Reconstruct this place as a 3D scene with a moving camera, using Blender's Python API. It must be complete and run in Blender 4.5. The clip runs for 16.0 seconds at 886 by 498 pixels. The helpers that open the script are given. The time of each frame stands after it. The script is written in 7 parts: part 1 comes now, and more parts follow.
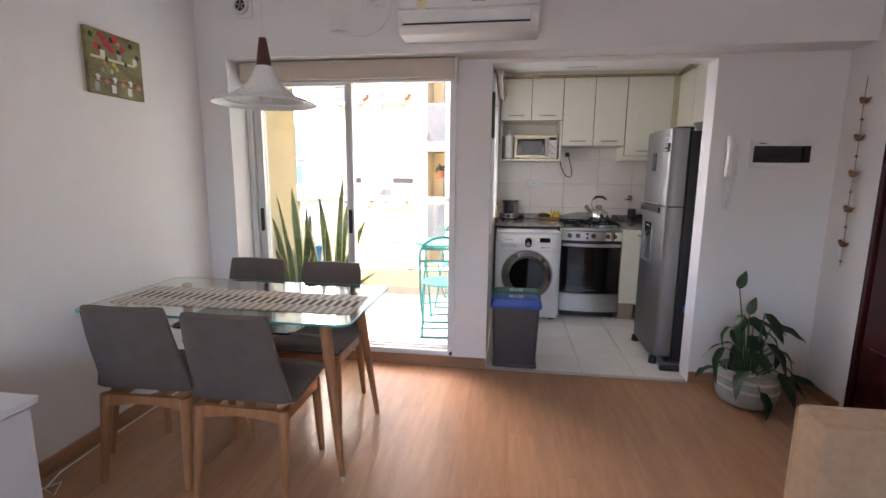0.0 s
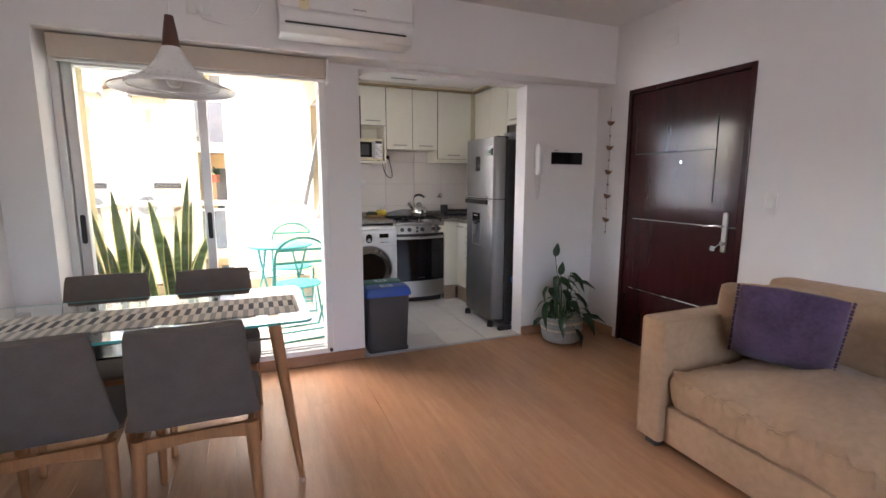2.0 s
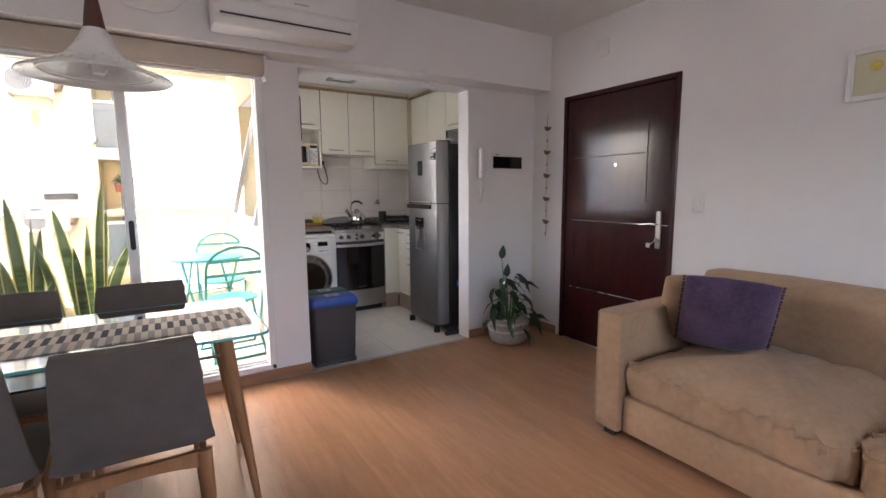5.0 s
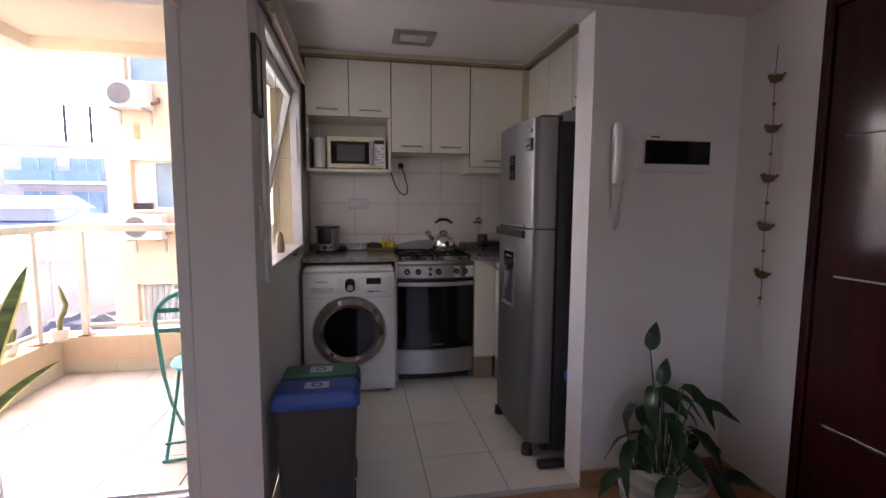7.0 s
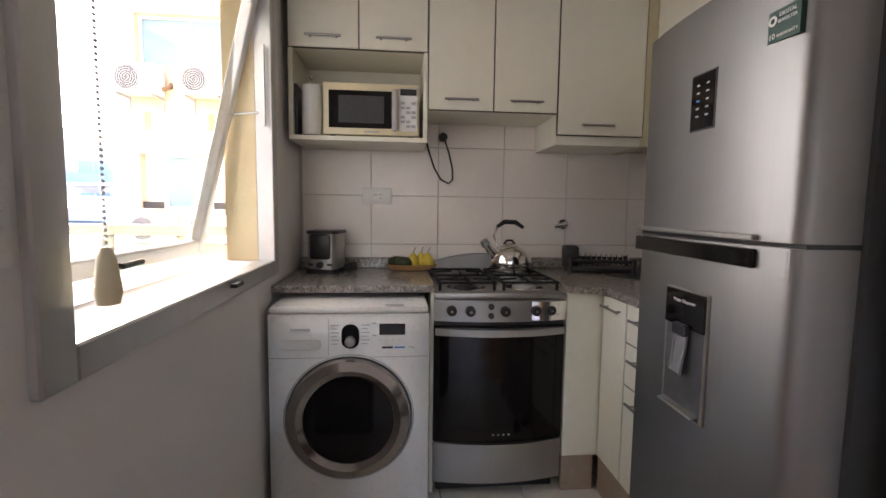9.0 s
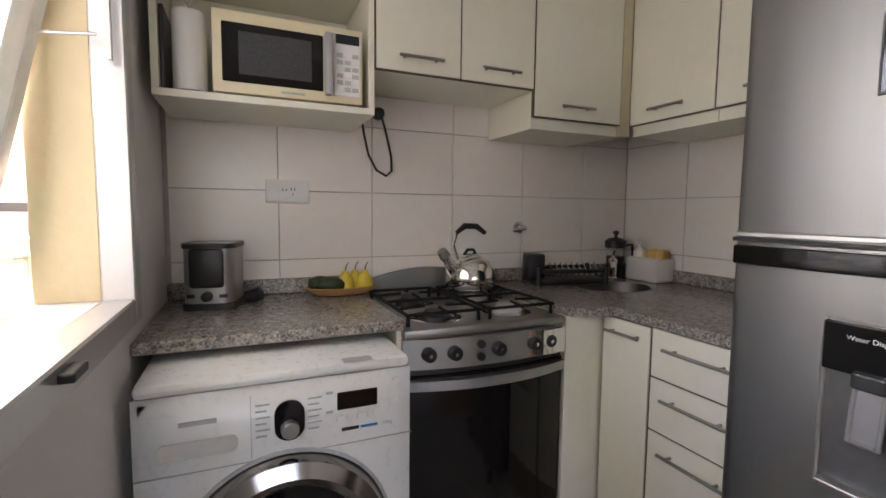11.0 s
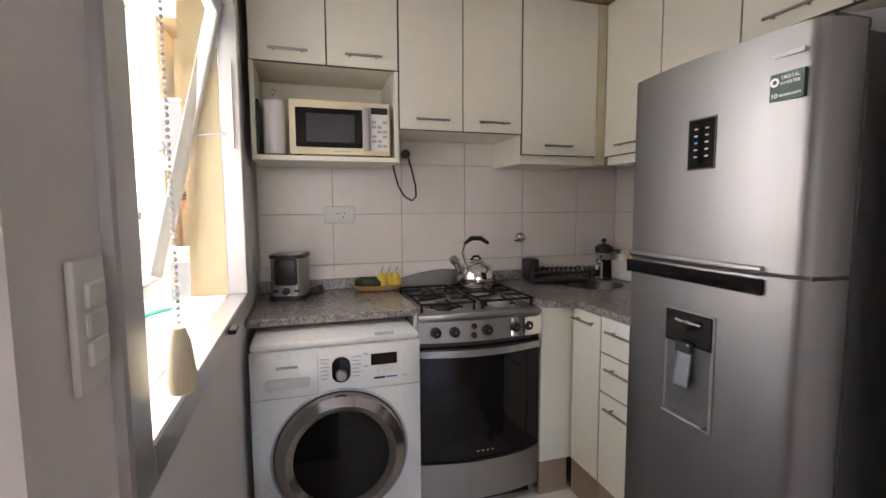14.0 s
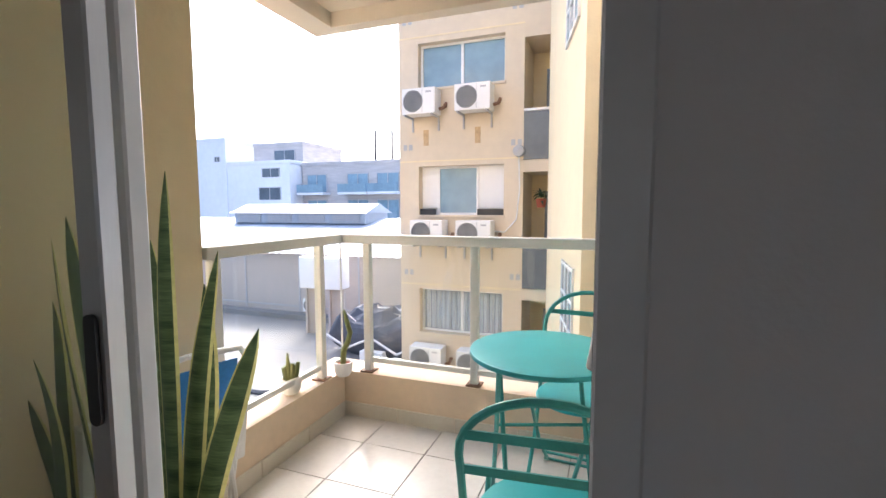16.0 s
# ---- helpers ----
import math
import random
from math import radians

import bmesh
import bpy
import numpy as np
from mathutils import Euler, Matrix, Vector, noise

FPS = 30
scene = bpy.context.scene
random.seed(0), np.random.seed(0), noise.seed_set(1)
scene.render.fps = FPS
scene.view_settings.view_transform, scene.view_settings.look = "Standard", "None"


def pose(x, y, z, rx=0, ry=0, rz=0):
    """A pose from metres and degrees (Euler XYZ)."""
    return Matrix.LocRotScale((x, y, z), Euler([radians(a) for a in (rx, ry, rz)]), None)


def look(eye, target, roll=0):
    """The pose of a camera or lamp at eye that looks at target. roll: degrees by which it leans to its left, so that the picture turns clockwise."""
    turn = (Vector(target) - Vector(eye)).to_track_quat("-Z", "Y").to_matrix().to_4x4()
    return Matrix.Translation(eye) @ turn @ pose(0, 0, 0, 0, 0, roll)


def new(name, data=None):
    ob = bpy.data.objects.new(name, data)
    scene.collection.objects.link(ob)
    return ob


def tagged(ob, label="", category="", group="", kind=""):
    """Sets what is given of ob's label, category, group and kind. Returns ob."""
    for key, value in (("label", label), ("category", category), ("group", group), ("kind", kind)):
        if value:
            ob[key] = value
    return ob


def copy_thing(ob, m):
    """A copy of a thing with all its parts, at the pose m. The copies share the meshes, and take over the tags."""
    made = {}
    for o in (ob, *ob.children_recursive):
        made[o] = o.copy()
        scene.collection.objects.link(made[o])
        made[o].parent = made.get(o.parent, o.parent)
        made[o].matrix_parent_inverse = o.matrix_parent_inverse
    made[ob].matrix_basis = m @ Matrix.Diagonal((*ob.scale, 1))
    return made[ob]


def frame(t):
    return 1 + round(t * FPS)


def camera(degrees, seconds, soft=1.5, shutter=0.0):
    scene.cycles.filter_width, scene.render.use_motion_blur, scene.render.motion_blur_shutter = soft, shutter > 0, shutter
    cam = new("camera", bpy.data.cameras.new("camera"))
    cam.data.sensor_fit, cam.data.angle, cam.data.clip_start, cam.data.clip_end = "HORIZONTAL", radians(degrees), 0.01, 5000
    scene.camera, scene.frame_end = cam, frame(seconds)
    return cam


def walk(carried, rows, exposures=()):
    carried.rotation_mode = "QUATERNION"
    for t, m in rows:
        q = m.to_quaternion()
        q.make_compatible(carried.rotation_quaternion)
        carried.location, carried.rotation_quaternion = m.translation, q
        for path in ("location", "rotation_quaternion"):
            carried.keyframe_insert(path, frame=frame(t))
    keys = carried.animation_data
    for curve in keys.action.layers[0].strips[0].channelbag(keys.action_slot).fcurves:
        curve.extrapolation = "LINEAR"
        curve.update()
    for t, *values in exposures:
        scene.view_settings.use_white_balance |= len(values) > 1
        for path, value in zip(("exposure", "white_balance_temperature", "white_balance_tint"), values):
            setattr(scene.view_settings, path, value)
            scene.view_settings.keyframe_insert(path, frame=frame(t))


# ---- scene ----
cam = camera(88.1, 16.0)
PATH = [
    (0, (-0.027, 0.009, 1.369), (-0.298, 1.964, 1.046), 0.5),
    (0.5, (-0.24, -0.05, 1.347), (-0.189, 1.924, 1.027), 0.6),
    (1, (-0.43, -0.062, 1.341), (-0.097, 1.885, 1.029), 0.5),
    (1.5, (-0.684, -0.08, 1.33), (-0.121, 1.815, 1.029), 0.3),
    (2, (-0.861, -0.15, 1.317), (-0.107, 1.679, 1.022), 0.1),
    (2.5, (-1.064, -0.21, 1.323), (-0.118, 1.528, 1.026), -0.1),
    (3, (-1.254, -0.241, 1.326), (-0.173, 1.416, 1.037), -0.1),
    (3.5, (-1.406, -0.283, 1.317), (-0.255, 1.328, 1.032), -0.0),
    (3.7, (-1.428, -0.289, 1.317), (-0.27, 1.317, 1.033), -0.1),
    (5.8, (-0.479, 0.393, 1.249), (0.371, 2.19, 1.033), -0.1),
    (6, (-0.348, 0.527, 1.247), (0.435, 2.356, 1.041), 0.1),
    (6.5, (-0.027, 0.897, 1.245), (0.539, 2.804, 1.043), 0.0),
    (7, (0.24, 1.293, 1.277), (0.602, 3.251, 1.081), 0.3),
    (7.5, (0.426, 1.663, 1.284), (0.648, 3.642, 1.097), 0.5),
    (8, (0.492, 2.023, 1.26), (0.645, 4.009, 1.078), 0.6),
    (8.5, (0.442, 2.373, 1.241), (0.607, 4.359, 1.065), 1.0),
    (8.7, (0.409, 2.485, 1.225), (0.574, 4.47, 1.048), 0.9),
    (10.8, (0.103, 3.231, 1.206), (0.848, 5.08, 1.042), 0.7),
    (11, (0.098, 3.271, 1.209), (0.893, 5.099, 1.046), 0.6),
    (11.5, (0.075, 3.336, 1.214), (0.986, 5.109, 1.052), 0.5),
    (12, (0.061, 3.342, 1.22), (1.022, 5.089, 1.059), 0.3),
    (12.5, (0.074, 3.27, 1.248), (1.038, 5.015, 1.085), 0.2),
    (13, (0.089, 3.114, 1.267), (1.059, 4.855, 1.096), 0.3),
    (13.5, (0.102, 2.907, 1.294), (0.997, 4.687, 1.115), 0.2),
    (14, (0.064, 2.705, 1.312), (0.651, 4.607, 1.129), -0.3),
    (14.5, (-0.019, 2.562, 1.308), (0.135, 4.548, 1.123), -0.0),
    (15, (-0.159, 2.496, 1.311), (-0.415, 4.471, 1.12), 0.5),
    (15.5, (-0.275, 2.571, 1.294), (-0.849, 4.477, 1.107), 0.1),
    (16, (-0.406, 2.694, 1.27), (-1.1, 4.561, 1.093), -0.1),
]
EXPOSURES = [(0.0, 5.15, 6250, 21), (3.5, 5.1, 6450, 20), (6.0, 4.75, 6350, 26), (7.0, 4.1, 6450, 31), (7.5, 3.95, 6650, 31), (8.0, 4.2, 6700, 28), (8.5, 4.8, 6700, 22), (11.0, 5.15, 6600, 20), (11.5, 5.4, 6650, 21), (12.5, 5.35, 6650, 22), (13.5, 5.3, 6600, 22), (14.0, 5.3, 6600, 22), (14.5, 5.3, 6500, 22), (15.0, 4.5, 6250, 22), (15.5, 3.65, 6050, 19), (16.0, 3.06, 5950, 14)]
walk(cam, [(t, look(eye, target, roll)) for t, eye, target, roll in PATH], EXPOSURES)

# ---- light ----
YN_DOOR = 3.26
world = bpy.data.worlds.new("sky")
scene.world = world
world.use_nodes = True
SUN_EL, SUN_AZ = 48.0, 342.0
wn = world.node_tree.nodes
sky = wn.new("ShaderNodeTexSky")
sky.sky_type, sky.sun_disc = "NISHITA", False
sky.sun_elevation, sky.sun_rotation = radians(SUN_EL), radians(SUN_AZ)
sky.air_density, sky.dust_density, sky.ozone_density = 1.0, 6.0, 1.0
wn["Background"].inputs["Strength"].default_value = 0.095
world.node_tree.links.new(sky.outputs[0], wn["Background"].inputs["Color"])
sun = new("sun", bpy.data.lights.new("sun", "SUN"))
sun.data.energy, sun.data.angle, sun.data.color = 0.5, radians(20), (1.0, 0.95, 0.88)
sun.matrix_world = look((0, 0, 30), (0 - 10 * math.sin(radians(SUN_AZ)), -10 * math.cos(radians(SUN_AZ)), 30 - 10 * math.tan(radians(SUN_EL))))

# the sky's light in the living room's rear window
rear = new("rear_window_light", bpy.data.lights.new("rear_window_light", "AREA"))
rear.data.shape, rear.data.size, rear.data.size_y = "RECTANGLE", 2.3, 1.15
rear.data.energy, rear.data.color = 0.40, (1.0, 0.965, 0.92)
rear.matrix_world = look((-0.1, -2.62, 1.55), (-0.1, 0.0, 1.55))

# the sky's light in the balcony door
front_light = new("balcony_door_light", bpy.data.lights.new("balcony_door_light", "AREA"))
front_light.data.shape, front_light.data.size, front_light.data.size_y = "RECTANGLE", 1.35, 1.8
front_light.data.energy, front_light.data.color = 0.26, (1.0, 0.99, 0.97)
front_light.matrix_world = look((-1.12, YN_DOOR, 1.05), (-1.12, 0.0, 0.85))

# the sky's light in the kitchen window
side = new("kitchen_window_light", bpy.data.lights.new("kitchen_window_light", "AREA"))
side.data.shape, side.data.size, side.data.size_y = "RECTANGLE", 1.1, 0.95
side.data.energy, side.data.color = 0.17, (1.0, 0.99, 0.965)
side.matrix_world = look((-0.27, 3.9, 1.5), (1.0, 3.9, 1.4))

# ---- materials ----
def mat(name, color, rough=0.5, metal=0.0, vary=0.08, scale=6.0, bump=0.0, bump_scale=60.0, stretch=(1, 1, 1), coat=0.0, per_piece=0.0, rough_vary=0.1, sheen=0.0, spec=0.5, second=None, lucent=0.0):
    """Principled surface with colour variation at two scales, roughness variation and fine relief."""
    m = bpy.data.materials.new(name)
    m.use_nodes = True
    nt, b = m.node_tree, m.node_tree.nodes["Principled BSDF"]
    tc = nt.nodes.new("ShaderNodeTexCoord")
    mp = nt.nodes.new("ShaderNodeMapping")
    mp.inputs["Scale"].default_value = stretch
    nt.links.new(tc.outputs["Object"], mp.inputs[0])
    src = mp.outputs[0]
    if per_piece:
        info = nt.nodes.new("ShaderNodeObjectInfo")
        mul = nt.nodes.new("ShaderNodeMath")
        mul.operation = "MULTIPLY"
        mul.inputs[1].default_value = 37.0
        nt.links.new(info.outputs["Random"], mul.inputs[0])
        add = nt.nodes.new("ShaderNodeVectorMath")
        nt.links.new(src, add.inputs[0])
        nt.links.new(mul.outputs[0], add.inputs[1])
        src = add.outputs[0]
    n1, n2 = nt.nodes.new("ShaderNodeTexNoise"), nt.nodes.new("ShaderNodeTexNoise")
    n1.inputs["Scale"].default_value, n1.inputs["Detail"].default_value = scale, 3
    n2.inputs["Scale"].default_value, n2.inputs["Detail"].default_value = scale * 9, 4
    for n in (n1, n2):
        nt.links.new(src, n.inputs["Vector"])
    mix = nt.nodes.new("ShaderNodeMix")
    mix.data_type = "FLOAT"
    mix.inputs[0].default_value = 0.4
    nt.links.new(n1.outputs[0], mix.inputs[2])
    nt.links.new(n2.outputs[0], mix.inputs[3])
    ramp = nt.nodes.new("ShaderNodeValToRGB")
    lo = second if second else tuple(max(0.0, c * (1 - vary)) for c in color)
    hi = color if second else tuple(min(1.0, c * (1 + vary)) for c in color)
    ramp.color_ramp.elements[0].position, ramp.color_ramp.elements[1].position = 0.36, 0.64
    ramp.color_ramp.elements[0].color, ramp.color_ramp.elements[1].color = (*lo, 1), (*hi, 1)
    nt.links.new(mix.outputs[0], ramp.inputs[0])
    out = ramp.outputs[0]
    if per_piece:
        hsv = nt.nodes.new("ShaderNodeHueSaturation")
        rng = nt.nodes.new("ShaderNodeMapRange")
        rng.inputs[3].default_value, rng.inputs[4].default_value = 1 - per_piece, 1 + per_piece
        nt.links.new(info.outputs["Random"], rng.inputs[0])
        nt.links.new(rng.outputs[0], hsv.inputs["Value"])
        nt.links.new(out, hsv.inputs["Color"])
        out = hsv.outputs[0]
    nt.links.new(out, b.inputs["Base Color"])
    rr = nt.nodes.new("ShaderNodeMapRange")
    rr.inputs[3].default_value, rr.inputs[4].default_value = max(0.02, rough * (1 - rough_vary)), min(1, rough * (1 + rough_vary))
    nt.links.new(n2.outputs[0], rr.inputs[0])
    nt.links.new(rr.outputs[0], b.inputs["Roughness"])
    b.inputs["Metallic"].default_value = metal
    b.inputs["Coat Weight"].default_value = coat
    b.inputs["Coat Roughness"].default_value = 0.08
    b.inputs["Sheen Weight"].default_value = sheen
    b.inputs["Specular IOR Level"].default_value = spec
    if lucent:
        # thin leaves and cloth let part of the light pass
        tl, mx, o = nt.nodes.new("ShaderNodeBsdfTranslucent"), nt.nodes.new("ShaderNodeMixShader"), nt.nodes["Material Output"]
        mx.inputs[0].default_value = lucent
        nt.links.new(out, tl.inputs[0])
        nt.links.new(b.outputs[0], mx.inputs[1])
        nt.links.new(tl.outputs[0], mx.inputs[2])
        nt.links.new(mx.outputs[0], o.inputs[0])
    if bump:
        nb = nt.nodes.new("ShaderNodeTexNoise")
        nb.inputs["Scale"].default_value, nb.inputs["Detail"].default_value = bump_scale, 4
        nt.links.new(src, nb.inputs["Vector"])
        bp = nt.nodes.new("ShaderNodeBump")
        bp.inputs["Strength"].default_value, bp.inputs["Distance"].default_value = bump, 0.004
        nt.links.new(nb.outputs[0], bp.inputs["Height"])
        nt.links.new(bp.outputs[0], b.inputs["Normal"])
    return m


def glass(name, color=(1, 1, 1), rough=0.0, thin=True):
    """Thin pane: clear transmission with a Fresnel gloss; thick: true refraction."""
    m = bpy.data.materials.new(name)
    m.use_nodes = True
    nt = m.node_tree
    b, o = nt.nodes["Principled BSDF"], nt.nodes["Material Output"]
    if not thin:
        b.inputs["Base Color"].default_value = (*color, 1)
        b.inputs["Transmission Weight"].default_value, b.inputs["Roughness"].default_value, b.inputs["IOR"].default_value = 1.0, rough, 1.45
        return m
    tr, gl, mx = (nt.nodes.new("ShaderNode" + k) for k in ("BsdfTransparent", "BsdfGlossy", "MixShader"))
    tr.inputs[0].default_value = (*color, 1)
    gl.inputs["Roughness"].default_value = rough
    mx.inputs[0].default_value = 0.045
    nt.links.new(tr.outputs[0], mx.inputs[1])
    nt.links.new(gl.outputs[0], mx.inputs[2])
    nt.links.new(mx.outputs[0], o.inputs[0])
    return m


PAINT = mat("wall_paint", (0.81, 0.79, 0.775), 0.75, vary=0.015, scale=1.2, bump=0.12, bump_scale=140)
CEIL = mat("ceiling_paint", (0.80, 0.785, 0.765), 0.85, vary=0.015, scale=1.0, bump=0.1, bump_scale=120)
YELLOW = mat("cream_render", (0.76, 0.64, 0.41), 0.85, vary=0.05, scale=0.9, bump=0.3, bump_scale=40)
PALE = mat("pale_render", (0.66, 0.56, 0.42), 0.85, vary=0.06, scale=0.7, bump=0.3, bump_scale=30)
WOODFLOOR = mat("laminate_wood", (0.47, 0.26, 0.135), 0.3, vary=0.1, scale=3.0, stretch=(1.2, 10, 1), bump=0.03, bump_scale=30, per_piece=0.06, second=(0.38, 0.195, 0.095))
BASEWOOD = mat("skirting_wood", (0.36, 0.19, 0.10), 0.4, vary=0.12, scale=3.0, stretch=(1, 1, 10))
FLOORTILE = mat("floor_tile", (0.80, 0.77, 0.71), 0.22, vary=0.04, scale=4, per_piece=0.02, bump=0.02)
BALCTILE = mat("balcony_tile", (0.62, 0.585, 0.53), 0.2, vary=0.05, scale=4, per_piece=0.03, bump=0.02)
WALLTILE = mat("wall_tile", (0.82, 0.765, 0.715), 0.2, vary=0.03, scale=3, per_piece=0.015, bump=0.02)
GROUT = mat("grout", (0.30, 0.27, 0.24), 0.9, vary=0.1, scale=20, bump=0.2)
WGROUT = mat("wall_grout", (0.54, 0.49, 0.44), 0.9, vary=0.1, scale=20, bump=0.2)
ALU = mat("anodised_aluminium", (0.62, 0.62, 0.62), 0.38, metal=0.85, vary=0.03, scale=20, stretch=(1, 1, 0.1))
WHITEALU = mat("white_aluminium", (0.78, 0.78, 0.77), 0.4, vary=0.02)
RAILPAINT = mat("rail_paint", (0.66, 0.66, 0.62), 0.42, vary=0.05, scale=5)
CABINET = mat("ivory_laminate", (0.80, 0.775, 0.66), 0.38, vary=0.03, scale=2.5, bump=0.02)
CABEDGE = mat("cabinet_edge", (0.10, 0.08, 0.055), 0.6)
CABTRIM = mat("oak_trim", (0.38, 0.28, 0.14), 0.5, vary=0.1)
POSTTRIM = mat("olive_filler", (0.60, 0.54, 0.36), 0.45, vary=0.04)
STEEL = mat("brushed_steel", (0.40, 0.39, 0.375), 0.4, metal=1.0, vary=0.04, scale=12, stretch=(1, 1, 0.02), bump=0.03, bump_scale=200)
FRIDGESTEEL = mat("fridge_steel", (0.235, 0.228, 0.224), 0.47, metal=1.0, vary=0.04, scale=10, stretch=(1, 1, 0.02), bump=0.02, bump_scale=200)
CHROME = mat("chrome", (0.82, 0.81, 0.79), 0.09, metal=1.0, vary=0.02)
PADDLE = mat("smoky_plastic", (0.20, 0.20, 0.205), 0.25, vary=0.05)
CASTIRON = mat("cast_iron", (0.012, 0.012, 0.012), 0.75, vary=0.25, scale=30, spec=0.2)
STICKERGREEN = mat("sticker_green", (0.012, 0.05, 0.04), 0.5)
# chrome with the dark reflections of the porthole ring put into its base colour
DARKCHROME = mat("darkened_chrome", (0.34, 0.315, 0.30), 0.13, metal=1.0, vary=0.04)
BLACK = mat("black_plastic", (0.018, 0.018, 0.02), 0.4, vary=0.2, scale=10)
BLACKGLOSS = mat("black_glass", (0.008, 0.007, 0.007), 0.07, vary=0.1, spec=0.35)
FRIDGESIDE = mat("fridge_side", (0.035, 0.033, 0.034), 0.45, vary=0.1)
WHITEGOODS = mat("white_enamel", (0.80, 0.80, 0.79), 0.28, vary=0.015, coat=0.2)
CREAMPL = mat("cream_plastic", (0.74, 0.66, 0.44), 0.4, vary=0.03)
GREYPL = mat("grey_plastic", (0.42, 0.42, 0.43), 0.45, vary=0.04)
WHITEPL = mat("white_plastic", (0.78, 0.77, 0.75), 0.4, vary=0.02)
DOORWOOD = mat("dark_lacquer", (0.042, 0.008, 0.009), 0.17, vary=0.2, scale=2.5, stretch=(8, 8, 0.6), coat=0.25, spec=0.35)
SOFA = mat("beige_suede", (0.46, 0.305, 0.18), 0.95, vary=0.10, scale=4, bump=0.35, bump_scale=45, sheen=0.15, spec=0.2, second=(0.36, 0.235, 0.135))
PURPLE = mat("purple_velvet", (0.085, 0.052, 0.10), 0.9, vary=0.3, scale=7, bump=0.3, bump_scale=70, sheen=0.2, spec=0.2)
CHAIRFAB = mat("grey_weave", (0.135, 0.108, 0.092), 0.95, vary=0.08, scale=14, bump=0.35, bump_scale=420, sheen=0.05, spec=0.2)
BEECH = mat("beech_wood", (0.42, 0.20, 0.085), 0.42, vary=0.15, scale=3, stretch=(9, 9, 1), bump=0.05, second=(0.31, 0.14, 0.055))
WALNUT = mat("walnut", (0.10, 0.035, 0.022), 0.45, vary=0.2, scale=6, stretch=(8, 8, 1))
TEAL = mat("teal_enamel", (0.045, 0.42, 0.42), 0.35, vary=0.05, scale=8, bump=0.03)
TEALDK = mat("green_enamel", (0.05, 0.33, 0.29), 0.4, vary=0.08, scale=8)
GREYBIN = mat("bin_grey", (0.065, 0.06, 0.06), 0.5, vary=0.06)
BLUELID = mat("blue_plastic", (0.02, 0.075, 0.36), 0.42, vary=0.05)
GREENLID = mat("green_plastic", (0.02, 0.13, 0.09), 0.45, vary=0.05)
GREENGLASS = glass("table_glass", (0.93, 0.985, 0.97), thin=False)
PANE = glass("window_pane", (0.968, 0.988, 0.978))
GLASSEDGE = mat("glass_edge", (0.10, 0.42, 0.42), 0.15, vary=0.1)
SANS = mat("snake_leaf", (0.15, 0.22, 0.09), 0.4, vary=0.3, scale=3, stretch=(1, 1, 14), second=(0.035, 0.075, 0.03), lucent=0.22)
SANSEDGE = mat("snake_leaf_edge", (0.70, 0.66, 0.26), 0.45, vary=0.15, lucent=0.35)
LEAF = mat("lily_leaf", (0.024, 0.07, 0.024), 0.32, vary=0.35, scale=9, second=(0.012, 0.04, 0.018), lucent=0.15)
STEMG = mat("stem", (0.06, 0.13, 0.04), 0.5, vary=0.2)
SOIL = mat("soil", (0.035, 0.025, 0.018), 0.95, vary=0.4, scale=30, bump=1.0, bump_scale=80)
ROPEGREY = mat("grey_rope", (0.42, 0.44, 0.44), 0.9, vary=0.12, scale=30, bump=0.8, bump_scale=120)
ROPEWHITE = mat("white_rope", (0.72, 0.66, 0.56), 0.9, vary=0.1, scale=30, bump=0.8, bump_scale=120)


def granite():
    m = bpy.data.materials.new("grey_granite")
    m.use_nodes = True
    nt, b = m.node_tree, m.node_tree.nodes["Principled BSDF"]
    tc, v1, v2 = nt.nodes.new("ShaderNodeTexCoord"), nt.nodes.new("ShaderNodeTexVoronoi"), nt.nodes.new("ShaderNodeTexNoise")
    v1.inputs["Scale"].default_value, v2.inputs["Scale"].default_value, v2.inputs["Detail"].default_value = 190, 45, 5
    ramp, ramp2, mx = nt.nodes.new("ShaderNodeValToRGB"), nt.nodes.new("ShaderNodeValToRGB"), nt.nodes.new("ShaderNodeMix")
    mx.data_type = "RGBA"
    mx.blend_type = "MULTIPLY"
    mx.inputs[0].default_value = 0.75
    for n in (v1, v2):
        nt.links.new(tc.outputs["Object"], n.inputs["Vector"])
    sep = nt.nodes.new("ShaderNodeSeparateColor")
    nt.links.new(v1.outputs["Color"], sep.inputs[0])
    nt.links.new(sep.outputs[0], ramp.inputs[0])
    nt.links.new(v2.outputs[0], ramp2.inputs[0])
    ramp.color_ramp.interpolation = "CONSTANT"
    ramp.color_ramp.elements[0].color = (0.15, 0.14, 0.13, 1)
    ramp.color_ramp.elements[1].position, ramp.color_ramp.elements[1].color = 0.22, (0.27, 0.25, 0.225, 1)
    for pos, c in ((0.55, (0.36, 0.33, 0.30)), (0.85, (0.44, 0.41, 0.37))):
        e = ramp.color_ramp.elements.new(pos)
        e.color = (*c, 1)
    ramp2.color_ramp.elements[0].position, ramp2.color_ramp.elements[0].color = 0.35, (0.55, 0.53, 0.5, 1)
    ramp2.color_ramp.elements[1].position, ramp2.color_ramp.elements[1].color = 0.6, (1, 1, 1, 1)
    nt.links.new(ramp.outputs[0], mx.inputs[6])
    nt.links.new(ramp2.outputs[0], mx.inputs[7])
    nt.links.new(mx.outputs[2], b.inputs["Base Color"])
    b.inputs["Roughness"].default_value = 0.18
    return m


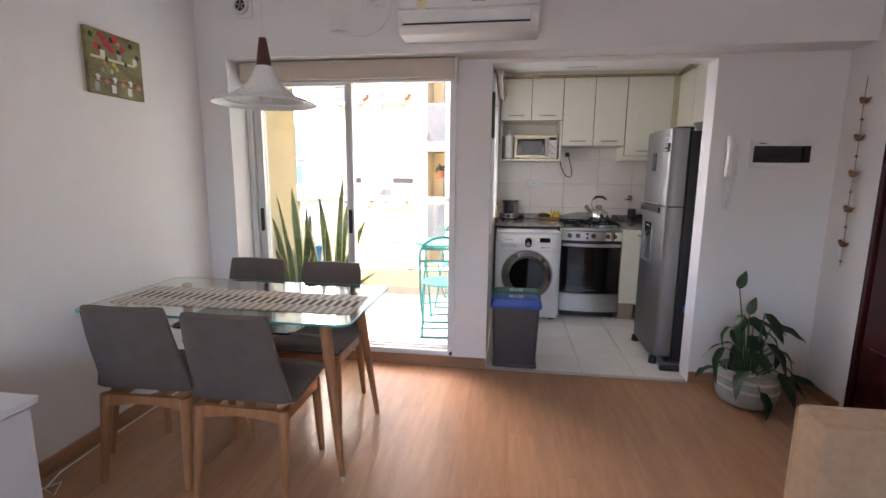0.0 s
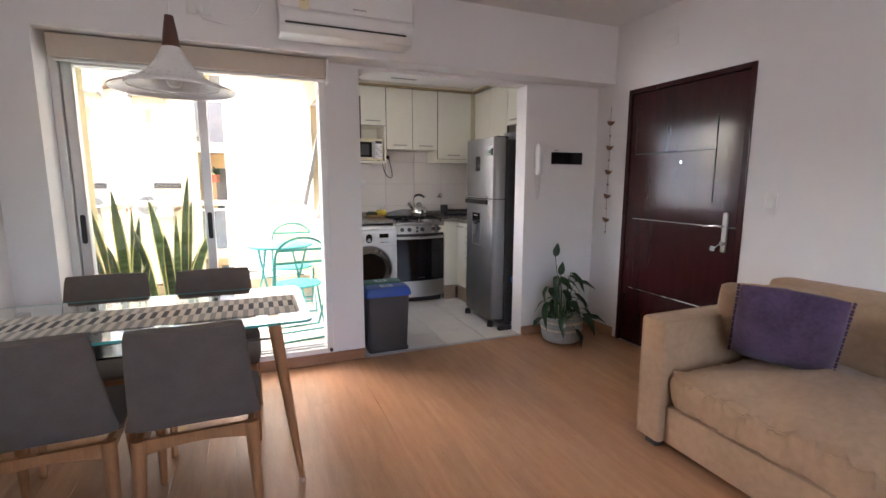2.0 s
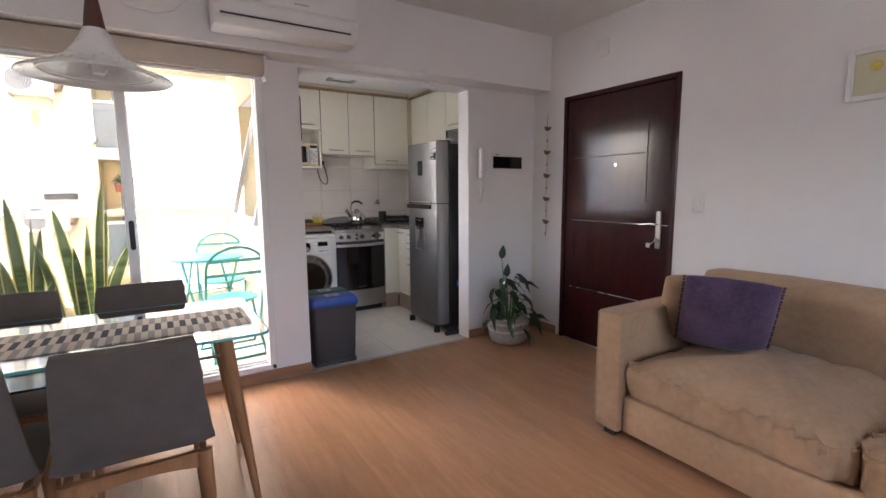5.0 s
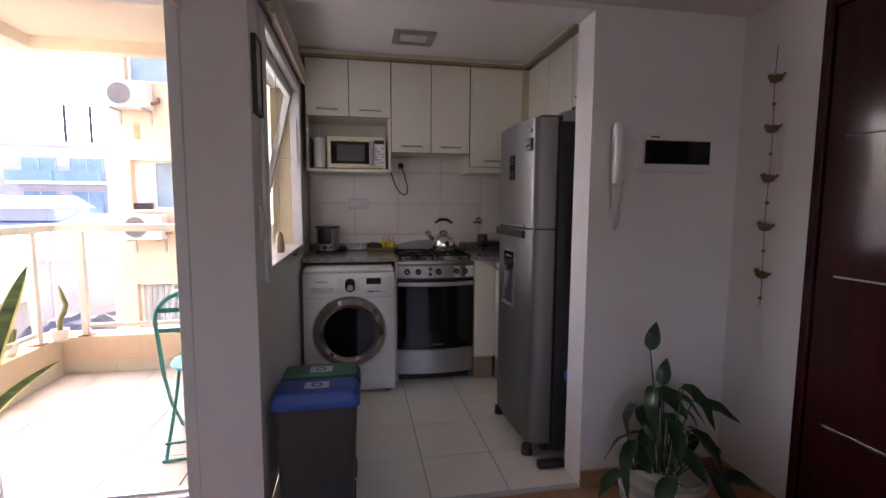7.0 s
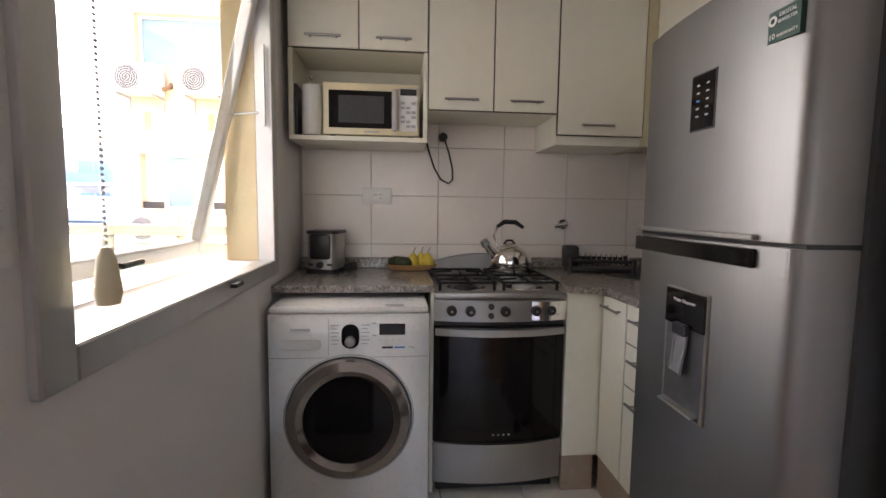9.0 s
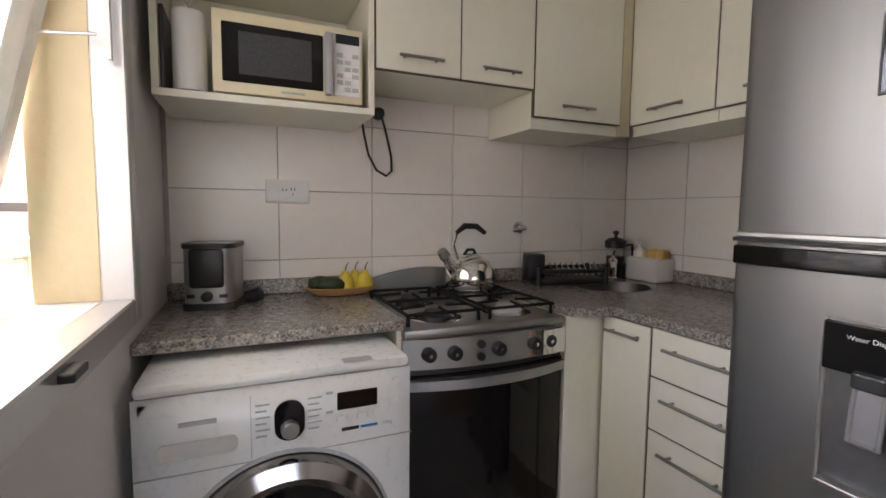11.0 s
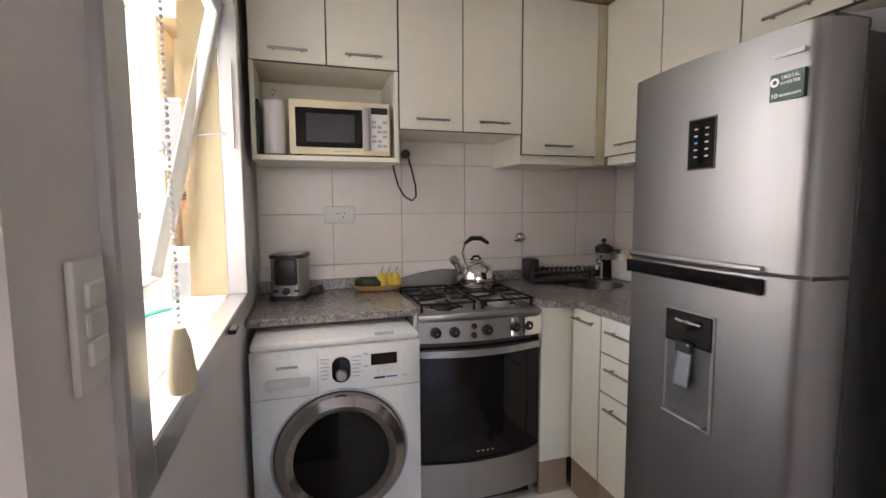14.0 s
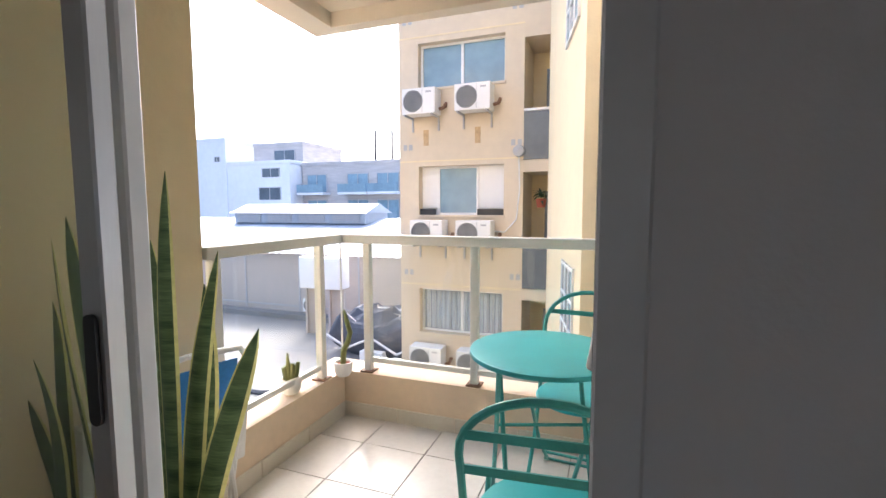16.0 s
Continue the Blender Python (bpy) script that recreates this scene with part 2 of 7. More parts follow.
def woven():
    """Table runner: three rows of woven dashes, dark and pale by turns, the middle row charcoal."""
    m = bpy.data.materials.new("woven_runner")
    m.use_nodes = True
    nt, b = m.node_tree, m.node_tree.nodes["Principled BSDF"]
    tc, mp, ck, nz, n1 = (nt.nodes.new("ShaderNode" + k) for k in ("TexCoord", "Mapping", "TexChecker", "TexNoise", "Math"))
    mp.inputs["Location"].default_value, mp.inputs["Scale"].default_value = (0.3, 0.155 / 0.1035, 0.5), (1 / 0.021, 1 / 0.1035, 0.001)
    ck.inputs["Scale"].default_value = 1.0
    nt.links.new(tc.outputs["Object"], mp.inputs[0])
    nt.links.new(mp.outputs[0], ck.inputs["Vector"])
    sep, fl, ramp, mx = (nt.nodes.new("ShaderNode" + k) for k in ("SeparateXYZ", "Math", "ValToRGB", "Mix"))
    fl.operation = "FLOOR"
    nt.links.new(mp.outputs[0], sep.inputs[0])
    nt.links.new(sep.outputs[1], fl.inputs[0])
    n1.operation = "COMPARE"
    n1.inputs[1].default_value, n1.inputs[2].default_value = 1.0, 0.5
    nt.links.new(fl.outputs[0], n1.inputs[0])
    ramp.color_ramp.elements[0].position, ramp.color_ramp.elements[0].color = 0.40, (0.33, 0.315, 0.28, 1)
    ramp.color_ramp.elements[1].position, ramp.color_ramp.elements[1].color = 0.62, (0.085, 0.085, 0.09, 1)
    nt.links.new(n1.outputs[0], ramp.inputs[0])
    mx.data_type = "RGBA"
    nt.links.new(ck.outputs["Fac"], mx.inputs[0])
    nt.links.new(ramp.outputs[0], mx.inputs[6])
    mx.inputs[7].default_value = (0.60, 0.55, 0.48, 1)
    nt.links.new(mx.outputs[2], b.inputs["Base Color"])
    b.inputs["Roughness"].default_value = 0.9
    nz.inputs["Scale"].default_value = 500
    nt.links.new(tc.outputs["Object"], nz.inputs["Vector"])
    bp = nt.nodes.new("ShaderNodeBump")
    bp.inputs["Strength"].default_value, bp.inputs["Distance"].default_value = 0.4, 0.002
    nt.links.new(nz.outputs[0], bp.inputs["Height"])
    nt.links.new(bp.outputs[0], b.inputs["Normal"])
    return m


GRANITE, RUNNER = granite(), woven()
BLIND = mat("blind_fabric", (0.60, 0.52, 0.43), 0.8, vary=0.03, scale=3, bump=0.1, bump_scale=300)
RED = mat("red_petals", (0.55, 0.05, 0.06), 0.7, vary=0.3, scale=20)
PINK = mat("pink_petals", (0.62, 0.22, 0.24), 0.7, vary=0.3, scale=20)
YELLOWP = mat("yellow_petals", (0.65, 0.52, 0.10), 0.6, vary=0.2, scale=20)
CANVAS = mat("painted_canvas", (0.30, 0.29, 0.12), 0.7, vary=0.3, scale=9, second=(0.16, 0.12, 0.06), bump=0.2, bump_scale=200)
BROWN = mat("brown_wood", (0.20, 0.10, 0.05), 0.6, vary=0.2, scale=10)
PEAR = mat("pear_skin", (0.66, 0.50, 0.05), 0.45, vary=0.15, scale=14, bump=0.05)
AVOCADO = mat("avocado_skin", (0.03, 0.045, 0.015), 0.5, vary=0.3, scale=30, bump=0.5, bump_scale=120)
WOODDISH = mat("wooden_dish", (0.42, 0.24, 0.10), 0.5, vary=0.15, scale=6, stretch=(1, 8, 1))
COFFEE = mat("coffee", (0.03, 0.015, 0.01), 0.4)
SPONGE = mat("sponge", (0.66, 0.45, 0.16), 0.9, vary=0.15, scale=60, bump=0.8, bump_scale=150)
BLUE = mat("blue_cloth", (0.03, 0.22, 0.62), 0.7, vary=0.1, scale=10)
TERRA = mat("terracotta_soil", (0.30, 0.08, 0.04), 0.9, vary=0.3, scale=40, bump=0.6)
CACTUS = mat("cactus_skin", (0.20, 0.22, 0.07), 0.6, vary=0.25, scale=25, bump=0.4, bump_scale=90)
WINDOWDARK = mat("far_window_glass", (0.22, 0.33, 0.40), 0.12, vary=0.15, scale=0.5)
WINDOWDK2 = mat("dark_window_glass", (0.10, 0.13, 0.16), 0.12, vary=0.2, scale=0.5)
CURTAIN = mat("grey_curtain", (0.42, 0.46, 0.48), 0.8, vary=0.15, scale=4, stretch=(6, 1, 0.2))
WHITEWALL = mat("white_render", (0.74, 0.75, 0.77), 0.85, vary=0.05, scale=0.2)
STONEWALL = mat("grey_stone_cladding", (0.48, 0.45, 0.43), 0.85, vary=0.15, scale=0.6, stretch=(1, 1, 6))
METALROOF = mat("metal_roofing", (0.36, 0.40, 0.45), 0.6, vary=0.12, scale=0.3, stretch=(6, 0.4, 1))
CONCRETE = mat("flat_roof", (0.21, 0.20, 0.19), 0.9, vary=0.15, scale=0.35, bump=0.3, bump_scale=6)
BEIGEWALL = mat("beige_panel_wall", (0.46, 0.40, 0.35), 0.85, vary=0.08, scale=0.3)
ASPHALT = mat("ground_asphalt", (0.06, 0.06, 0.058), 0.9, vary=0.3, scale=0.2)
TARP = mat("dark_tarpaulin", (0.05, 0.055, 0.07), 0.6, vary=0.3, scale=1.5)

# ---- building helpers ----
def part(name, bm, material, parent=None, label="", smooth=False):
    """Links a bmesh as one mesh object under a thing or a part."""
    me = bpy.data.meshes.new(name)
    bmesh.ops.recalc_face_normals(bm, faces=bm.faces)
    if smooth:
        for f in bm.faces:
            f.smooth = True
        bm.normal_update()
        for e in bm.edges:
            e.smooth = len(e.link_faces) != 2 or e.calc_face_angle(0) < radians(42)
    bm.to_mesh(me)
    bm.free()
    for m in material if isinstance(material, (list, tuple)) else (material,):
        me.materials.append(m)
    ob = new(name, me)
    ob.parent = parent
    if label:
        tagged(ob, label)
    return ob


def thing(name, label, category, at=(0, 0, 0), rz=0, group=""):
    ob = new(name)
    ob.empty_display_size = 0.1
    ob.matrix_world = pose(*at, 0, 0, rz)
    return tagged(ob, label, category, group)


def structure(name, bm, material, label="", category=""):
    return tagged(part(name, bm, material), label, category, "", "structure")


def bm_new():
    return bmesh.new()


def box(bm, x0, x1, y0, y1, z0, z1, bevel=0.0, seg=2, mi=0):
    c = ((x0 + x1) / 2, (y0 + y1) / 2, (z0 + z1) / 2)
    s = Matrix.Diagonal((abs(x1 - x0), abs(y1 - y0), abs(z1 - z0), 1))
    got = bmesh.ops.create_cube(bm, size=1, matrix=Matrix.Translation(c) @ s)
    faces = set(f for v in got["verts"] for f in v.link_faces)
    for f in faces:
        f.material_index = mi
    if bevel:
        edges = list(set(e for v in got["verts"] for e in v.link_edges))
        res = bmesh.ops.bevel(bm, geom=edges, offset=bevel, segments=seg, profile=0.5, affect="EDGES")
        for f in res["faces"]:
            f.material_index = mi
    return got


def abox(*args, **kw):
    bm = bm_new()
    box(bm, *args, **kw)
    return bm


def tube(bm, pts, radius, seg=10, cap=True, mi=0):
    """A round rod along points; radius may be a list."""
    pts = [Vector(p) for p in pts]
    radii = radius if isinstance(radius, (list, tuple)) else [radius] * len(pts)
    rings, side = [], None
    for i, p in enumerate(pts):
        d = (pts[min(i + 1, len(pts) - 1)] - pts[max(i - 1, 0)]).normalized()
        if side is None:
            side = d.orthogonal().normalized()
        side = (side - d * side.dot(d)).normalized()
        up = d.cross(side)
        rings.append([bm.verts.new(p + radii[i] * (math.cos(a) * side + math.sin(a) * up)) for a in (2 * math.pi * k / seg for k in range(seg))])
    for a, b in zip(rings, rings[1:]):
        for k in range(seg):
            f = bm.faces.new((a[k], a[(k + 1) % seg], b[(k + 1) % seg], b[k]))
            f.material_index = mi
    if cap:
        for ring in (rings[0], rings[-1]):
            bm.faces.new(ring).material_index = mi
    return bm


def lathe(bm, profile, seg=32, at=(0, 0, 0), axis="z", mi=0, close=False):
    """A surface of revolution from (radius, height) pairs."""
    rings = []
    for r, z in profile:
        ring = []
        for k in range(seg):
            a = 2 * math.pi * k / seg
            p = (r * math.cos(a), r * math.sin(a), z)
            if axis == "y":
                p = (p[0], p[2], p[1])
            elif axis == "x":
                p = (p[2], p[0], p[1])
            ring.append(bm.verts.new(Vector(p) + Vector(at)))
        rings.append(ring)
    pairs = list(zip(rings, rings[1:])) + ([(rings[-1], rings[0])] if close else [])
    for a, b in pairs:
        for k in range(seg):
            f = bm.faces.new((a[k], a[(k + 1) % seg], b[(k + 1) % seg], b[k]))
            f.material_index = mi
    if not close:
        for ring, (r, _) in ((rings[0], profile[0]), (rings[-1], profile[-1])):
            if r > 1e-6:
                bm.faces.new(ring).material_index = mi
    return bm


def turned(*args, **kw):
    bm = bm_new()
    return lathe(bm, *args, **kw)


def rod(*args, **kw):
    bm = bm_new()
    return tube(bm, *args, **kw)


def prism(bm, outline, z0, z1, mi=0):
    """An upright prism on a plan outline."""
    lo, hi = [[bm.verts.new((x, y, z)) for x, y in outline] for z in (z0, z1)]
    n = len(lo)
    for k in range(n):
        bm.faces.new((lo[k], lo[(k + 1) % n], hi[(k + 1) % n], hi[k])).material_index = mi
    bm.faces.new(lo[::-1]).material_index = mi
    bm.faces.new(hi).material_index = mi
    return bm


def rounded(x0, x1, y0, y1, r, seg=5):
    """Plan outline of a rectangle with rounded corners."""
    out = []
    for cx, cy, a0 in ((x1 - r, y1 - r, 0), (x0 + r, y1 - r, 90), (x0 + r, y0 + r, 180), (x1 - r, y0 + r, 270)):
        out += [(cx + r * math.cos(radians(a0 + 90 * k / seg)), cy + r * math.sin(radians(a0 + 90 * k / seg))) for k in range(seg + 1)]
    return out


def turn(bm, m):
    bm.transform(m)
    return bm


def arc(n, a0, a1, r, c=(0, 0)):
    return [(c[0] + r * math.cos(radians(a0 + (a1 - a0) * k / n)), c[1] + r * math.sin(radians(a0 + (a1 - a0) * k / n))) for k in range(n + 1)]

# ---- the rooms ----
XW, XE, YS, YN, ZC = -2.07, 1.93, -2.6, 3.12, 2.54       # living room
BEAM_Y, BEAM_Z = 2.92, 2.10
KX0, KX1, KY1, KZ = -0.145, 1.86, 5.03, 2.34               # kitchen
OX0, OX1, OZ = -0.145, 1.213, 2.075                        # opening to the kitchen
DX0, DX1, DZ0, DZ1 = -1.865, -0.375, 0.09, 2.10             # balcony door
T = 0.15


def boxes(*rows):
    bm = bm_new()
    for r in rows:
        box(bm, *r)
    return bm


structure("wall_west", boxes((XW - T, XW, YS, BEAM_Y, 0, ZC)), PAINT, "smooth off-white painted wall", "wall")
structure("wall_south", boxes((XW - T, -1.3, YS - T, YS, 0, ZC), (1.1, XE + T, YS - T, YS, 0, ZC), (-1.3, 1.1, YS - T, YS, 0, 0.95), (-1.3, 1.1, YS - T, YS, 2.15, ZC)), PAINT, "off-white painted wall behind the sofa area", "wall")
structure("wall_east", boxes((XE, XE + T, YS, 1.755, 0, ZC), (XE, XE + T, 2.755, YN + T, 0, ZC), (XE, XE + T, 1.755, 2.755, 2.02, ZC)), PAINT, "off-white painted wall around the entrance door", "wall")
structure("wall_north", boxes((XW - T, DX0, BEAM_Y, YN + T, 0, BEAM_Z), (DX0, OX0, YN, YN + T, 0, DZ0), (DX1, OX0, YN, YN + T, DZ0, BEAM_Z), (OX1, XE, YN, YN + T, 0, BEAM_Z),
          (OX0, OX1, YN, YN + T, OZ, BEAM_Z)), PAINT, "off-white wall with balcony door and kitchen opening", "wall")
structure("beam", boxes((XW - T, XE, BEAM_Y, YN + T, BEAM_Z, ZC)), PAINT, "off-white painted beam above the balcony door", "beam")
structure("ceiling", boxes((XW - T, XE + T, YS - T, YN + T, ZC, ZC + 0.2)), CEIL, "plain white painted ceiling", "ceiling")
structure("floor", boxes((XW - T, XE + T, YS - T, YN, -0.2, -0.012)), GROUT, "orange-brown laminate plank floor", "floor")
structure("kitchen_floor", boxes((OX0, KX1, YN, KY1, -0.2, -0.010)), GROUT, "pale beige square ceramic floor tiles", "floor")
structure("kitchen_ceiling", boxes((KX0, KX1 + T, YN + T, KY1 + T, KZ, KZ + 0.2)), CEIL, "white painted kitchen ceiling", "ceiling")
structure("kitchen_wall_north", boxes((KX0 - T, KX1 + T, KY1 + 0.008, KY1 + T, 0, KZ)), WGROUT, "kitchen wall with pale rectangular tiles", "wall")
structure("kitchen_wall_east", boxes((KX1 + 0.008, KX1 + T, YN + T, KY1 + 0.008, 0, KZ)), WGROUT, "kitchen wall with pale rectangular tiles", "wall")
WY0, WY1, WZ0, WZ1 = 3.335, 4.50, 0.99, 2.02               # kitchen window
structure("kitchen_wall_west", boxes((KX0 - T, KX0, YN + T, WY0, 0, KZ), (KX0 - T, KX0, WY1, KY1 + 0.008, 0, KZ), (KX0 - T, KX0, WY0, WY1, 0, WZ0), (KX0 - T, KX0, WY0, WY1, WZ1, KZ)),
          PAINT, "off-white kitchen wall with a top-hung window", "wall")
structure("balcony_floor", boxes((-2.12, KX0 - T, YN + T, 5.2, -0.25, -0.010), (-1.97, -0.37, YN + 0.1, YN + T, -0.25, -0.010)), GROUT, "pale glossy square balcony tiles", "floor")
structure("balcony_wall_west", boxes((-2.25, -1.97, YN + T, 4.09, -0.25, 2.6)), YELLOW, "cream yellow rendered balcony wall", "wall")

# ---- living room: fixed parts ----
def skirting(x0, x1, y0, y1):
    structure("baseboard", abox(x0, x1, y0, y1, 0, 0.075, bevel=0.003, seg=1), BASEWOOD, "brown wooden skirting board", "skirting")


skirting(XW, XW + 0.014, YS, BEAM_Y)
skirting(XW + 0.014, DX0, BEAM_Y - 0.014, BEAM_Y)
skirting(DX0, OX0, YN - 0.014, YN)
skirting(OX1, XE, YN - 0.014, YN)
skirting(XE - 0.014, XE, 2.80, YN - 0.014)
skirting(XE - 0.014, XE, YS, 1.71)
structure("threshold_strip", abox(OX0, OX1, YN - 0.012, YN + 0.022, -0.004, 0.004, bevel=0.002, seg=1), GREYPL, "grey metal threshold strip between floors", "threshold")


def entrance_door():
    y0, y1, z1 = 1.755, 2.755, 2.02
    d = thing("door_1", "dark mahogany lacquered entrance door with inlaid lines, closed", "door", (XE, 0, 0))
    d["kind"] = "structure"
    f = bm_new()
    for r in ((-0.012, 0.14, y0, y0 + 0.035, 0, z1), (-0.012, 0.14, y1 - 0.035, y1, 0, z1), (-0.012, 0.14, y0 + 0.035, y1 - 0.035, z1 - 0.035, z1)):
        box(f, *r, bevel=0.004, seg=1)
    part("door_frame", f, DOORWOOD, d)
    part("door_leaf", abox(0.002, 0.05, y0 + 0.037, y1 - 0.037, 0.008, z1 - 0.037, bevel=0.004, seg=1), DOORWOOD, d)
    part("threshold", abox(-0.004, 0.1, y0 + 0.036, y1 - 0.036, 0.0, 0.006), ALU, d)
    for name, r in (("inlay", (2.70, 1.985, 1.52)), ("inlay", (2.70, 1.80, 1.02)), ("inlay", (2.70, 1.80, 0.46))):
        part(name, abox(-0.0015, 0.004, r[1], r[0] - 0.05, r[2], r[2] + 0.006), CHROME if r[2] < 1.4 else BLACK, d, "thin metal inlay")
    part("inlay", abox(-0.0015, 0.004, 1.975, 1.981, 1.18, 1.75), BLACK, d, "thin dark groove")
    plate = part("handle_plate", abox(-0.012, 0.003, 1.845, 1.885, 0.86, 1.12, bevel=0.008), STEEL, d, "brushed steel handle plate")
    lever = bm_new()
    tube(lever, [(-0.01, 1.865, 1.03), (-0.05, 1.865, 1.03)], 0.009)
    tube(lever, [(-0.05, 1.86, 1.03), (-0.052, 1.90, 1.032), (-0.05, 1.95, 1.028), (-0.048, 1.985, 1.022)], [0.009, 0.009, 0.008, 0.007])
    part("lever", lever, CHROME, plate, smooth=True)
    part("lock", turned([(0.0, 0), (0.016, 0), (0.016, 0.014), (0, 0.014)], 20, (-0.026, 1.865, 0.92), "x"), CHROME, plate, smooth=True)
    key = bm_new()
    tube(key, [(-0.03, 1.865, 0.92), (-0.045, 1.868, 0.915), (-0.045, 1.90, 0.885)], 0.003, 6)
    box(key, -0.05, -0.042, 1.895, 1.925, 0.868, 0.90, bevel=0.003)
    part("key", key, GREYPL, plate, "bunch of keys with a blue tag")
    hole = part("peephole", turned([(0.006, 0), (0.011, 0), (0.011, 0.006), (0.006, 0.006)], 20, (-0.005, 2.235, 1.45), "x", close=True), CHROME, d, smooth=True)
    return d


entrance_door()


def balcony_door():
    d = thing("door_2", "sliding aluminium balcony door, both glass leaves slid to one side", "door", (0, YN, 0))
    d["kind"] = "structure"
    x0, x1, z0, z1 = DX0, DX1, DZ0, 2.06
    f = bm_new()
    for r in ((x0, x0 + 0.04, 0.0, 0.13, z0, z1), (x1 - 0.045, x1, -0.008, 0.13, z0, z1), (x0 + 0.04, x1 - 0.045, 0.0, 0.13, z1 - 0.05, z1), (x0 + 0.04, x1 - 0.045, 0.0, 0.13, z0, z0 + 0.022)):
        box(f, *r, bevel=0.003, seg=1)
    part("door_frame", f, WHITEALU, d)
    for k in (0.035, 0.085):
        part("track", abox(x0 + 0.04, x1 - 0.045, k - 0.004, k + 0.004, z0 + 0.022, z0 + 0.034), ALU, d)
    for name, a, b, y, m in (("sliding_leaf", x0 + 0.045, -1.100, 0.035, ALU), ("sliding_leaf", x0 + 0.04, -1.106, 0.085, WHITEALU)):
        lf = bm_new()
        lo, hi = z0 + 0.035, z1 - 0.052
        for r in ((a, a + 0.055, lo, hi), (b - 0.05, b, lo, hi)):
            box(lf, r[0], r[1], y - 0.017, y + 0.017, r[2], r[3], bevel=0.004, seg=1)
        for r in ((lo, lo + 0.07), (hi - 0.05, hi)):
            box(lf, a + 0.055, b - 0.05, y - 0.016, y + 0.016, r[0], r[1], bevel=0.003, seg=1)
        leaf = part(name, lf, m, d)
        g = part("pane", abox(a + 0.05, b - 0.045, y - 0.002, y + 0.002, lo + 0.065, hi - 0.045), PANE, leaf, "clear greenish glass pane")
        g.visible_shadow = False
        if y < 0.05:
            grip = bm_new()
            prism(grip, rounded(-0.013, 0.013, -0.085, 0.085, 0.012), 0, 0.006)
            part("pull", turn(grip, pose(b - 0.025, y - 0.0175, 1.03, 90)), BLACK, leaf, "black recessed pull")
            part("pull", turn(turn_grip(), pose(a + 0.028, y - 0.0175, 1.03, 90)), BLACK, leaf, "black recessed pull")
    part("stopper", turned([(0, 0), (0.012, 0), (0.012, 0.02), (0, 0.02)], 14, (x1 - 0.02, -0.03, z0 + 0.012), "y"), BLACK, d, "black rubber stopper", smooth=True)
    part("seal", abox(x1 - 0.0465, x1 - 0.0452, 0.028, 0.043, z0 + 0.03, z1 - 0.055), BLACK, d, "black brush seal")


def turn_grip():
    g = bm_new()
    prism(g, rounded(-0.013, 0.013, -0.085, 0.085, 0.012), 0, 0.006)
    return g


balcony_door()


def roller_blind():
    b = thing("roller_blind", "rolled-up beige roller blind under the beam", "blind", (0, YN - 0.062, 0))
    part("fabric_roll", abox(DX0 + 0.03, DX1 - 0.005, -0.05, 0.048, 1.972, 2.094, bevel=0.012), BLIND, b, smooth=True)
    part("bottom_bar", rod([(DX0 + 0.05, -0.02, 1.962), (DX1 - 0.02, -0.02, 1.962)], 0.010), WHITEALU, b, smooth=True)
    part("bracket", abox(DX1 - 0.004, DX1 + 0.012, -0.05, 0.05, 1.95, 2.096, bevel=0.003, seg=1), WHITEPL, b)


roller_blind()


def rear_window():
    w = thing("window_2", "white aluminium window in the rear wall", "window", (0, YS, 0))
    w["kind"] = "structure"
    f = bm_new()
    for r in ((-1.3, -1.25, 0.95, 2.15), (1.05, 1.1, 0.95, 2.15), (-0.125, -0.075, 1.0, 2.1), (-1.25, 1.05, 0.95, 1.0), (-1.25, 1.05, 2.1, 2.15)):
        box(f, r[0], r[1], -0.12, -0.06, r[2], r[3])
    part("window_frame", f, WHITEALU, w)
    for a, b in ((-1.25, -0.125), (-0.075, 1.05)):
        part("pane", abox(a, b, -0.092, -0.088, 1.0, 2.1), PANE, w).visible_shadow = False


rear_window()
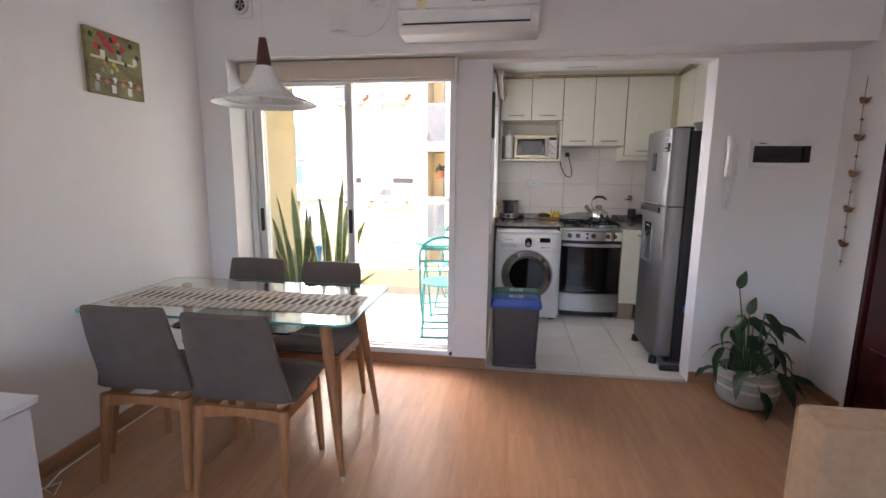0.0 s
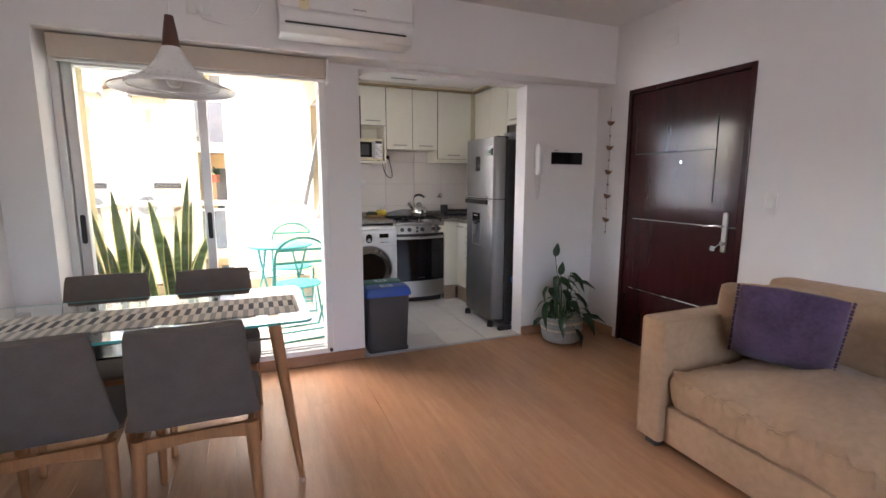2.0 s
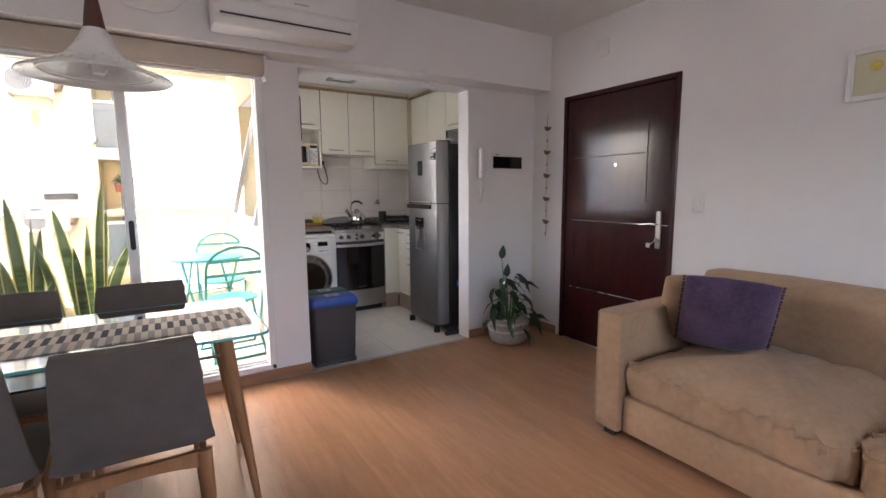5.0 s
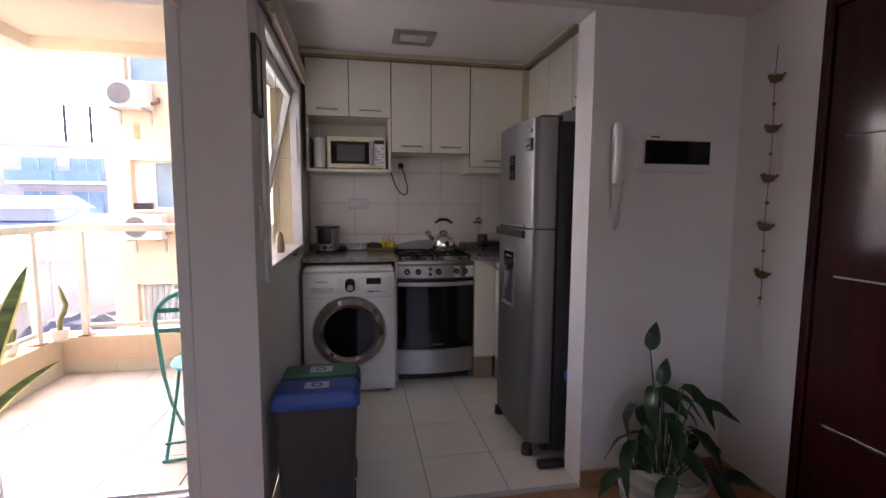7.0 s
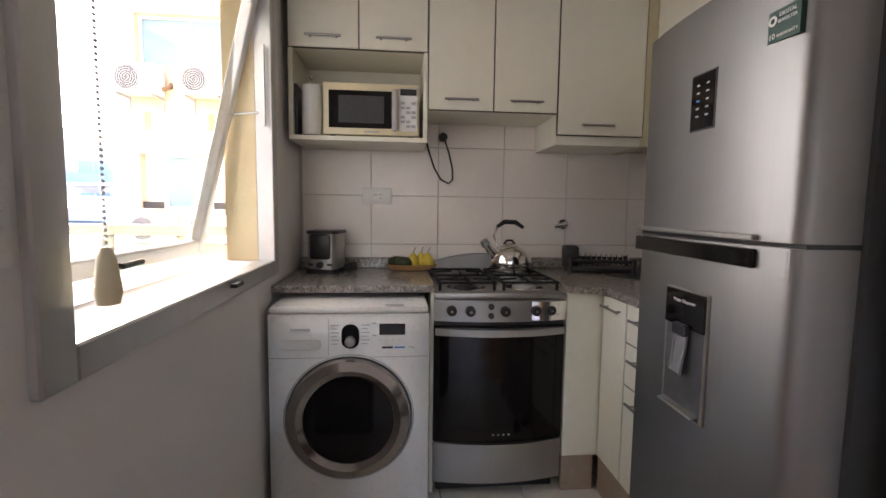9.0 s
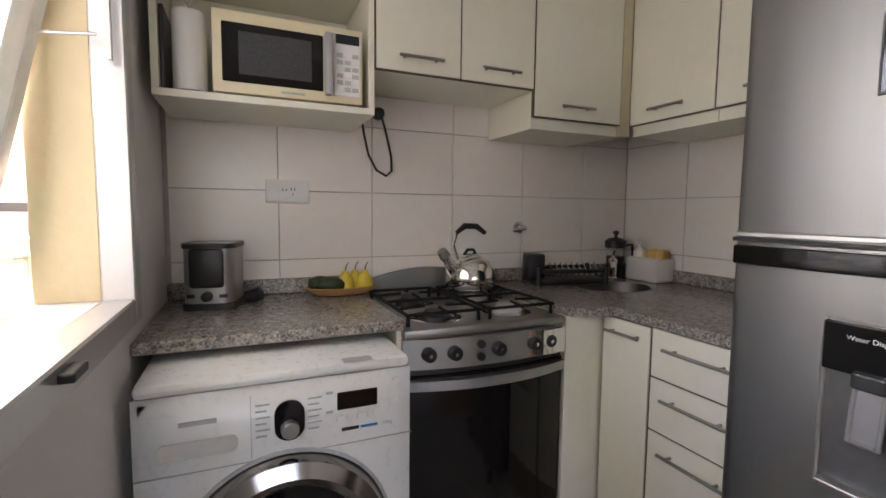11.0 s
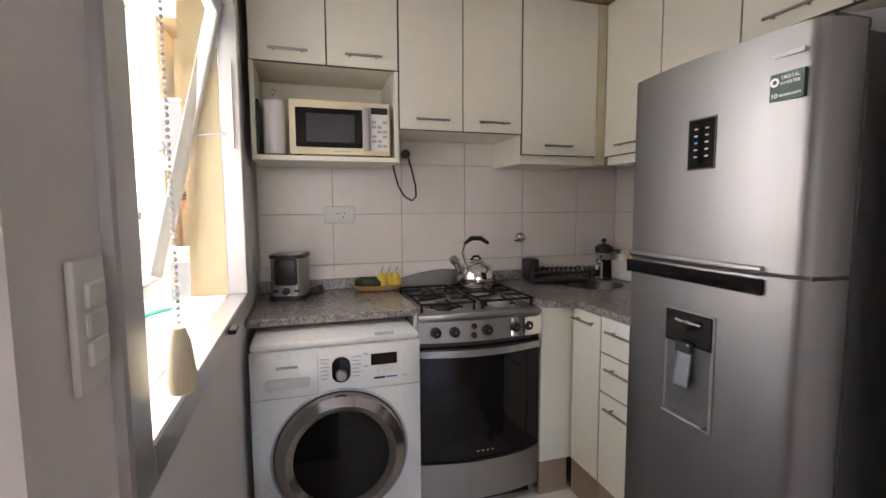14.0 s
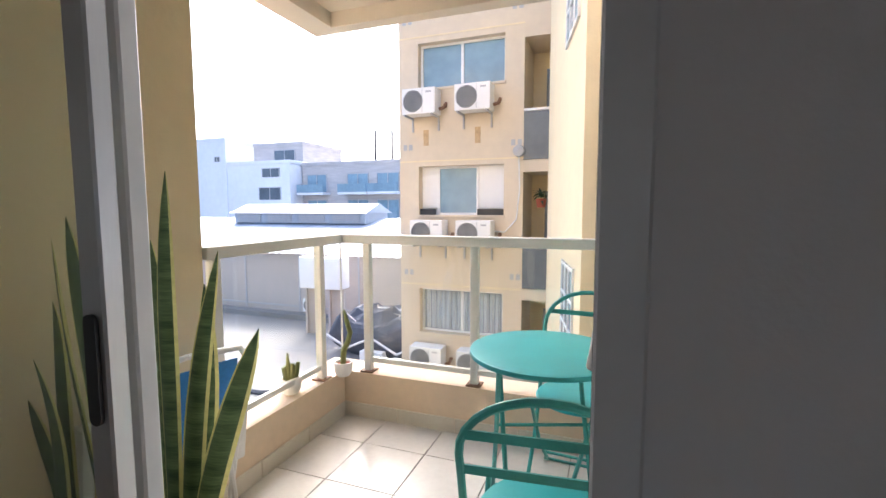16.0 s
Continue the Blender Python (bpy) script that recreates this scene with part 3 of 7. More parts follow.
# ---- living room: things on the walls ----
def air_conditioner():
    a = thing("air_conditioner", "white wall-mounted split air conditioner on the beam", "air conditioner", (-0.277, BEAM_Y, 2.154))
    w, prof = 0.395, [(0.0, 0.0), (-0.17, 0.0), (-0.205, 0.035), (-0.215, 0.085), (-0.20, 0.12), (-0.205, 0.30), (-0.19, 0.325), (0.0, 0.325)]
    bm = bm_new()
    ends = [[bm.verts.new((x, y, z)) for y, z in prof] for x in (-w, w)]
    n = len(prof)
    for k in range(n):
        bm.faces.new((ends[0][k], ends[0][(k + 1) % n], ends[1][(k + 1) % n], ends[1][k]))
    bm.faces.new(ends[0])
    bm.faces.new(ends[1][::-1])
    bmesh.ops.bevel(bm, geom=[e for e in bm.edges], offset=0.007, segments=2, affect="EDGES", profile=0.5)
    part("body", bm, WHITEPL, a, smooth=True)
    part("outlet_slot", abox(-w + 0.03, w - 0.05, -0.2165, -0.19, 0.043, 0.05), BLACK, a, "dark air slot")
    lou = turn(abox(-w + 0.03, w - 0.05, -0.006, 0.006, -0.03, 0.03, bevel=0.003, seg=1), pose(0, -0.212, 0.082, 8))
    part("louvre", lou, WHITEPL, a)
    part("panel", abox(-w + 0.004, w - 0.004, -0.2085, -0.19, 0.128, 0.305, bevel=0.006), WHITEPL, a)
    part("energy_sticker", abox(-w + 0.11, -w + 0.165, -0.2105, -0.2085, 0.125, 0.21), CREAMPL, a, "small printed sticker")
    part("energy_sticker", abox(-w + 0.115, -w + 0.14, -0.2115, -0.2105, 0.17, 0.2), BROWN, a, "orange and black print")
    part("logo_plate", abox(0.02, 0.10, -0.2100, -0.2085, 0.155, 0.163), GREYPL, a)


air_conditioner()


def vent_cover(x, z):
    v = thing("wall_vent", "round dark fan vent in a square white plate", "vent", (x, BEAM_Y, z))
    part("plate", abox(-0.075, 0.075, -0.012, 0.0, -0.07, 0.07, bevel=0.006), WHITEPL, v, smooth=True)
    part("rim", turned([(0.034, 0), (0.056, 0), (0.052, -0.014), (0.036, -0.014)], 28, (0, -0.0125, 0), "y", close=True), WHITEPL, v, smooth=True)
    part("grille", turned([(0.0, 0), (0.037, 0), (0.037, -0.004), (0, -0.004)], 24, (0, -0.0125, 0), "y"), BLACK, v)
    for k in range(5):
        part("blade", turn(abox(-0.003, 0.003, -0.02, -0.017, 0.006, 0.034), pose(0, 0, 0, 0, 72 * k, 0)), GREYPL, v)


vent_cover(-1.735, 2.41)
vent_cover(-0.87, 2.44)
so = thing("wall_socket", "white blank wall plate with a plugged-in white cable", "socket", (-1.085, BEAM_Y, 2.29))
part("plate", abox(-0.065, 0.065, -0.01, 0, -0.048, 0.048, bevel=0.004), WHITEPL, so, smooth=True)
part("plug", abox(-0.014, 0.016, -0.04, -0.01, -0.045, -0.005, bevel=0.005), WHITEPL, so, smooth=True)
cb = thing("power_cable", "thin white cable sagging along the beam to the air conditioner", "cable", (-1.085, BEAM_Y - 0.012, 2.29))
part("wire", rod([(0.0, -0.02, -0.04), (0.02, -0.012, -0.07), (0.08, -0.004, -0.082), (0.16, 0, -0.088), (0.24, 0, -0.06), (0.30, 0, 0.0), (0.33, 0, 0.08), (0.345, 0, 0.20)], 0.0035, 8), WHITEPL, cb, smooth=True)


def framed_print():
    p = thing("picture_frame", "small white framed print with a yellow shell on cream paper", "picture", (XE, 0.79, 1.803))
    f = bm_new()
    for r in ((-0.115, -0.09, -0.12, 0.12), (0.09, 0.115, -0.12, 0.12), (-0.09, 0.09, -0.12, -0.095), (-0.09, 0.09, 0.095, 0.12)):
        box(f, -0.028, 0.0, *r, bevel=0.003, seg=1)
    part("frame", f, WHITEPL, p)
    part("paper", abox(-0.014, -0.004, -0.092, 0.092, -0.097, 0.097), mat("cream_paper", (0.62, 0.60, 0.42), 0.8, vary=0.03), p)
    part("motif", turned([(0, 0), (0.024, 0), (0.02, -0.002), (0, -0.003)], 18, (-0.0142, 0.01, 0.035), "x"), YELLOWP, p, "yellow shell motif")


framed_print()


def canvas_picture():
    p = thing("canvas_picture", "small canvas painting of potted red and yellow flowers", "painting", (XW, 2.24, 1.905))
    part("canvas", abox(0.0, 0.022, -0.17, 0.17, -0.155, 0.155, bevel=0.003, seg=1), CANVAS, p)
    def blot(y, z, r, m, name):
        part(name, turned([(0, 0.0015), (r * 0.6, 0.0012), (r, 0)], 9, (0.0222, y, z), "x"), m, p)
    for z, h in ((0.015, 0.012), (-0.085, 0.012)):
        part("shelf", abox(0.0221, 0.0232, -0.15, 0.12, z, z + h), BROWN if z < 0 else CREAMPL, p)
    for k in range(14):
        blot(-0.11 + 0.022 * (k % 8), 0.07 + 0.02 * ((k * 7) % 4), 0.012 + 0.004 * (k % 3), RED if k % 3 else PINK, "flower")
    for k in range(10):
        blot(-0.09 + 0.018 * (k % 6), -0.035 + 0.018 * ((k * 5) % 3), 0.012, YELLOWP if k % 3 else WHITEPL, "flower")
    for k in range(6):
        y = -0.13 + 0.05 * k
        part("pot", abox(0.0221, 0.0234, y - 0.013, y + 0.013, 0.027 if k % 2 else -0.14, 0.06 if k % 2 else -0.10), WHITEPL if k % 3 else GREYPL, p)
    for k in range(6):
        blot(-0.12 + 0.05 * k, -0.075 - 0.012 * (k % 2), 0.016, PINK if k % 2 else WHITEPL, "flower")
    for k in range(8):
        blot(-0.14 + 0.04 * k, 0.12 - 0.05 * (k % 3), 0.014, LEAF, "leaves")


canvas_picture()


def switch_plate(name, label, x, y, z, w, h, face, keys=1):
    """A wall plate; face is the turn about z that points its front."""
    s = thing(name, label, "switch", (x, y, z), face)
    part("plate", abox(-w / 2, w / 2, -0.009, 0, -h / 2, h / 2, bevel=0.004), WHITEPL, s, smooth=True)
    for k in range(keys):
        zc = 0 if keys == 1 else (k - (keys - 1) / 2) * h * 0.22
        kh = h * 0.38 if keys == 1 else h * 0.19
        part("rocker", abox(-w * 0.3, w * 0.3, -0.014, -0.009, zc - kh / 2, zc + kh / 2, bevel=0.002, seg=1), WHITEPL, s)


switch_plate("light_switch", "white single light switch beside the entrance door", XE, 1.60, 1.185, 0.075, 0.125, -90)
switch_plate("blank_plate", "white blank wall plate above the entrance door", XE, 2.39, 2.32, 0.115, 0.125, -90)
switch_plate("light_switch", "white triple light switch on the kitchen wall", KX0, 3.235, 1.20, 0.07, 0.13, 90, 3)


def intercom():
    s = thing("intercom_handset", "white door intercom handset with a coiled cord", "intercom", (1.335, YN, 1.49))
    part("base", abox(-0.032, 0.04, -0.03, 0, -0.115, 0.115, bevel=0.008), WHITEPL, s, smooth=True)
    h = bm_new()
    tube(h, [(-0.03, -0.05, -0.12), (-0.03, -0.062, -0.09), (-0.03, -0.066, 0), (-0.03, -0.062, 0.09), (-0.03, -0.05, 0.12)], [0.018, 0.023, 0.019, 0.023, 0.018], 12)
    part("receiver", h, WHITEPL, s, smooth=True)
    pts = []
    for k in range(150):
        u = k / 149
        cx, cz = -0.03 + 0.055 * u, -0.12 - 0.2 * math.sin(u * math.pi)
        pts.append((cx + 0.006 * math.cos(k * 1.4), -0.015 + 0.006 * math.sin(k * 1.4), cz))
    part("coiled_cord", rod(pts, 0.0022, 5), WHITEPL, s, "coiled white cord")


intercom()


def breaker_box():
    b = thing("breaker_box", "flush breaker panel with a dark smoked window", "breaker panel", (1.615, YN, 1.505))
    part("frame", abox(-0.18, 0.18, -0.012, 0, -0.085, 0.085, bevel=0.005), PAINT, b)
    part("smoked_cover", abox(-0.158, 0.158, -0.022, -0.012, -0.05, 0.05, bevel=0.003, seg=1), BLACKGLOSS, b, "dark smoked plastic cover")
    part("name_mark", abox(-0.13, -0.09, -0.0135, -0.012, 0.062, 0.068), BLACK, b)


breaker_box()


def hanging_garland():
    g = thing("hanging_garland", "string garland of small brown wooden birds and beads", "garland", (XE - 0.025, 2.925, 1.918))
    part("string", rod([(0, 0.004 * math.sin(k), -1.06 * k / 12) for k in range(13)], 0.0016, 5), BROWN, g)
    for k in range(5):
        z = -0.13 - 0.2 * k
        b = bm_new()
        bmesh.ops.create_uvsphere(b, u_segments=12, v_segments=8, radius=0.02, matrix=Matrix.Translation((0, 0, z)) @ Matrix.Diagonal((0.8, 1.5, 0.85, 1)))
        bmesh.ops.create_uvsphere(b, u_segments=10, v_segments=6, radius=0.011, matrix=Matrix.Translation((0, 0.026, z + 0.014)))
        tube(b, [(0, -0.02, z), (0, -0.045, z + 0.012)], [0.009, 0.003], 6)
        part("bird", b, BROWN, g, smooth=True)
        part("bead", turned([(0, -0.008), (0.008, -0.003), (0.008, 0.003), (0, 0.008)], 10, (0, 0, z - 0.10)), mat("red_bead", (0.25, 0.07, 0.03), 0.5) if k == 0 else BROWN, g, smooth=True)


hanging_garland()


# ---- living room: furniture ----
def pendant_lamp():
    p = thing("pendant_lamp", "white bell-shaped pendant lamp with a dark wooden neck", "pendant lamp", (-1.131, 2.045, 1.676))
    outer = [(0.228, 0.0), (0.225, 0.006), (0.19, 0.020), (0.14, 0.038), (0.095, 0.07), (0.062, 0.11), (0.042, 0.15), (0.034, 0.165)]
    part("shade", turned(outer + [(r - 0.003, z - 0.002) for r, z in outer[::-1]], 48, close=True), WHITEGOODS, p, smooth=True)
    part("neck", turned([(0.0, 0.16), (0.034, 0.16), (0.026, 0.22), (0.018, 0.27), (0.016, 0.285), (0, 0.285)], 24), WALNUT, p, "dark turned wooden neck", smooth=True)
    part("bulb", turned([(0, 0.01), (0.018, 0.014), (0.03, 0.035), (0.028, 0.055), (0.015, 0.085), (0.014, 0.11)], 20), WHITEPL, p, smooth=True)
    part("inner_ring", turned([(0.165, 0.012), (0.172, 0.012), (0.172, 0.018), (0.165, 0.018)], 40, close=True), WHITEPL, p, smooth=True)
    part("cord", rod([(0, 0, 0.28), (0, 0, ZC - 1.696)], 0.0025, 8), WHITEPL, p)
    part("ceiling_rose", turned([(0.05, ZC - 1.676), (0.05, ZC - 1.691), (0.03, ZC - 1.706), (0.0, ZC - 1.708)], 24), WHITEPL, p, smooth=True)


pendant_lamp()


def dining_table():
    t = thing("dining_table", "rectangular clear glass dining table on tapered wooden legs", "dining table", (-1.31, 2.09, 0))
    hx, hy = 0.65, 0.345
    part("glass_top", prism(bm_new(), rounded(-hx + 0.002, hx - 0.002, -hy + 0.002, hy - 0.002, 0.04), 0.740, 0.750), GREENGLASS, t, "clear glass top").visible_shadow = False
    rim = bm_new()
    o, i = rounded(-hx, hx, -hy, hy, 0.042), rounded(-hx + 0.003, hx - 0.003, -hy + 0.003, hy - 0.003, 0.04)
    vs = [[rim.verts.new((x, y, z)) for x, y in pl] for pl, z in ((o, 0.740), (o, 0.750), (i, 0.7502), (i, 0.7398))]
    n = len(o)
    for a in range(4):
        for k in range(n):
            rim.faces.new((vs[a][k], vs[a][(k + 1) % n], vs[(a + 1) % 4][(k + 1) % n], vs[(a + 1) % 4][k]))
    part("glass_edge", rim, GLASSEDGE, t, "polished sea-green glass edge")
    part("lower_shelf", prism(bm_new(), rounded(-0.32, 0.32, -0.17, 0.17, 0.05), 0.625, 0.633), BLACKGLOSS, t, "dark glass lower shelf")
    for sx in (-1, 1):
        for sy in (-1, 1):
            foot, top = (sx * 0.585, sy * 0.285, 0.0), (sx * 0.50, sy * 0.225, 0.735)
            f, u = Vector(foot), Vector(top)
            leg = rod([f.lerp(u, 0.025), f.lerp(u, 0.4), f.lerp(u, 0.8), u], [0.0125, 0.019, 0.025, 0.027], 16)
            lg = part("leg", leg, BEECH, t, smooth=True)
            part("foot_cap", rod([f + Vector((0, 0, 0)), f.lerp(u, 0.026)], [0.015, 0.0125], 16), CHROME, lg, "chrome foot", smooth=True)
            part("fixing", turned([(0, 0.733), (0.022, 0.733), (0.022, 0.7395), (0, 0.7395)], 16, (top[0], top[1], 0)), CHROME, t, smooth=True)
            part("strut", rod([(sx * 0.50, sy * 0.222, 0.65), (sx * 0.30, sy * 0.15, 0.629)], 0.006, 8), STEEL, t, smooth=True)


dining_table()
run = thing("table_runner", "woven runner with grey, charcoal and beige dashes on the glass table", "table runner", (-1.30, 2.04, 0.7505))
rb = bm_new()
box(rb, -0.59, 0.59, -0.155, 0.155, 0, 0.004)
part("cloth", rb, RUNNER, run)
for s in (-1, 1):
    fr = bm_new()
    for k in range(60):
        y = -0.15 + 0.3 * k / 59
        tube(fr, [(s * 0.59, y, 0.003), (s * 0.602, y + 0.002, 0.002)], 0.0012, 4)
    part("fringe", fr, ROPEWHITE, run)


def dining_chair():
    c = thing("dining_chair", "grey upholstered dining chair with beech wood legs", "chair", (0, 0, 0), 0, "chairs round the glass table")
    # back at -y, sitter faces +y; one padded shell curves from back to seat
    bm = bm_new()
    line = [(-0.275, 0.825), (-0.272, 0.80), (-0.252, 0.70), (-0.225, 0.60), (-0.195, 0.50), (-0.165, 0.445), (-0.11, 0.425), (0.0, 0.435), (0.12, 0.445), (0.20, 0.440), (0.215, 0.425)]
    nx, th = 12, 0.045
    rows = []
    for i, (y, z) in enumerate(line):
        a, b = line[max(0, i - 1)], line[min(len(line) - 1, i + 1)]
        d = Vector((0, b[0] - a[0], b[1] - a[1])).normalized()
        nrm = Vector((0, d.z * -1, d.y))
        back = i < 5
        w = (0.176 + 0.008 * i) if back else 0.222 - 0.008 * max(0, i - 8)
        w = min(w, 0.222)
        curve = 0.028 if back else 0.0
        rows.append((y, z, w, nrm, curve))
    grids = []
    for side in (0, 1):
        grid = []
        for y, z, w, nrm, curve in rows:
            r = []
            for k in range(nx + 1):
                u = -1 + 2 * k / nx
                edge = (1 - abs(u) ** 6)
                off = th * (0.5 - side) * (0.35 + 0.65 * edge)
                p = Vector((u * w, y + curve * u * u, z + (0.008 * (1 - u * u) if curve == 0 and side == 0 else 0))) - nrm * off
                r.append(bm.verts.new(p))
            grid.append(r)
        grids.append(grid)
    m = len(rows)
    for g in grids:
        for i in range(m - 1):
            for k in range(nx):
                bm.faces.new((g[i][k], g[i][k + 1], g[i + 1][k + 1], g[i + 1][k]))
    a, b = grids
    for i in range(m - 1):
        for k in (0, nx):
            bm.faces.new((a[i][k], a[i + 1][k], b[i + 1][k], b[i][k]))
    for i in (0, m - 1):
        for k in range(nx):
            bm.faces.new((a[i][k], a[i][k + 1], b[i][k + 1], b[i][k]))
    part("upholstered_shell", bm, CHAIRFAB, c, "grey woven fabric seat and back", smooth=True)
    for sx in (-1, 1):
        part("front_leg", rod([(sx * 0.19, 0.19, 0.0), (sx * 0.178, 0.165, 0.40)], [0.0135, 0.024], 10), BEECH, c, smooth=True)
        part("rear_leg", rod([(sx * 0.20, -0.215, 0.0), (sx * 0.185, -0.165, 0.40)], [0.0145, 0.026], 10), BEECH, c, smooth=True)
        part("side_rail", abox(sx * 0.185 - 0.012, sx * 0.185 + 0.012, -0.165, 0.165, 0.345, 0.402, bevel=0.004, seg=1), BEECH, c)
    for y in (-0.168, 0.168):
        r = bm_new()
        up, lo = [], []
        for k in range(13):
            u = -1 + 2 * k / 12
            up.append((u * 0.18, 0.402))
            lo.append((u * 0.18, 0.342 + 0.022 * (1 - u * u)))
        lo_v = [[r.verts.new((x, y + dy, z)) for x, z in lo] for dy in (-0.011, 0.011)]
        up_v = [[r.verts.new((x, y + dy, z)) for x, z in up] for dy in (-0.011, 0.011)]
        for k in range(12):
            r.faces.new((lo_v[0][k], lo_v[0][k + 1], up_v[0][k + 1], up_v[0][k]))
            r.faces.new((lo_v[1][k], lo_v[1][k + 1], up_v[1][k + 1], up_v[1][k]))
            r.faces.new((lo_v[0][k], lo_v[0][k + 1], lo_v[1][k + 1], lo_v[1][k]))
            r.faces.new((up_v[0][k], up_v[0][k + 1], up_v[1][k + 1], up_v[1][k]))
        for k in (0, 12):
            r.faces.new((lo_v[0][k], up_v[0][k], up_v[1][k], lo_v[1][k]))
        part("apron", r, BEECH, c)
    return c


chair = dining_chair()
chair.matrix_world = pose(-1.10, 1.825, 0, 0, 0, 0)
copy_thing(chair, pose(-1.575, 1.855, 0, 0, 0, 2))
copy_thing(chair, pose(-1.088, 2.415, 0, 0, 0, 180))
copy_thing(chair, pose(-1.60, 2.45, 0, 0, 0, 178))


def pillow(sx, sy, sz, seed, n=26, crown=0.45, wrinkle=0.012, p=6):
    """A stuffed cushion: sx by sy, sz thick, lying flat round its middle."""
    bm = bm_new()
    top, bot = [], []
    for i in range(n + 1):
        u = math.sin((-1 + 2 * i / n) * math.pi / 2)
        a, b = [], []
        for k in range(n + 1):
            v = math.sin((-1 + 2 * k / n) * math.pi / 2)
            e = max(0.0, (1 - abs(u) ** p) * (1 - abs(v) ** p)) ** crown
            pinch = 1 - 0.035 * (u * v) ** 2 * 2
            w = wrinkle * noise.noise(Vector((u * 3.1, v * 3.1, seed))) + wrinkle * 0.6 * noise.noise(Vector((u * 9, v * 4, seed + 7)))
            x, y = u * sx / 2 * (1 - 0.03 * (1 - v * v)), v * sy / 2 * (1 - 0.03 * (1 - u * u))
            a.append(bm.verts.new((x * pinch, y * pinch, e * sz / 2 + w * e)))
            b.append(a[-1] if i in (0, n) or k in (0, n) else bm.verts.new((x * pinch, y * pinch, -e * sz / 2 + w * 0.3 * e)))
        top.append(a)
        bot.append(b)
    for i in range(n):
        for k in range(n):
            bm.faces.new((top[i][k], top[i + 1][k], top[i + 1][k + 1], top[i][k + 1]))
            q = (bot[i][k], bot[i][k + 1], bot[i + 1][k + 1], bot[i + 1][k])
            if len(set(q)) == 4 and not bm.faces.get(q):
                try:
                    bm.faces.new(q)
                except ValueError:
                    pass
    return bm


def seat_cushion(sx, sy, sz, seed):
    """A boxed sofa seat cushion: soft crowned top, upright wrinkled border with a piped edge."""
    bm = bm_new()
    n = 84
    rings = []
    prof = [(0.90, -0.5), (0.985, -0.44), (1.0, -0.3), (1.005, 0.0), (1.0, 0.16), (0.985, 0.24), (0.93, 0.33), (0.82, 0.47), (0.6, 0.66), (0.3, 0.80), (0.08, 0.84)]
    for s, h in prof:
        ring = []
        for k in range(4 * n):
            side, f = divmod(k, n)
            f = -1 + 2 * f / n
            q = [(f, -1), (1, f), (-f, 1), (-1, -f)][side]
            l = (abs(q[0]) ** 14 + abs(q[1]) ** 14) ** (1 / 14)
            x, y = q[0] / l * s * sx / 2, q[1] / l * s * sy / 2
            wr = 0.016 * noise.noise(Vector((x * 6, y * 6, seed + h))) + (0.016 * noise.noise(Vector((x * 19, y * 19, seed + h * 1.6))) + 0.018 * noise.noise(Vector((x * 42, y * 42, seed + h * 3))) if h < 0.3 else 0.018 * noise.noise(Vector((x * 8, y * 8, seed))) + 0.006 * noise.noise(Vector((x * 23, y * 17, seed + 3))))
            rx = x * (1 + wr / max(0.1, abs(x) + 0.2)) if h < 0.3 else x
            ry = y * (1 + wr / max(0.1, abs(y) + 0.2)) if h < 0.3 else y
            ring.append(bm.verts.new((rx, ry, h * sz + (wr * 1.2 if h >= 0.16 else 0))))
        rings.append(ring)
    m = 4 * n
    for a, b in zip(rings, rings[1:]):
        for k in range(m):
            bm.faces.new((a[k], a[(k + 1) % m], b[(k + 1) % m], b[k]))
    bm.faces.new(rings[0][::-1])
    bm.faces.new(rings[-1])
    return bm, [v.co.copy() for v in rings[5]]


def sofa():
    x0, x1, y0, y1 = 0.908, XE - 0.02, -0.575, 1.515
    s = thing("sofa", "beige suede two-seat sofa with thick loose cushions", "sofa", (0, 0, 0))
    part("base", abox(x0 + 0.03, x1, y0 + 0.15, y1 - 0.145, 0.045, 0.236, bevel=0.012), SOFA, s, smooth=True)
    for a, b in ((y1 - 0.14, y1), (y0, y0 + 0.14)):
        arm = part("arm", abox(x0, x1, a, b, 0.04, 0.655, bevel=0.014), SOFA, s, smooth=True)
        pip = bm_new()
        for yy in (a + 0.004, b - 0.004):
            tube(pip, [(x0 + 0.002, yy, 0.05), (x0 + 0.002, yy, 0.645), (x0 + 0.014, yy, 0.653), (x1 - 0.02, yy, 0.653)], 0.0042, 6)
        part("piping", pip, SOFA, arm, smooth=True)
    part("back", abox(x1 - 0.17, x1, y0 + 0.14, y1 - 0.14, 0.04, 0.655, bevel=0.02), SOFA, s, smooth=True)
    for fx in (x0 + 0.06, x1 - 0.06):
        for fy in (y0 + 0.07, y1 - 0.07):
            part("foot", abox(fx - 0.03, fx + 0.03, fy - 0.03, fy + 0.03, 0, 0.045), BLACK, s)
    w = (y1 - y0 - 0.29) / 2
    for k, yc in enumerate((y1 - 0.145 - w / 2, y0 + 0.145 + w / 2)):
        bm, rim = seat_cushion(0.86, w - 0.004, 0.20, 3.1 + 5 * k)
        c = part("seat_cushion", turn(bm, pose(x0 + 0.455, yc, 0.337)), SOFA, s, smooth=True)
        part("piping", turn(rod(rim + [rim[0]], 0.0045, 6, cap=False), pose(x0 + 0.455, yc, 0.337)), SOFA, c, smooth=True)
        b = pillow(0.50, w + 0.01, 0.21, 11 + 4 * k, 30, 0.40, 0.02, 8)
        part("back_cushion", turn(b, pose(x0 + 0.765, yc, 0.60, 0, 90 - 20, 0)), SOFA, s, smooth=True)
    return s


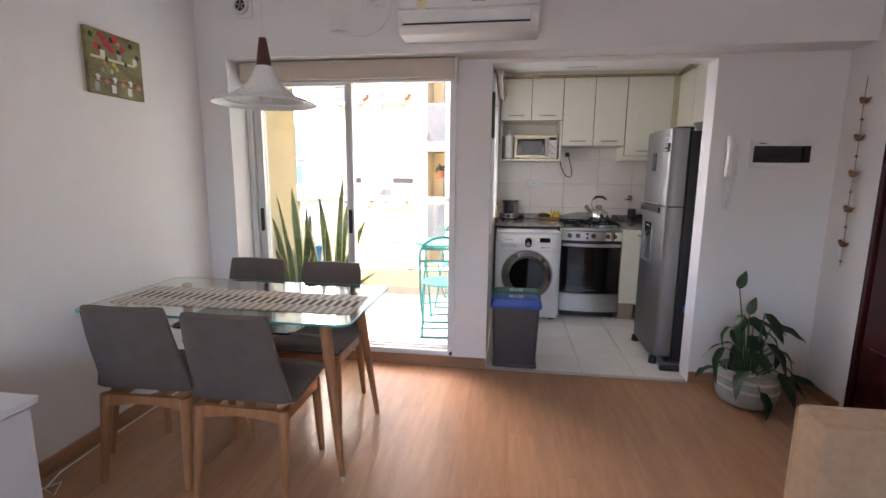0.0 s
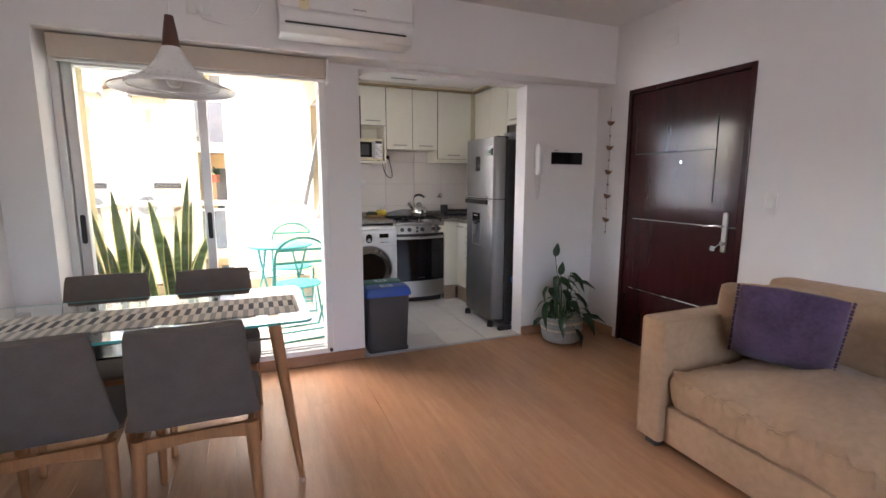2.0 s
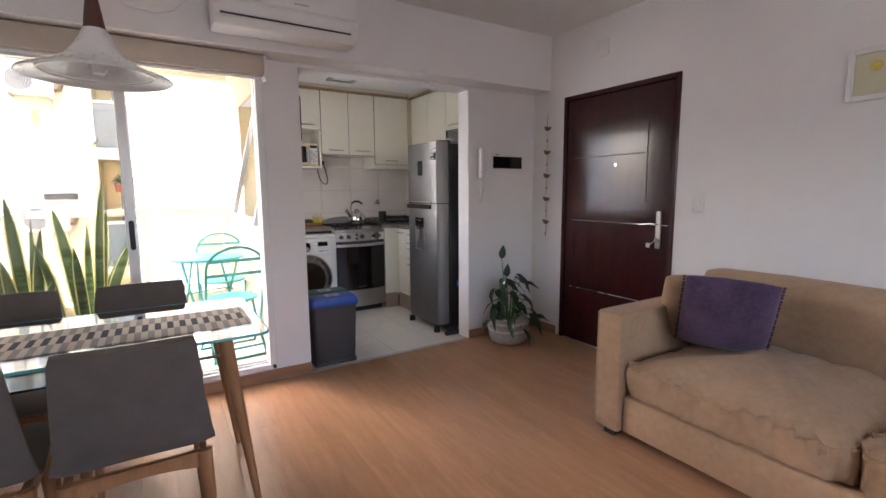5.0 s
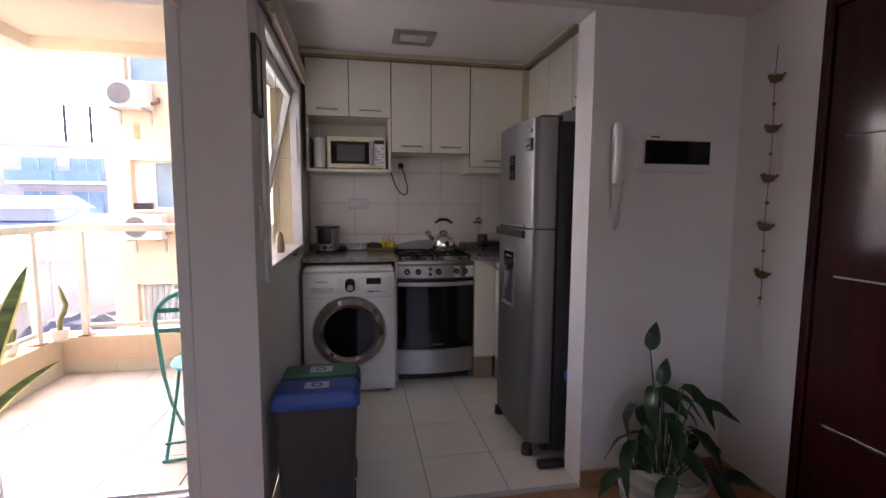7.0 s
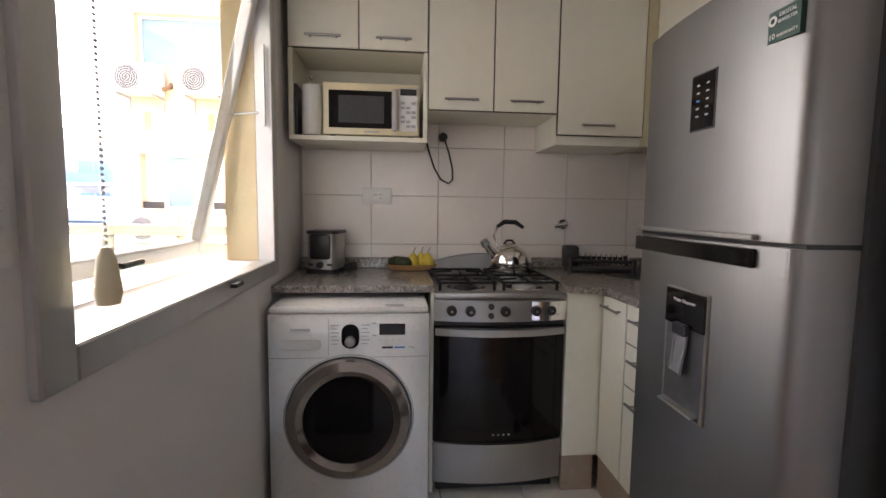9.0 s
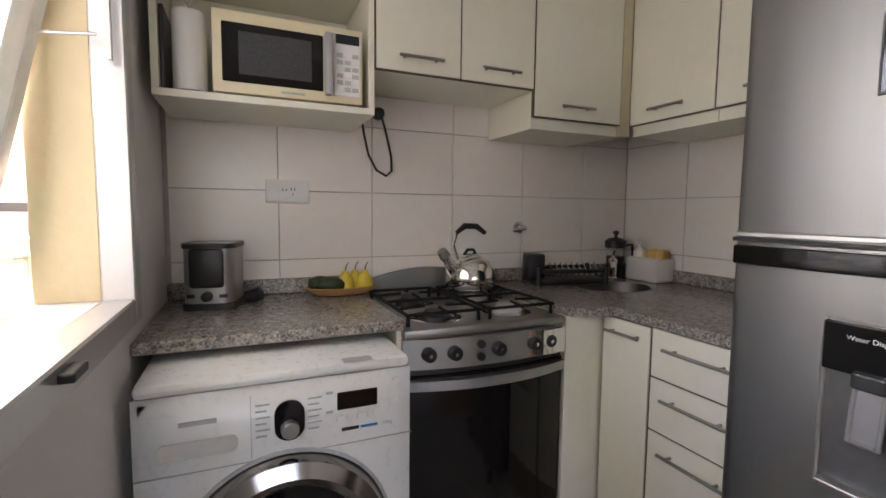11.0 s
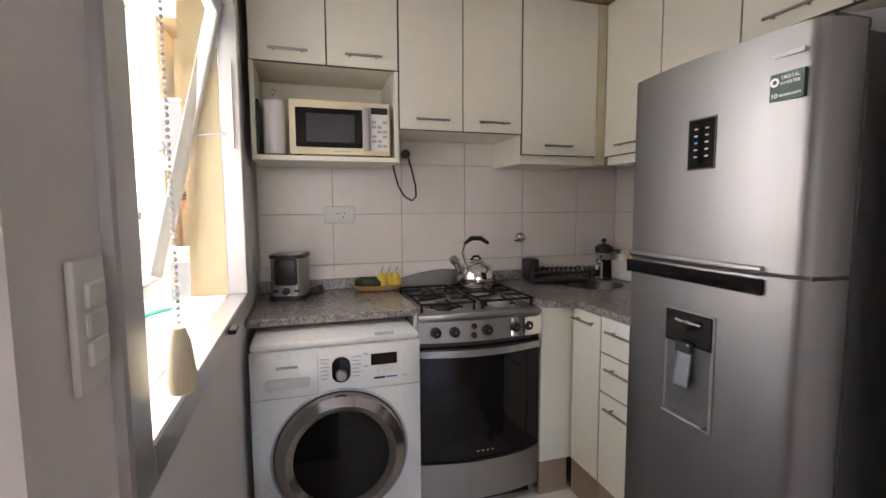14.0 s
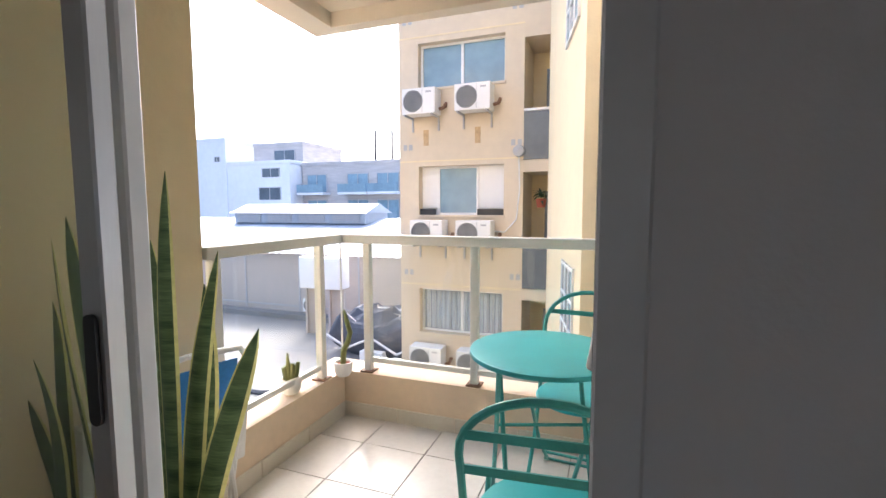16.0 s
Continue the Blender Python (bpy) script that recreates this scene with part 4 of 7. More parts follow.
sofa()
sc = thing("scatter_cushion", "beige suede scatter cushion leaning behind the purple one", "cushion", (1.44, 1.27, 0.635))
part("cover", turn(pillow(0.42, 0.42, 0.13, 21, 22, 0.5, 0.014), pose(0, 0, 0, 0, 66, 40)), SOFA, sc, smooth=True)
pc = thing("scatter_cushion", "purple velvet scatter cushion with small tassels on the sofa", "cushion", (1.29, 1.08, 0.655))
PM = pose(0, 0, 0.015, 0, 67, 30) @ pose(0, 0, 0, 0, 0, 4)
part("cover", turn(pillow(0.42, 0.40, 0.17, 31, 28, 0.7, 0.03, 3.5), PM), PURPLE, pc, smooth=True)
for s in (-1, 1):
    tb = bm_new()
    for k in range(22):
        x = -0.19 + 0.38 * k / 21
        bmesh.ops.create_uvsphere(tb, u_segments=6, v_segments=5, radius=0.0075, matrix=Matrix.Translation((x, s * 0.197, 0.003 * (k % 2))))
    part("tassel_edge", turn(tb, PM), PURPLE, pc, "row of small purple tassels", smooth=True)


def side_cabinet():
    c = thing("white_cabinet", "low white laminate cabinet beside the dining table", "cabinet", (-1.80, 0.86, 0))
    part("top", abox(-0.255, 0.255, -0.45, 0.37, 0.61, 0.635, bevel=0.002, seg=1), WHITEPL, c)
    part("body", abox(-0.25, 0.22, -0.44, 0.355, 0.0, 0.607, bevel=0.002, seg=1), WHITEPL, c)
    for k in range(2):
        part("door", abox(0.2225, 0.239, -0.436 + 0.396 * k, -0.044 + 0.396 * k, 0.05, 0.60, bevel=0.002, seg=1), WHITEPL, c)


side_cabinet()
fc = thing("floor_cable", "white cable lying along the skirting under the table", "cable", (XW, 1.5, 0))
part("wire", rod([(0.10, -0.05, 0.004), (0.06, 0.02, 0.005), (0.12, 0.10, 0.004), (0.17, 0.02, 0.004), (0.10, 0.04, 0.009), (0.05, 0.16, 0.004), (0.035, 0.5, 0.004), (0.03, 1.0, 0.004)], 0.004, 8), WHITEPL, fc, smooth=True)


def leaf_mesh(length, width, droop, seg=9, fold=0.25):
    """A pointed leaf along +x, bending down."""
    bm = bm_new()
    rows = []
    for i in range(seg + 1):
        u = i / seg
        w = width / 2 * (math.sin(math.pi * min(1, u ** 0.75)) ** 0.85) * (1 - 0.25 * u) + 0.0008
        x, z = length * (u - 0.12 * droop * u * u), -droop * length * u * u * 0.6 + 0.12 * length * u
        rows.append([bm.verts.new((x, w * v, z + fold * w * abs(v) + 0.004 * math.sin(u * 14) * abs(v))) for v in (-1, -0.5, 0, 0.5, 1)])
    for a, b in zip(rows, rows[1:]):
        for k in range(4):
            bm.faces.new((a[k], a[k + 1], b[k + 1], b[k]))
    return bm


def peace_lily():
    p = thing("potted_plant", "dark green peace lily in a striped rope basket on the floor", "plant", (1.465, 2.89, 0))
    prof = [(0.0, 0.0), (0.125, 0.0), (0.15, 0.015), (0.165, 0.06), (0.17, 0.12), (0.165, 0.18), (0.158, 0.21), (0.148, 0.21), (0.15, 0.16), (0.0, 0.155)]
    pot = part("basket", turned(prof, 40), ROPEGREY, p, "grey woven rope basket", smooth=True)
    for z in (0.105, 0.165):
        part("stripe", turned([(0.1655, z), (0.172, z + 0.004), (0.172, z + 0.018), (0.1655, z + 0.022)], 40), ROPEWHITE, pot, "cream rope stripe", smooth=True)
    part("soil", turned([(0, 0.158), (0.08, 0.164), (0.149, 0.158)], 24), SOIL, p)
    rnd = random.Random(4)
    n = 30
    for k in range(n):
        a = 2.399 * k + rnd.uniform(-0.3, 0.3)
        r = 0.05 + 0.165 * (k / n) ** 0.8
        h = 0.58 - 0.42 * (k / n) + rnd.uniform(-0.05, 0.05)
        base = Vector((0.03 * math.cos(a), 0.03 * math.sin(a), 0.155))
        tip = Vector((r * math.cos(a), r * math.sin(a), h))
        if tip.y > 0.06:
            tip.y = 0.06 + 0.3 * (tip.y - 0.06)
        mid = base.lerp(tip, 0.55) + Vector((0, 0, 0.05))
        part("stem", rod([base, mid, tip], [0.0045, 0.0035, 0.0025], 6), STEMG, p, smooth=True)
        ln, wd = rnd.uniform(0.14, 0.21), rnd.uniform(0.06, 0.09)
        lf = leaf_mesh(ln, wd, rnd.uniform(0.5, 1.6))
        yaw = math.degrees(a) + rnd.uniform(-35, 35)
        if math.sin(math.radians(yaw)) > 0.5:
            yaw = -yaw
        m = pose(*tip, rnd.uniform(-25, 25), rnd.uniform(0, 35), yaw)
        part("leaf", turn(lf, m), LEAF, p, smooth=True)
    for x, y, h in ((-0.13, -0.06, 0.72), (-0.03, 0.0, 0.55)):
        part("stem", rod([(0, 0, 0.155), (x * 0.5, y * 0.5, h * 0.6), (x, y, h)], [0.005, 0.004, 0.003], 6), STEMG, p, smooth=True)
        part("leaf", turn(leaf_mesh(0.12, 0.06, 0.3), pose(x, y, h, 20, -70, 30)), LEAF, p, "young upright leaf", smooth=True)


peace_lily()
# ---- kitchen ----
def words(text, size, material, parent, m, name="lettering"):
    cu = bpy.data.curves.new(name, "FONT")
    cu.body, cu.size, cu.align_x, cu.align_y, cu.extrude = text, size, "CENTER", "CENTER", 0.0003
    tmp = bpy.data.objects.new(name, cu)
    me = bpy.data.meshes.new_from_object(tmp)
    bpy.data.objects.remove(tmp)
    me.transform(m)
    me.materials.append(material)
    ob = new(name, me)
    ob.parent = parent
    return ob


def bar_handle(parent, a, b, out):
    """A round bar handle from a to b on two pegs, standing off by the vector out."""
    a, b, out = Vector(a), Vector(b), Vector(out)
    h = bm_new()
    d = (b - a) * 0.14
    tube(h, [a + out, b + out], 0.0052, 10)
    for p in (a + d, b - d):
        tube(h, [p, p + out], 0.004, 8)
    part("handle", h, STEEL, parent, "brushed steel bar handle", smooth=True)


def wall_cabinet(x0, x1, z0, z1, y=4.69, doors=2, label="ivory wall cabinet with bar handles and dark edges", zd=None):
    c = thing("wall_cabinet", label, "cabinet", ((x0 + x1) / 2, y, z0), 0, "kitchen wall cabinets")
    w, h = x1 - x0, z1 - z0
    part("body", abox(-w / 2 + 0.001, w / 2 - 0.001, 0.02, KY1 - y - 0.002, 0, h), CABINET, c)
    dz = zd if zd else 0.0
    for k in range(doors):
        a, b = -w / 2 + w * k / doors, -w / 2 + w * (k + 1) / doors
        part("edge_band", abox(a + 0.0005, b - 0.0005, 0.004, 0.0195, dz + 0.0005, h - 0.0005), CABEDGE, c, "dark edge band")
        d = part("door", abox(a + 0.003, b - 0.003, -0.002, 0.0035, dz + 0.003, h - 0.003, bevel=0.001, seg=1), CABINET, c)
        m = (a + b) / 2 + (0.0 if doors > 1 else -0.02)
        bar_handle(d, (m - 0.075, -0.002, dz + 0.045), (m + 0.075, -0.002, dz + 0.045), (0, -0.024, 0))
    return c


wall_cabinet(-0.115, 0.48, 1.89, 2.285)
wall_cabinet(0.482, 1.066, 1.648, 2.285)
wall_cabinet(1.068, 1.475, 1.515, 2.285, doors=1, zd=0.04)


def niche():
    n = thing("open_shelf_unit", "open ivory shelf niche holding the microwave", "shelf", (0.182, 4.69, 1.505))
    for name, r in (("bottom_board", (-0.297, 0.297, 0.0, 0.335, 0.0, 0.02)), ("side_board", (-0.297, -0.279, 0.002, 0.335, 0.02, 0.384)), ("side_board", (0.279, 0.297, 0.002, 0.335, 0.02, 0.384)), ("back_board", (-0.279, 0.279, 0.325, 0.335, 0.02, 0.384))):
        part(name, abox(*r, bevel=0.001, seg=1), CABINET, n)


niche()
trim = structure("trim", boxes((KX0 + 0.01, 1.49, 4.668, 4.69, 2.288, 2.306), (1.47, 1.49, YN + T, 4.668, 2.288, 2.306)), CABTRIM, "oak strip above the wall cabinets", "trim")
structure("filler_panel", boxes((KX0, 1.50, 4.692, KY1, 2.308, KZ), (1.50, KX1, YN + T, KY1, 2.308, KZ)), CABINET, "ivory filler above the wall cabinets", "panel")


def corner_cabinets():
    """The run on the east wall, facing west."""
    xf = 1.525
    post = thing("corner_post", "narrow ivory corner filler between wall cabinets", "panel", (1.50, 4.69, 1.515))
    part("panel", abox(-0.024, 0.024, -0.0, 0.33, 0.0, 0.77), POSTTRIM, post)
    for y0, y1, z0 in ((4.325, 4.69, 1.515), (3.96, 4.325, 1.515), (3.62, 3.96, 1.86), (3.275, 3.62, 1.86)):
        c = thing("wall_cabinet", "ivory wall cabinet with bar handles and dark edges", "cabinet", (xf, (y0 + y1) / 2, z0), 0, "kitchen wall cabinets")
        w, h, dz = y1 - y0, 2.285 - z0, 0.04 if z0 < 1.8 else 0.0
        part("body", abox(0.02, KX1 - xf - 0.002, -w / 2 + 0.001, w / 2 - 0.001, 0, h), CABINET, c)
        part("edge_band", abox(0.004, 0.0195, -w / 2 + 0.0005, w / 2 - 0.0005, dz + 0.0005, h - 0.0005), CABEDGE, c, "dark edge band")
        d = part("door", abox(-0.002, 0.0035, -w / 2 + 0.003, w / 2 - 0.003, dz + 0.003, h - 0.003, bevel=0.001, seg=1), CABINET, c)
        bar_handle(d, (-0.002, -0.075, dz + 0.045), (-0.002, 0.075, dz + 0.045), (-0.024, 0, 0))


corner_cabinets()


def worktop():
    w = thing("worktop", "speckled grey granite worktop over the washing machine", "worktop", (0, 0, 0.905))
    part("slab", abox(KX0 + 0.002, 0.503, 4.47, KY1 - 0.002, -0.03, 0, bevel=0.004), GRANITE, w)
    part("upstand", abox(KX0 + 0.004, 0.485, KY1 - 0.02, KY1 - 0.001, 0.0005, 0.055, bevel=0.003, seg=1), GRANITE, w)
    part("support", abox(0.488, 0.503, 4.49, KY1 - 0.02, -0.9, -0.031), CABINET, w, "narrow ivory side panel")
    c = thing("worktop", "speckled grey granite corner worktop with an inset sink", "worktop", (0, 0, 0.905))
    outl = [(1.055, KY1 - 0.002), (1.055, 4.44), (1.10, 4.42), (1.20, 4.40), (1.205, 3.95), (KX1 - 0.002, 3.95), (KX1 - 0.002, KY1 - 0.002)]
    s = bm_new()
    hole = [(1.505 + 0.165 * math.cos(a), 4.725 + 0.145 * math.sin(a)) for a in (2 * math.pi * k / 28 for k in range(28))]
    # a slab with a sink hole: bridge outline to hole by a triangle fill
    for z in (-0.03, 0.0):
        ov = [s.verts.new((x, y, z)) for x, y in outl]
        hv = [s.verts.new((x, y, z)) for x, y in hole]
        es = [s.edges.new((ov[k], ov[(k + 1) % len(ov)])) for k in range(len(ov))] + [s.edges.new((hv[k], hv[(k + 1) % len(hv)])) for k in range(len(hv))]
        bmesh.ops.triangle_fill(s, use_beauty=True, edges=es)
        if z < 0:
            lo, lh = ov, hv
    for a, b in ((lo, ov), (lh, hv)):
        for k in range(len(a)):
            s.faces.new((a[k], a[(k + 1) % len(a)], b[(k + 1) % len(a)], b[k]))
    part("slab", s, GRANITE, c)
    part("upstand", abox(1.066, KX1 - 0.02, KY1 - 0.02, KY1 - 0.001, 0.0005, 0.055, bevel=0.003, seg=1), GRANITE, c)
    part("upstand", abox(KX1 - 0.02, KX1 - 0.001, 3.95, KY1 - 0.021, 0.0005, 0.055, bevel=0.003, seg=1), GRANITE, c)
    b = turned([(0.0, -0.155), (0.08, -0.155), (0.135, -0.145), (0.155, -0.11), (0.163, -0.008), (0.1645, 0.001), (0.158, 0.001), (0.15, -0.10), (0.13, -0.135), (0.0, -0.148)], 36)
    b.transform(Matrix.Translation((1.505, 4.725, 0)) @ Matrix.Diagonal((1, 0.88, 1, 1)))
    part("sink_bowl", b, FRIDGESTEEL, c, "round stainless steel sink bowl", smooth=True)


worktop()


def washing_machine():
    w = thing("washing_machine", "white front-loading washing machine under the worktop", "washing machine", (0.176, 4.305, 0))
    hw, dep, h = 0.297, 0.62, 0.852
    part("body", abox(-hw, hw, 0.03, dep, 0.015, h - 0.03, bevel=0.012), WHITEGOODS, w, smooth=True)
    part("lid", abox(-hw + 0.004, hw - 0.004, 0.02, dep, h - 0.029, h, bevel=0.012), WHITEGOODS, w, smooth=True)
    # front with a gently swollen face
    f = bm_new()
    n = 16
    rows = []
    for i in range(n + 1):
        z = 0.02 + (h - 0.05) * i / n
        rows.append([f.verts.new((-hw + 2 * hw * k / n, 0.03 - 0.028 * math.sqrt(max(0, 1 - (abs(-1 + 2 * k / n)) ** 8)) * (1 - (abs(-1 + 2 * i / n)) ** 14) ** 0.5, z)) for k in range(n + 1)])
    for a, b in zip(rows, rows[1:]):
        for k in range(n):
            f.faces.new((a[k], a[k + 1], b[k + 1], b[k]))
    part("front", f, WHITEGOODS, w, smooth=True)
    door = part("door_ring", turned([(0.165, 0.0), (0.168, -0.028), (0.19, -0.042), (0.222, -0.03), (0.232, -0.006), (0.234, 0.006)], 56, (0.0, 0.003, 0.436), "y"), DARKCHROME, w, "chrome porthole ring, dark reflections put into its colour", smooth=True)
    part("outer_ring", turned([(0.2342, 0.004), (0.2342, -0.006), (0.241, -0.004), (0.241, 0.006)], 56, (0, 0.001, 0.436), "y", close=True), GREYPL, door, smooth=True)
    part("porthole_glass", turned([(0.0, 0.02), (0.09, 0.018), (0.14, 0.002), (0.158, -0.02), (0.1655, -0.024)], 48, (0, 0.0, 0.436), "y"), BLACKGLOSS, door, "dark bulged porthole glass", smooth=True)
    for zz, rr in ((0.396, 0.006), (0.381, 0.004)):
        part("drum_rib", rod([(-0.075 + 0.15 * k / 10, 0.008 - 0.006, zz + 0.02 * math.sin(math.pi * k / 10) * -1 + 0.03) for k in range(11)], rr, 6), CHROME, door, smooth=True)
    part("seam", abox(-hw + 0.006, hw - 0.006, 0.0005, 0.004, 0.664, 0.666), GREYPL, w)
    part("drawer_seam", abox(-0.075, -0.0735, 0.0003, 0.004, 0.668, 0.81), GREYPL, w)
    # a flat plate for the drawer pull; its grey paints the recess's shade
    drawer = part("soap_drawer_pull", turn(prism(bm_new(), rounded(-0.075, 0.075, -0.018, 0.018, 0.014), 0, 0.003), pose(-0.175, 0.0015, 0.715, 90)), mat("pull_shadow", (0.62, 0.61, 0.59), 0.5), w, "white drawer pull, its recess shade painted grey")
    part("maker_plate", abox(-0.21, -0.14, -0.0005, 0.003, 0.765, 0.774), GREYPL, w, "small grey maker's mark")
    part("dial_surround", turn(prism(bm_new(), rounded(-0.032, 0.032, -0.045, 0.045, 0.03), 0, 0.006), pose(0.005, 0.0015, 0.745, 90)), BLACKGLOSS, w, "black dial surround")
    part("dial", turned([(0, -0.02), (0.016, -0.02), (0.019, -0.016), (0.02, 0)], 28, (0.005, -0.004, 0.728), "y"), STEEL, w, smooth=True)
    part("display", abox(0.11, 0.205, -0.001, 0.003, 0.748, 0.79, bevel=0.002, seg=1), BLACKGLOSS, w, "black display window")
    for k in range(6):
        z = 0.785 - 0.014 * k
        for a, b in ((-0.065, -0.036), (0.045, 0.075)):
            part("programme_mark", abox(a, b - 0.006 * (k % 2), -0.0003, 0.002, z, z + 0.003), GREYPL, w)
    for k in range(4):
        part("button", abox(0.108 + 0.024 * k, 0.124 + 0.024 * k, -0.0015, 0.002, 0.722, 0.736, bevel=0.001, seg=1), WHITEPL, w)
    for z in (0.80, 0.755):
        part("button", turned([(0, -0.002), (0.009, -0.002), (0.009, 0.002)], 16, (0.25, 0.001, z), "y"), WHITEPL, w)
        part("button_mark", abox(0.085, 0.10, -0.0005, 0.002, z - 0.01, z - 0.005), GREYPL, w)
    part("badge", abox(0.12, 0.16, -0.0003, 0.002, 0.697, 0.704), BLACK, w)
    part("badge", abox(0.165, 0.205, -0.0003, 0.002, 0.698, 0.703), BLUE, w)
    words("7.0kg", 0.012, GREYPL, w, pose(0.228, -0.0006, 0.701, 90))
    part("top_sticker", abox(0.13, 0.20, 0.02, 0.055, h, h + 0.0006), GREYPL, w)
    part("filter_mark", abox(0.16, 0.19, 0.0003, 0.004, 0.06, 0.062), GREYPL, w)
    for sx in (-1, 1):
        for y in (0.07, dep - 0.06):
            part("foot", turned([(0, 0), (0.025, 0), (0.025, 0.018), (0, 0.018)], 14, (sx * 0.25, y, 0)), BLACK, w)


washing_machine()


def gas_cooker():
    c = thing("gas_cooker", "stainless steel freestanding gas cooker with black oven door", "cooker", (0.777, 4.47, 0))
    hw = 0.276
    part("body", abox(-hw, hw, 0.03, 0.55, 0.06, 0.845, bevel=0.004, seg=1), GREYPL, c)
    part("plinth", abox(-hw + 0.02, hw - 0.02, 0.05, 0.52, 0.0, 0.058), BLACK, c)

    def bowed(z0, z1, bow, y0=0.0, th=0.02, a=-hw, b=hw, n=18):
        bm = bm_new()
        fr = [[bm.verts.new((a + (b - a) * k / n, y0 - bow * (1 - (-1 + 2 * k / n) ** 2), z)) for k in range(n + 1)] for z in (z0, z1)]
        bk = [[bm.verts.new((a + (b - a) * k / n, y0 + th, z)) for k in range(n + 1)] for z in (z0, z1)]
        for k in range(n):
            bm.faces.new((fr[0][k], fr[0][k + 1], fr[1][k + 1], fr[1][k]))
            bm.faces.new((fr[1][k], fr[1][k + 1], bk[1][k + 1], bk[1][k]))
            bm.faces.new((fr[0][k], fr[0][k + 1], bk[0][k + 1], bk[0][k]))
            bm.faces.new((bk[0][k], bk[0][k + 1], bk[1][k + 1], bk[1][k]))
        for k in (0, n):
            bm.faces.new((fr[0][k], fr[1][k], bk[1][k], bk[0][k]))
        return bm

    part("control_panel", bowed(0.757, 0.845, 0.035, 0.004, 0.028), STEEL, c, "curved steel control panel")
    part("vent_strip", bowed(0.738, 0.756, 0.03, 0.012, 0.02), BLACK, c)
    door = part("oven_door", bowed(0.245, 0.736, 0.035, 0.004, 0.028), BLACKGLOSS, c, "black glass oven door")
    part("door_handle", bowed(0.702, 0.731, 0.045, -0.018, 0.012, -hw + 0.005, hw - 0.005), STEEL, door, "bowed steel handle")
    part("inner_window", bowed(0.36, 0.63, 0.024, -0.0065, 0.002, -0.14, 0.14), mat("oven_window", (0.03, 0.026, 0.024), 0.15, vary=0.3, scale=10), door, "smoked oven window")
    for k in range(4):
        part("maker_mark", abox(-0.03 + 0.022 * k, -0.022 + 0.022 * k, -0.0325, -0.03, 0.275, 0.281), GREYPL, door)
    dr = part("drawer", bowed(0.065, 0.225, 0.035, 0.004, 0.028), STEEL, c, "steel warming drawer")
    part("drawer_handle", bowed(0.226, 0.243, 0.045, -0.006, 0.012, -hw + 0.005, hw - 0.005), STEEL, dr)
    for x in (-0.206, -0.13, 0.012, 0.142, 0.207):
        y = 0.004 - 0.035 * (1 - (x / hw) ** 2)
        k = part("knob", turned([(0.0, -0.026), (0.017, -0.026), (0.02, -0.022), (0.021, 0.0)], 24, (x, y, 0.803), "y"), BLACK, c, smooth=True)
        part("knob_cap", turned([(0, -0.0275), (0.006, -0.027), (0.006, -0.024)], 14, (x, y, 0.803), "y"), CHROME, k, smooth=True)
    for z in (0.784, 0.822):
        part("push_button", turned([(0, -0.01), (0.012, -0.01), (0.012, 0)], 18, (-0.046, -0.03, z), "y"), BLACK, c, smooth=True)
    part("bright_plate", bowed(0.762, 0.841, 0.0185, -0.0142, 0.001, 0.10, hw - 0.002), CHROME, c, "polished plate behind two knobs")
    part("hob", abox(-hw, hw, -0.012, 0.55, 0.846, 0.876, bevel=0.008), STEEL, c, "stainless steel hob", smooth=True)
    bs = bm_new()
    n = 16
    v = [[bs.verts.new((-hw + 2 * hw * k / n, y, z + (0.05 * math.sin(math.pi * k / n) if top else 0))) for k in range(n + 1)] for y, z, top in ((0.505, 0.877, 0), (0.515, 0.935, 1), (0.535, 0.935, 1), (0.545, 0.877, 0))]
    for a, b in zip(v, v[1:]):
        for k in range(n):
            bs.faces.new((a[k], a[k + 1], b[k + 1], b[k]))
    for k in (0, n):
        bs.faces.new([r[k] for r in v])
    part("splash_back", bs, FRIDGESTEEL, c, "curved steel upstand", smooth=True)
    for i, (x, y) in enumerate(((-0.13, 0.12), (0.13, 0.12), (-0.13, 0.36), (0.13, 0.36))):
        part("burner", turned([(0.052, 0.876), (0.052, 0.884), (0.036, 0.888), (0.034, 0.899), (0.0, 0.9)], 24, (x, y, 0)), GREYPL if i % 2 else BLACK, c, smooth=True)
        part("burner_base", turned([(0.085, 0.8765), (0.06, 0.8785), (0.0525, 0.8765)], 28, (x, y, 0)), CHROME, c, smooth=True)
    for sx in (-1, 1):
        g = bm_new()
        for y in (0.03, 0.24, 0.455):
            tube(g, [(sx * 0.015, y, 0.91), (sx * 0.255, y, 0.91)], 0.0055, 6)
        for x in (0.015, 0.255):
            tube(g, [(sx * x, 0.03, 0.91), (sx * x, 0.455, 0.91)], 0.0055, 6)
        for yc in (0.12, 0.36):
            for dx, dy in ((1, 0), (-1, 0), (0, 1), (0, -1)):
                tube(g, [(sx * 0.13 + dx * 0.035, yc + dy * 0.03, 0.914), (sx * 0.13 + dx * 0.118, yc + dy * 0.1, 0.91)], 0.005, 6)
        for x in (0.02, 0.25):
            for y in (0.035, 0.45):
                tube(g, [(sx * x, y, 0.876), (sx * x, y, 0.91)], 0.006, 6)
        part("pan_grid", g, CASTIRON, c, "black cast iron pan grid", smooth=True)


gas_cooker()


